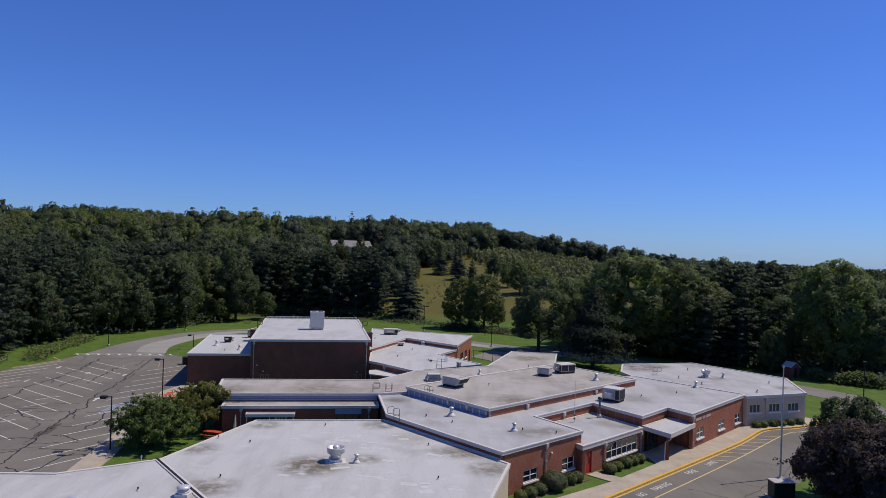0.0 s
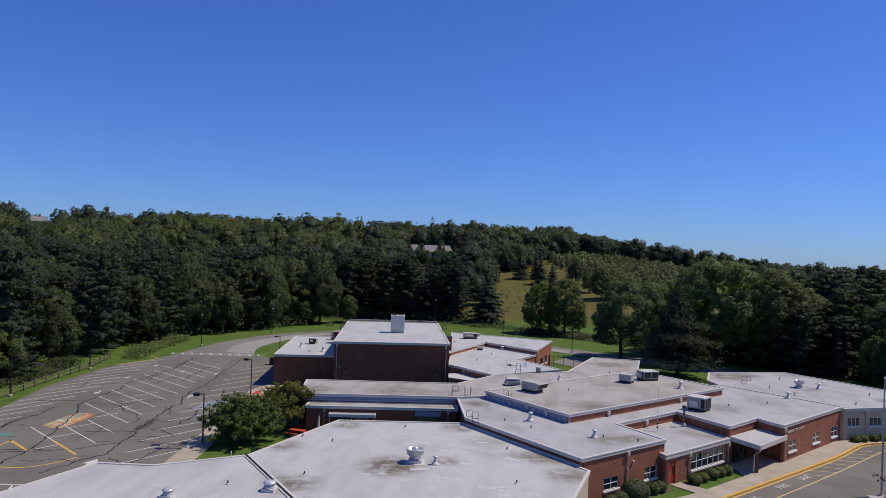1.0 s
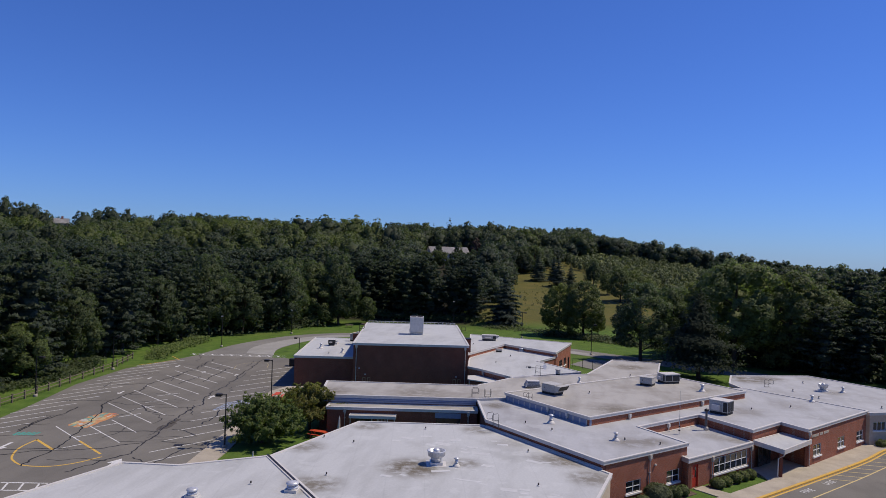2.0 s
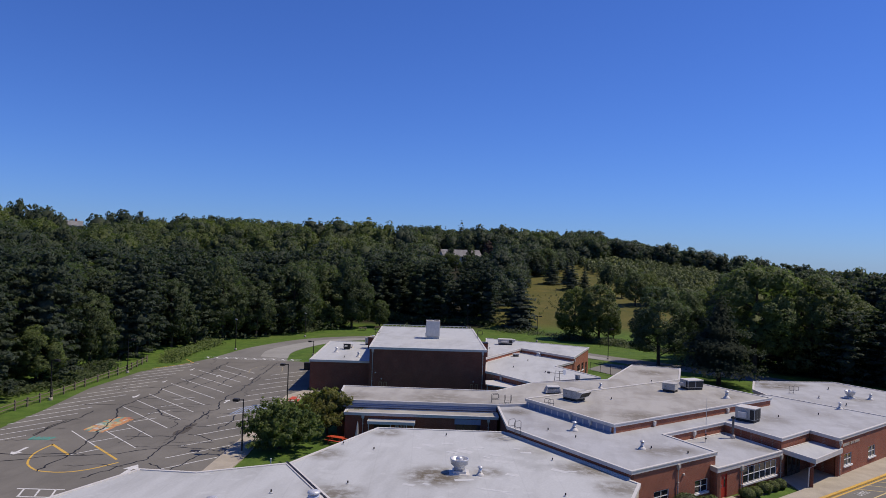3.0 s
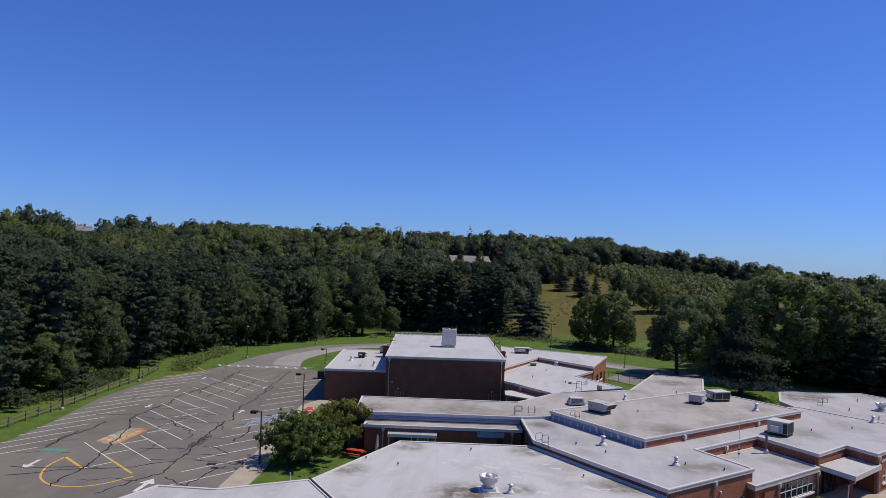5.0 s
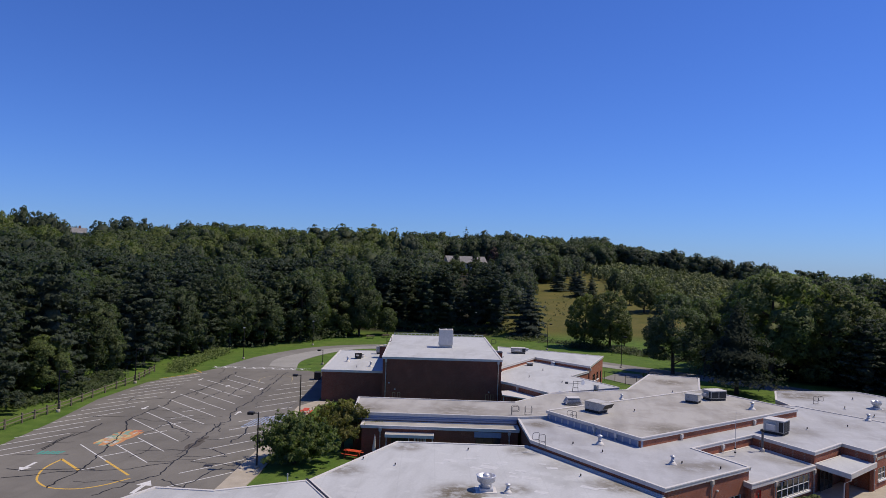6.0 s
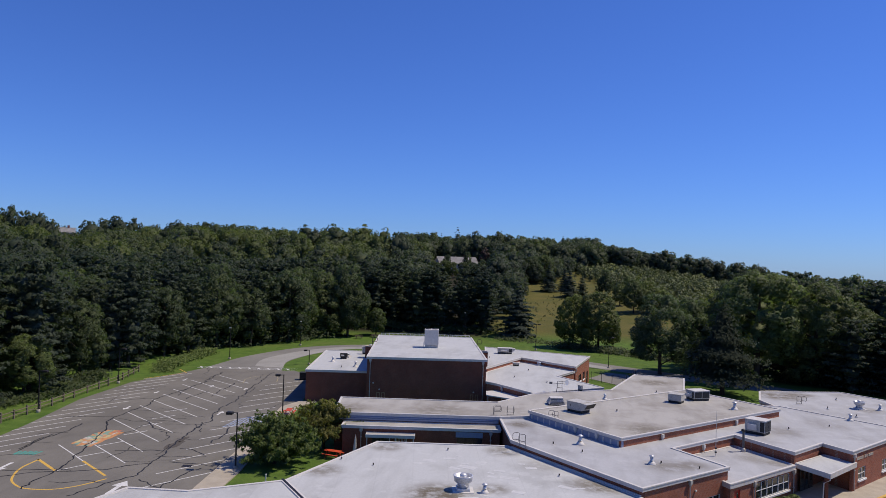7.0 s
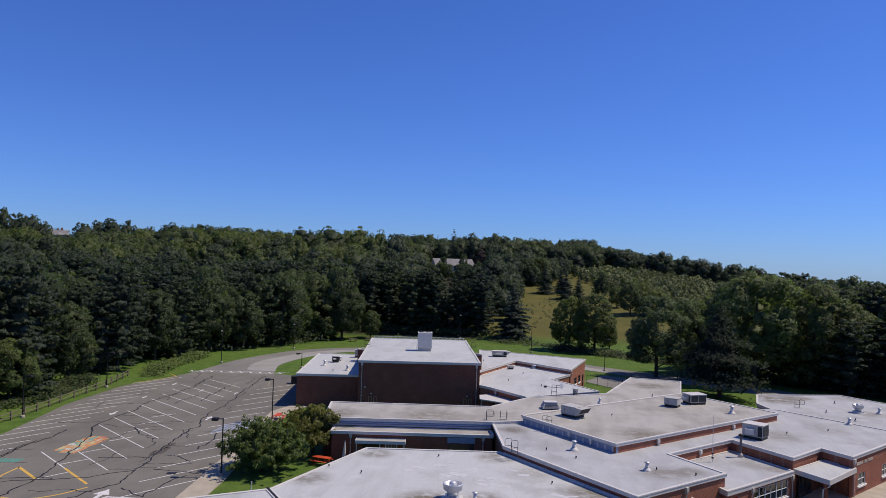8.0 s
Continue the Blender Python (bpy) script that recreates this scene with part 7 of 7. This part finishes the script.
# chain-link enclosure behind the rear wing
yard = thing("chain_link_fence", Matrix.Identity(4), "low dark metal fence round a small yard behind the wing", "fence")
yl = [(4.8, 136.5), (6.6, 135.1), (8.4, 133.7), (10.2, 132.3), (11.0, 134.6), (11.8, 136.9), (12.6, 139.2), (13.2, 141.5)]
for k, (x, y) in enumerate(yl):
    part("post", tube([(x, y, -0.1), (x, y, 1.7)], 0.04, 6), DARK_METAL, yard)
    if k:
        part("rail", tube([(*yl[k - 1], 1.65), (x, y, 1.65)], 0.025, 5), DARK_METAL, yard)
        part("rail", tube([(*yl[k - 1], 0.1), (x, y, 0.1)], 0.02, 5), DARK_METAL, yard)


part("paved_yard", prism([(4.4, 139.0), (6.6, 136.6), (9.2, 133.2), (11.0, 134.2), (12.8, 141.0), (12.2, 146.6), (8.2, 148.0)], -0.03, 0.025), ROAD, yard, "grey paved yard floor")


# ---- houses on the hill ----
def house(x, y, turn, w, d, h, label, sink=0.6):
    z = float(land(x, y)) - sink
    t = thing("house", pose(x, y, z, 0, 0, turn), label, "house", "houses on the hill")
    part("wall", box(-w / 2, w / 2, -d / 2, d / 2, -1.0, h), WHITE_HOUSE, t)
    bm = bmesh.new()
    rise = d * 0.30
    for sgn in (-1, 1):
        q = [bm.verts.new(p) for p in ((-w / 2 - 0.5, 0, h + rise), (w / 2 + 0.5, 0, h + rise), (w / 2 + 0.5, sgn * (d / 2 + 0.6), h - 0.15), (-w / 2 - 0.5, sgn * (d / 2 + 0.6), h - 0.15))]
        bm.faces.new(q)
    bmesh.ops.solidify(bm, geom=bm.faces[:], thickness=0.2)
    part("roof", bm, SHINGLE, t, "grey shingle roof")
    for sgn in (-1, 1):
        part("gable", prism([(-d / 2, h), (d / 2, h), (0, h + rise)], -0.1, 0.1), WHITE_HOUSE, t).matrix_basis = pose(sgn * (w / 2 - 0.12), 0, 0, 90, 0, 90)
    for k in range(5):
        wx = -w / 2 + w * (k + 0.5) / 5
        wdw = part("window", box(wx - 0.65, wx + 0.65, -d / 2 - 0.06, -d / 2 - 0.005, h * 0.5, h * 0.5 + 1.4), WHITE_TRIM, t)
        part("pane", box(wx - 0.55, wx + 0.55, -d / 2 - 0.08, -d / 2 - 0.062, h * 0.5 + 0.1, h * 0.5 + 1.3), GLASS, wdw)
    part("chimney", box(w * 0.2, w * 0.2 + 0.9, -0.4, 0.5, h, h + rise + 0.9), BRICK, t)


WHITE_HOUSE = plain("white_siding", (0.60, 0.60, 0.60), 0.7)
SHINGLE = plain("grey_shingle", (0.50, 0.485, 0.47), 0.9, 0, 3.0, 0.3)
house(-57.5, 366.0, 24, 20, 11, 3.4, "long white house with a grey gabled roof among the trees", 0.0)
# lifted 9.3 m off the land to fit the camera's view
house(-217.7, 278.1, 38, 9, 7, 3.6, "white house with a grey roof half hidden by trees", -9.3)

# ---- rough growth at the wood's edge ----
HR = np.random.default_rng(77)


def thicket(points, n, w, h, label, material, size=0.22):
    line = np.array(arc_points(points, 1.0))
    idx = HR.integers(0, len(line), n)
    base = line[idx] + HR.normal(size=(n, 2)) * w
    top = h * (0.55 + 0.45 * np.sin(line[idx][:, 1] * 0.55) * np.sin(line[idx][:, 0] * 0.4 + 1)) * HR.uniform(0.15, 1.0, n)
    z = land(base[:, 0], base[:, 1])
    p = np.stack([base[:, 0], base[:, 1], z + np.maximum(top, 0.05)], 1)
    nor = HR.normal(size=(n, 3)) * 0.5 + np.array([0.2, -0.4, 0.9])
    ob = new("undergrowth", clump_mesh("undergrowth", quads_of(p, nor, size * HR.uniform(0.6, 1.4, n), HR), material))
    tagged(ob, label, "undergrowth", kind="stuff")


thicket([(-70.3, 117.5), (-72.5, 124), (-74.0, 134), (-74.5, 142)], 6500, 0.9, 1.9, "tangle of bright green vines and brambles at the wood's edge", VINE_LEAF, 0.17)
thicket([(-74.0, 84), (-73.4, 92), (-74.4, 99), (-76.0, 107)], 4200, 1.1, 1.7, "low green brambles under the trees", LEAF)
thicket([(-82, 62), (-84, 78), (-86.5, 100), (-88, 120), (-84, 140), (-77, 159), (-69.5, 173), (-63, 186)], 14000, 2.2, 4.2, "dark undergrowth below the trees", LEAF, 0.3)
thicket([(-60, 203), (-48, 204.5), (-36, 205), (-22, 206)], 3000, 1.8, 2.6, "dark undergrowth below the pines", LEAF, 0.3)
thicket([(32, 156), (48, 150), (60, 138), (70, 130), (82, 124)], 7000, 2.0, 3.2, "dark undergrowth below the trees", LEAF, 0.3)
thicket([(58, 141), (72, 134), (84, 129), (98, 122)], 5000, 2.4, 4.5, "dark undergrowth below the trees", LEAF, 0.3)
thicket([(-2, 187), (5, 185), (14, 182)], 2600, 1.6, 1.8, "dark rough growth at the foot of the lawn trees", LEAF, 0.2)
thicket([(9, 183), (17, 178), (25, 171)], 2600, 1.6, 2.2, "low green shrubs along the lawn", LEAF_LIGHT, 0.2)
thicket([(-18, 197), (-8, 196), (4, 193), (12, 187)], 2200, 1.6, 0.9, "tall rough grass and weeds along the meadow's foot", LEAF_LIGHT, 0.18)
thicket([(65, 126.5), (69.5, 123.2), (73, 120.5)], 3600, 0.9, 2.6, "pale flowering shrubs before the trees", LEAF_LIGHT, 0.2)
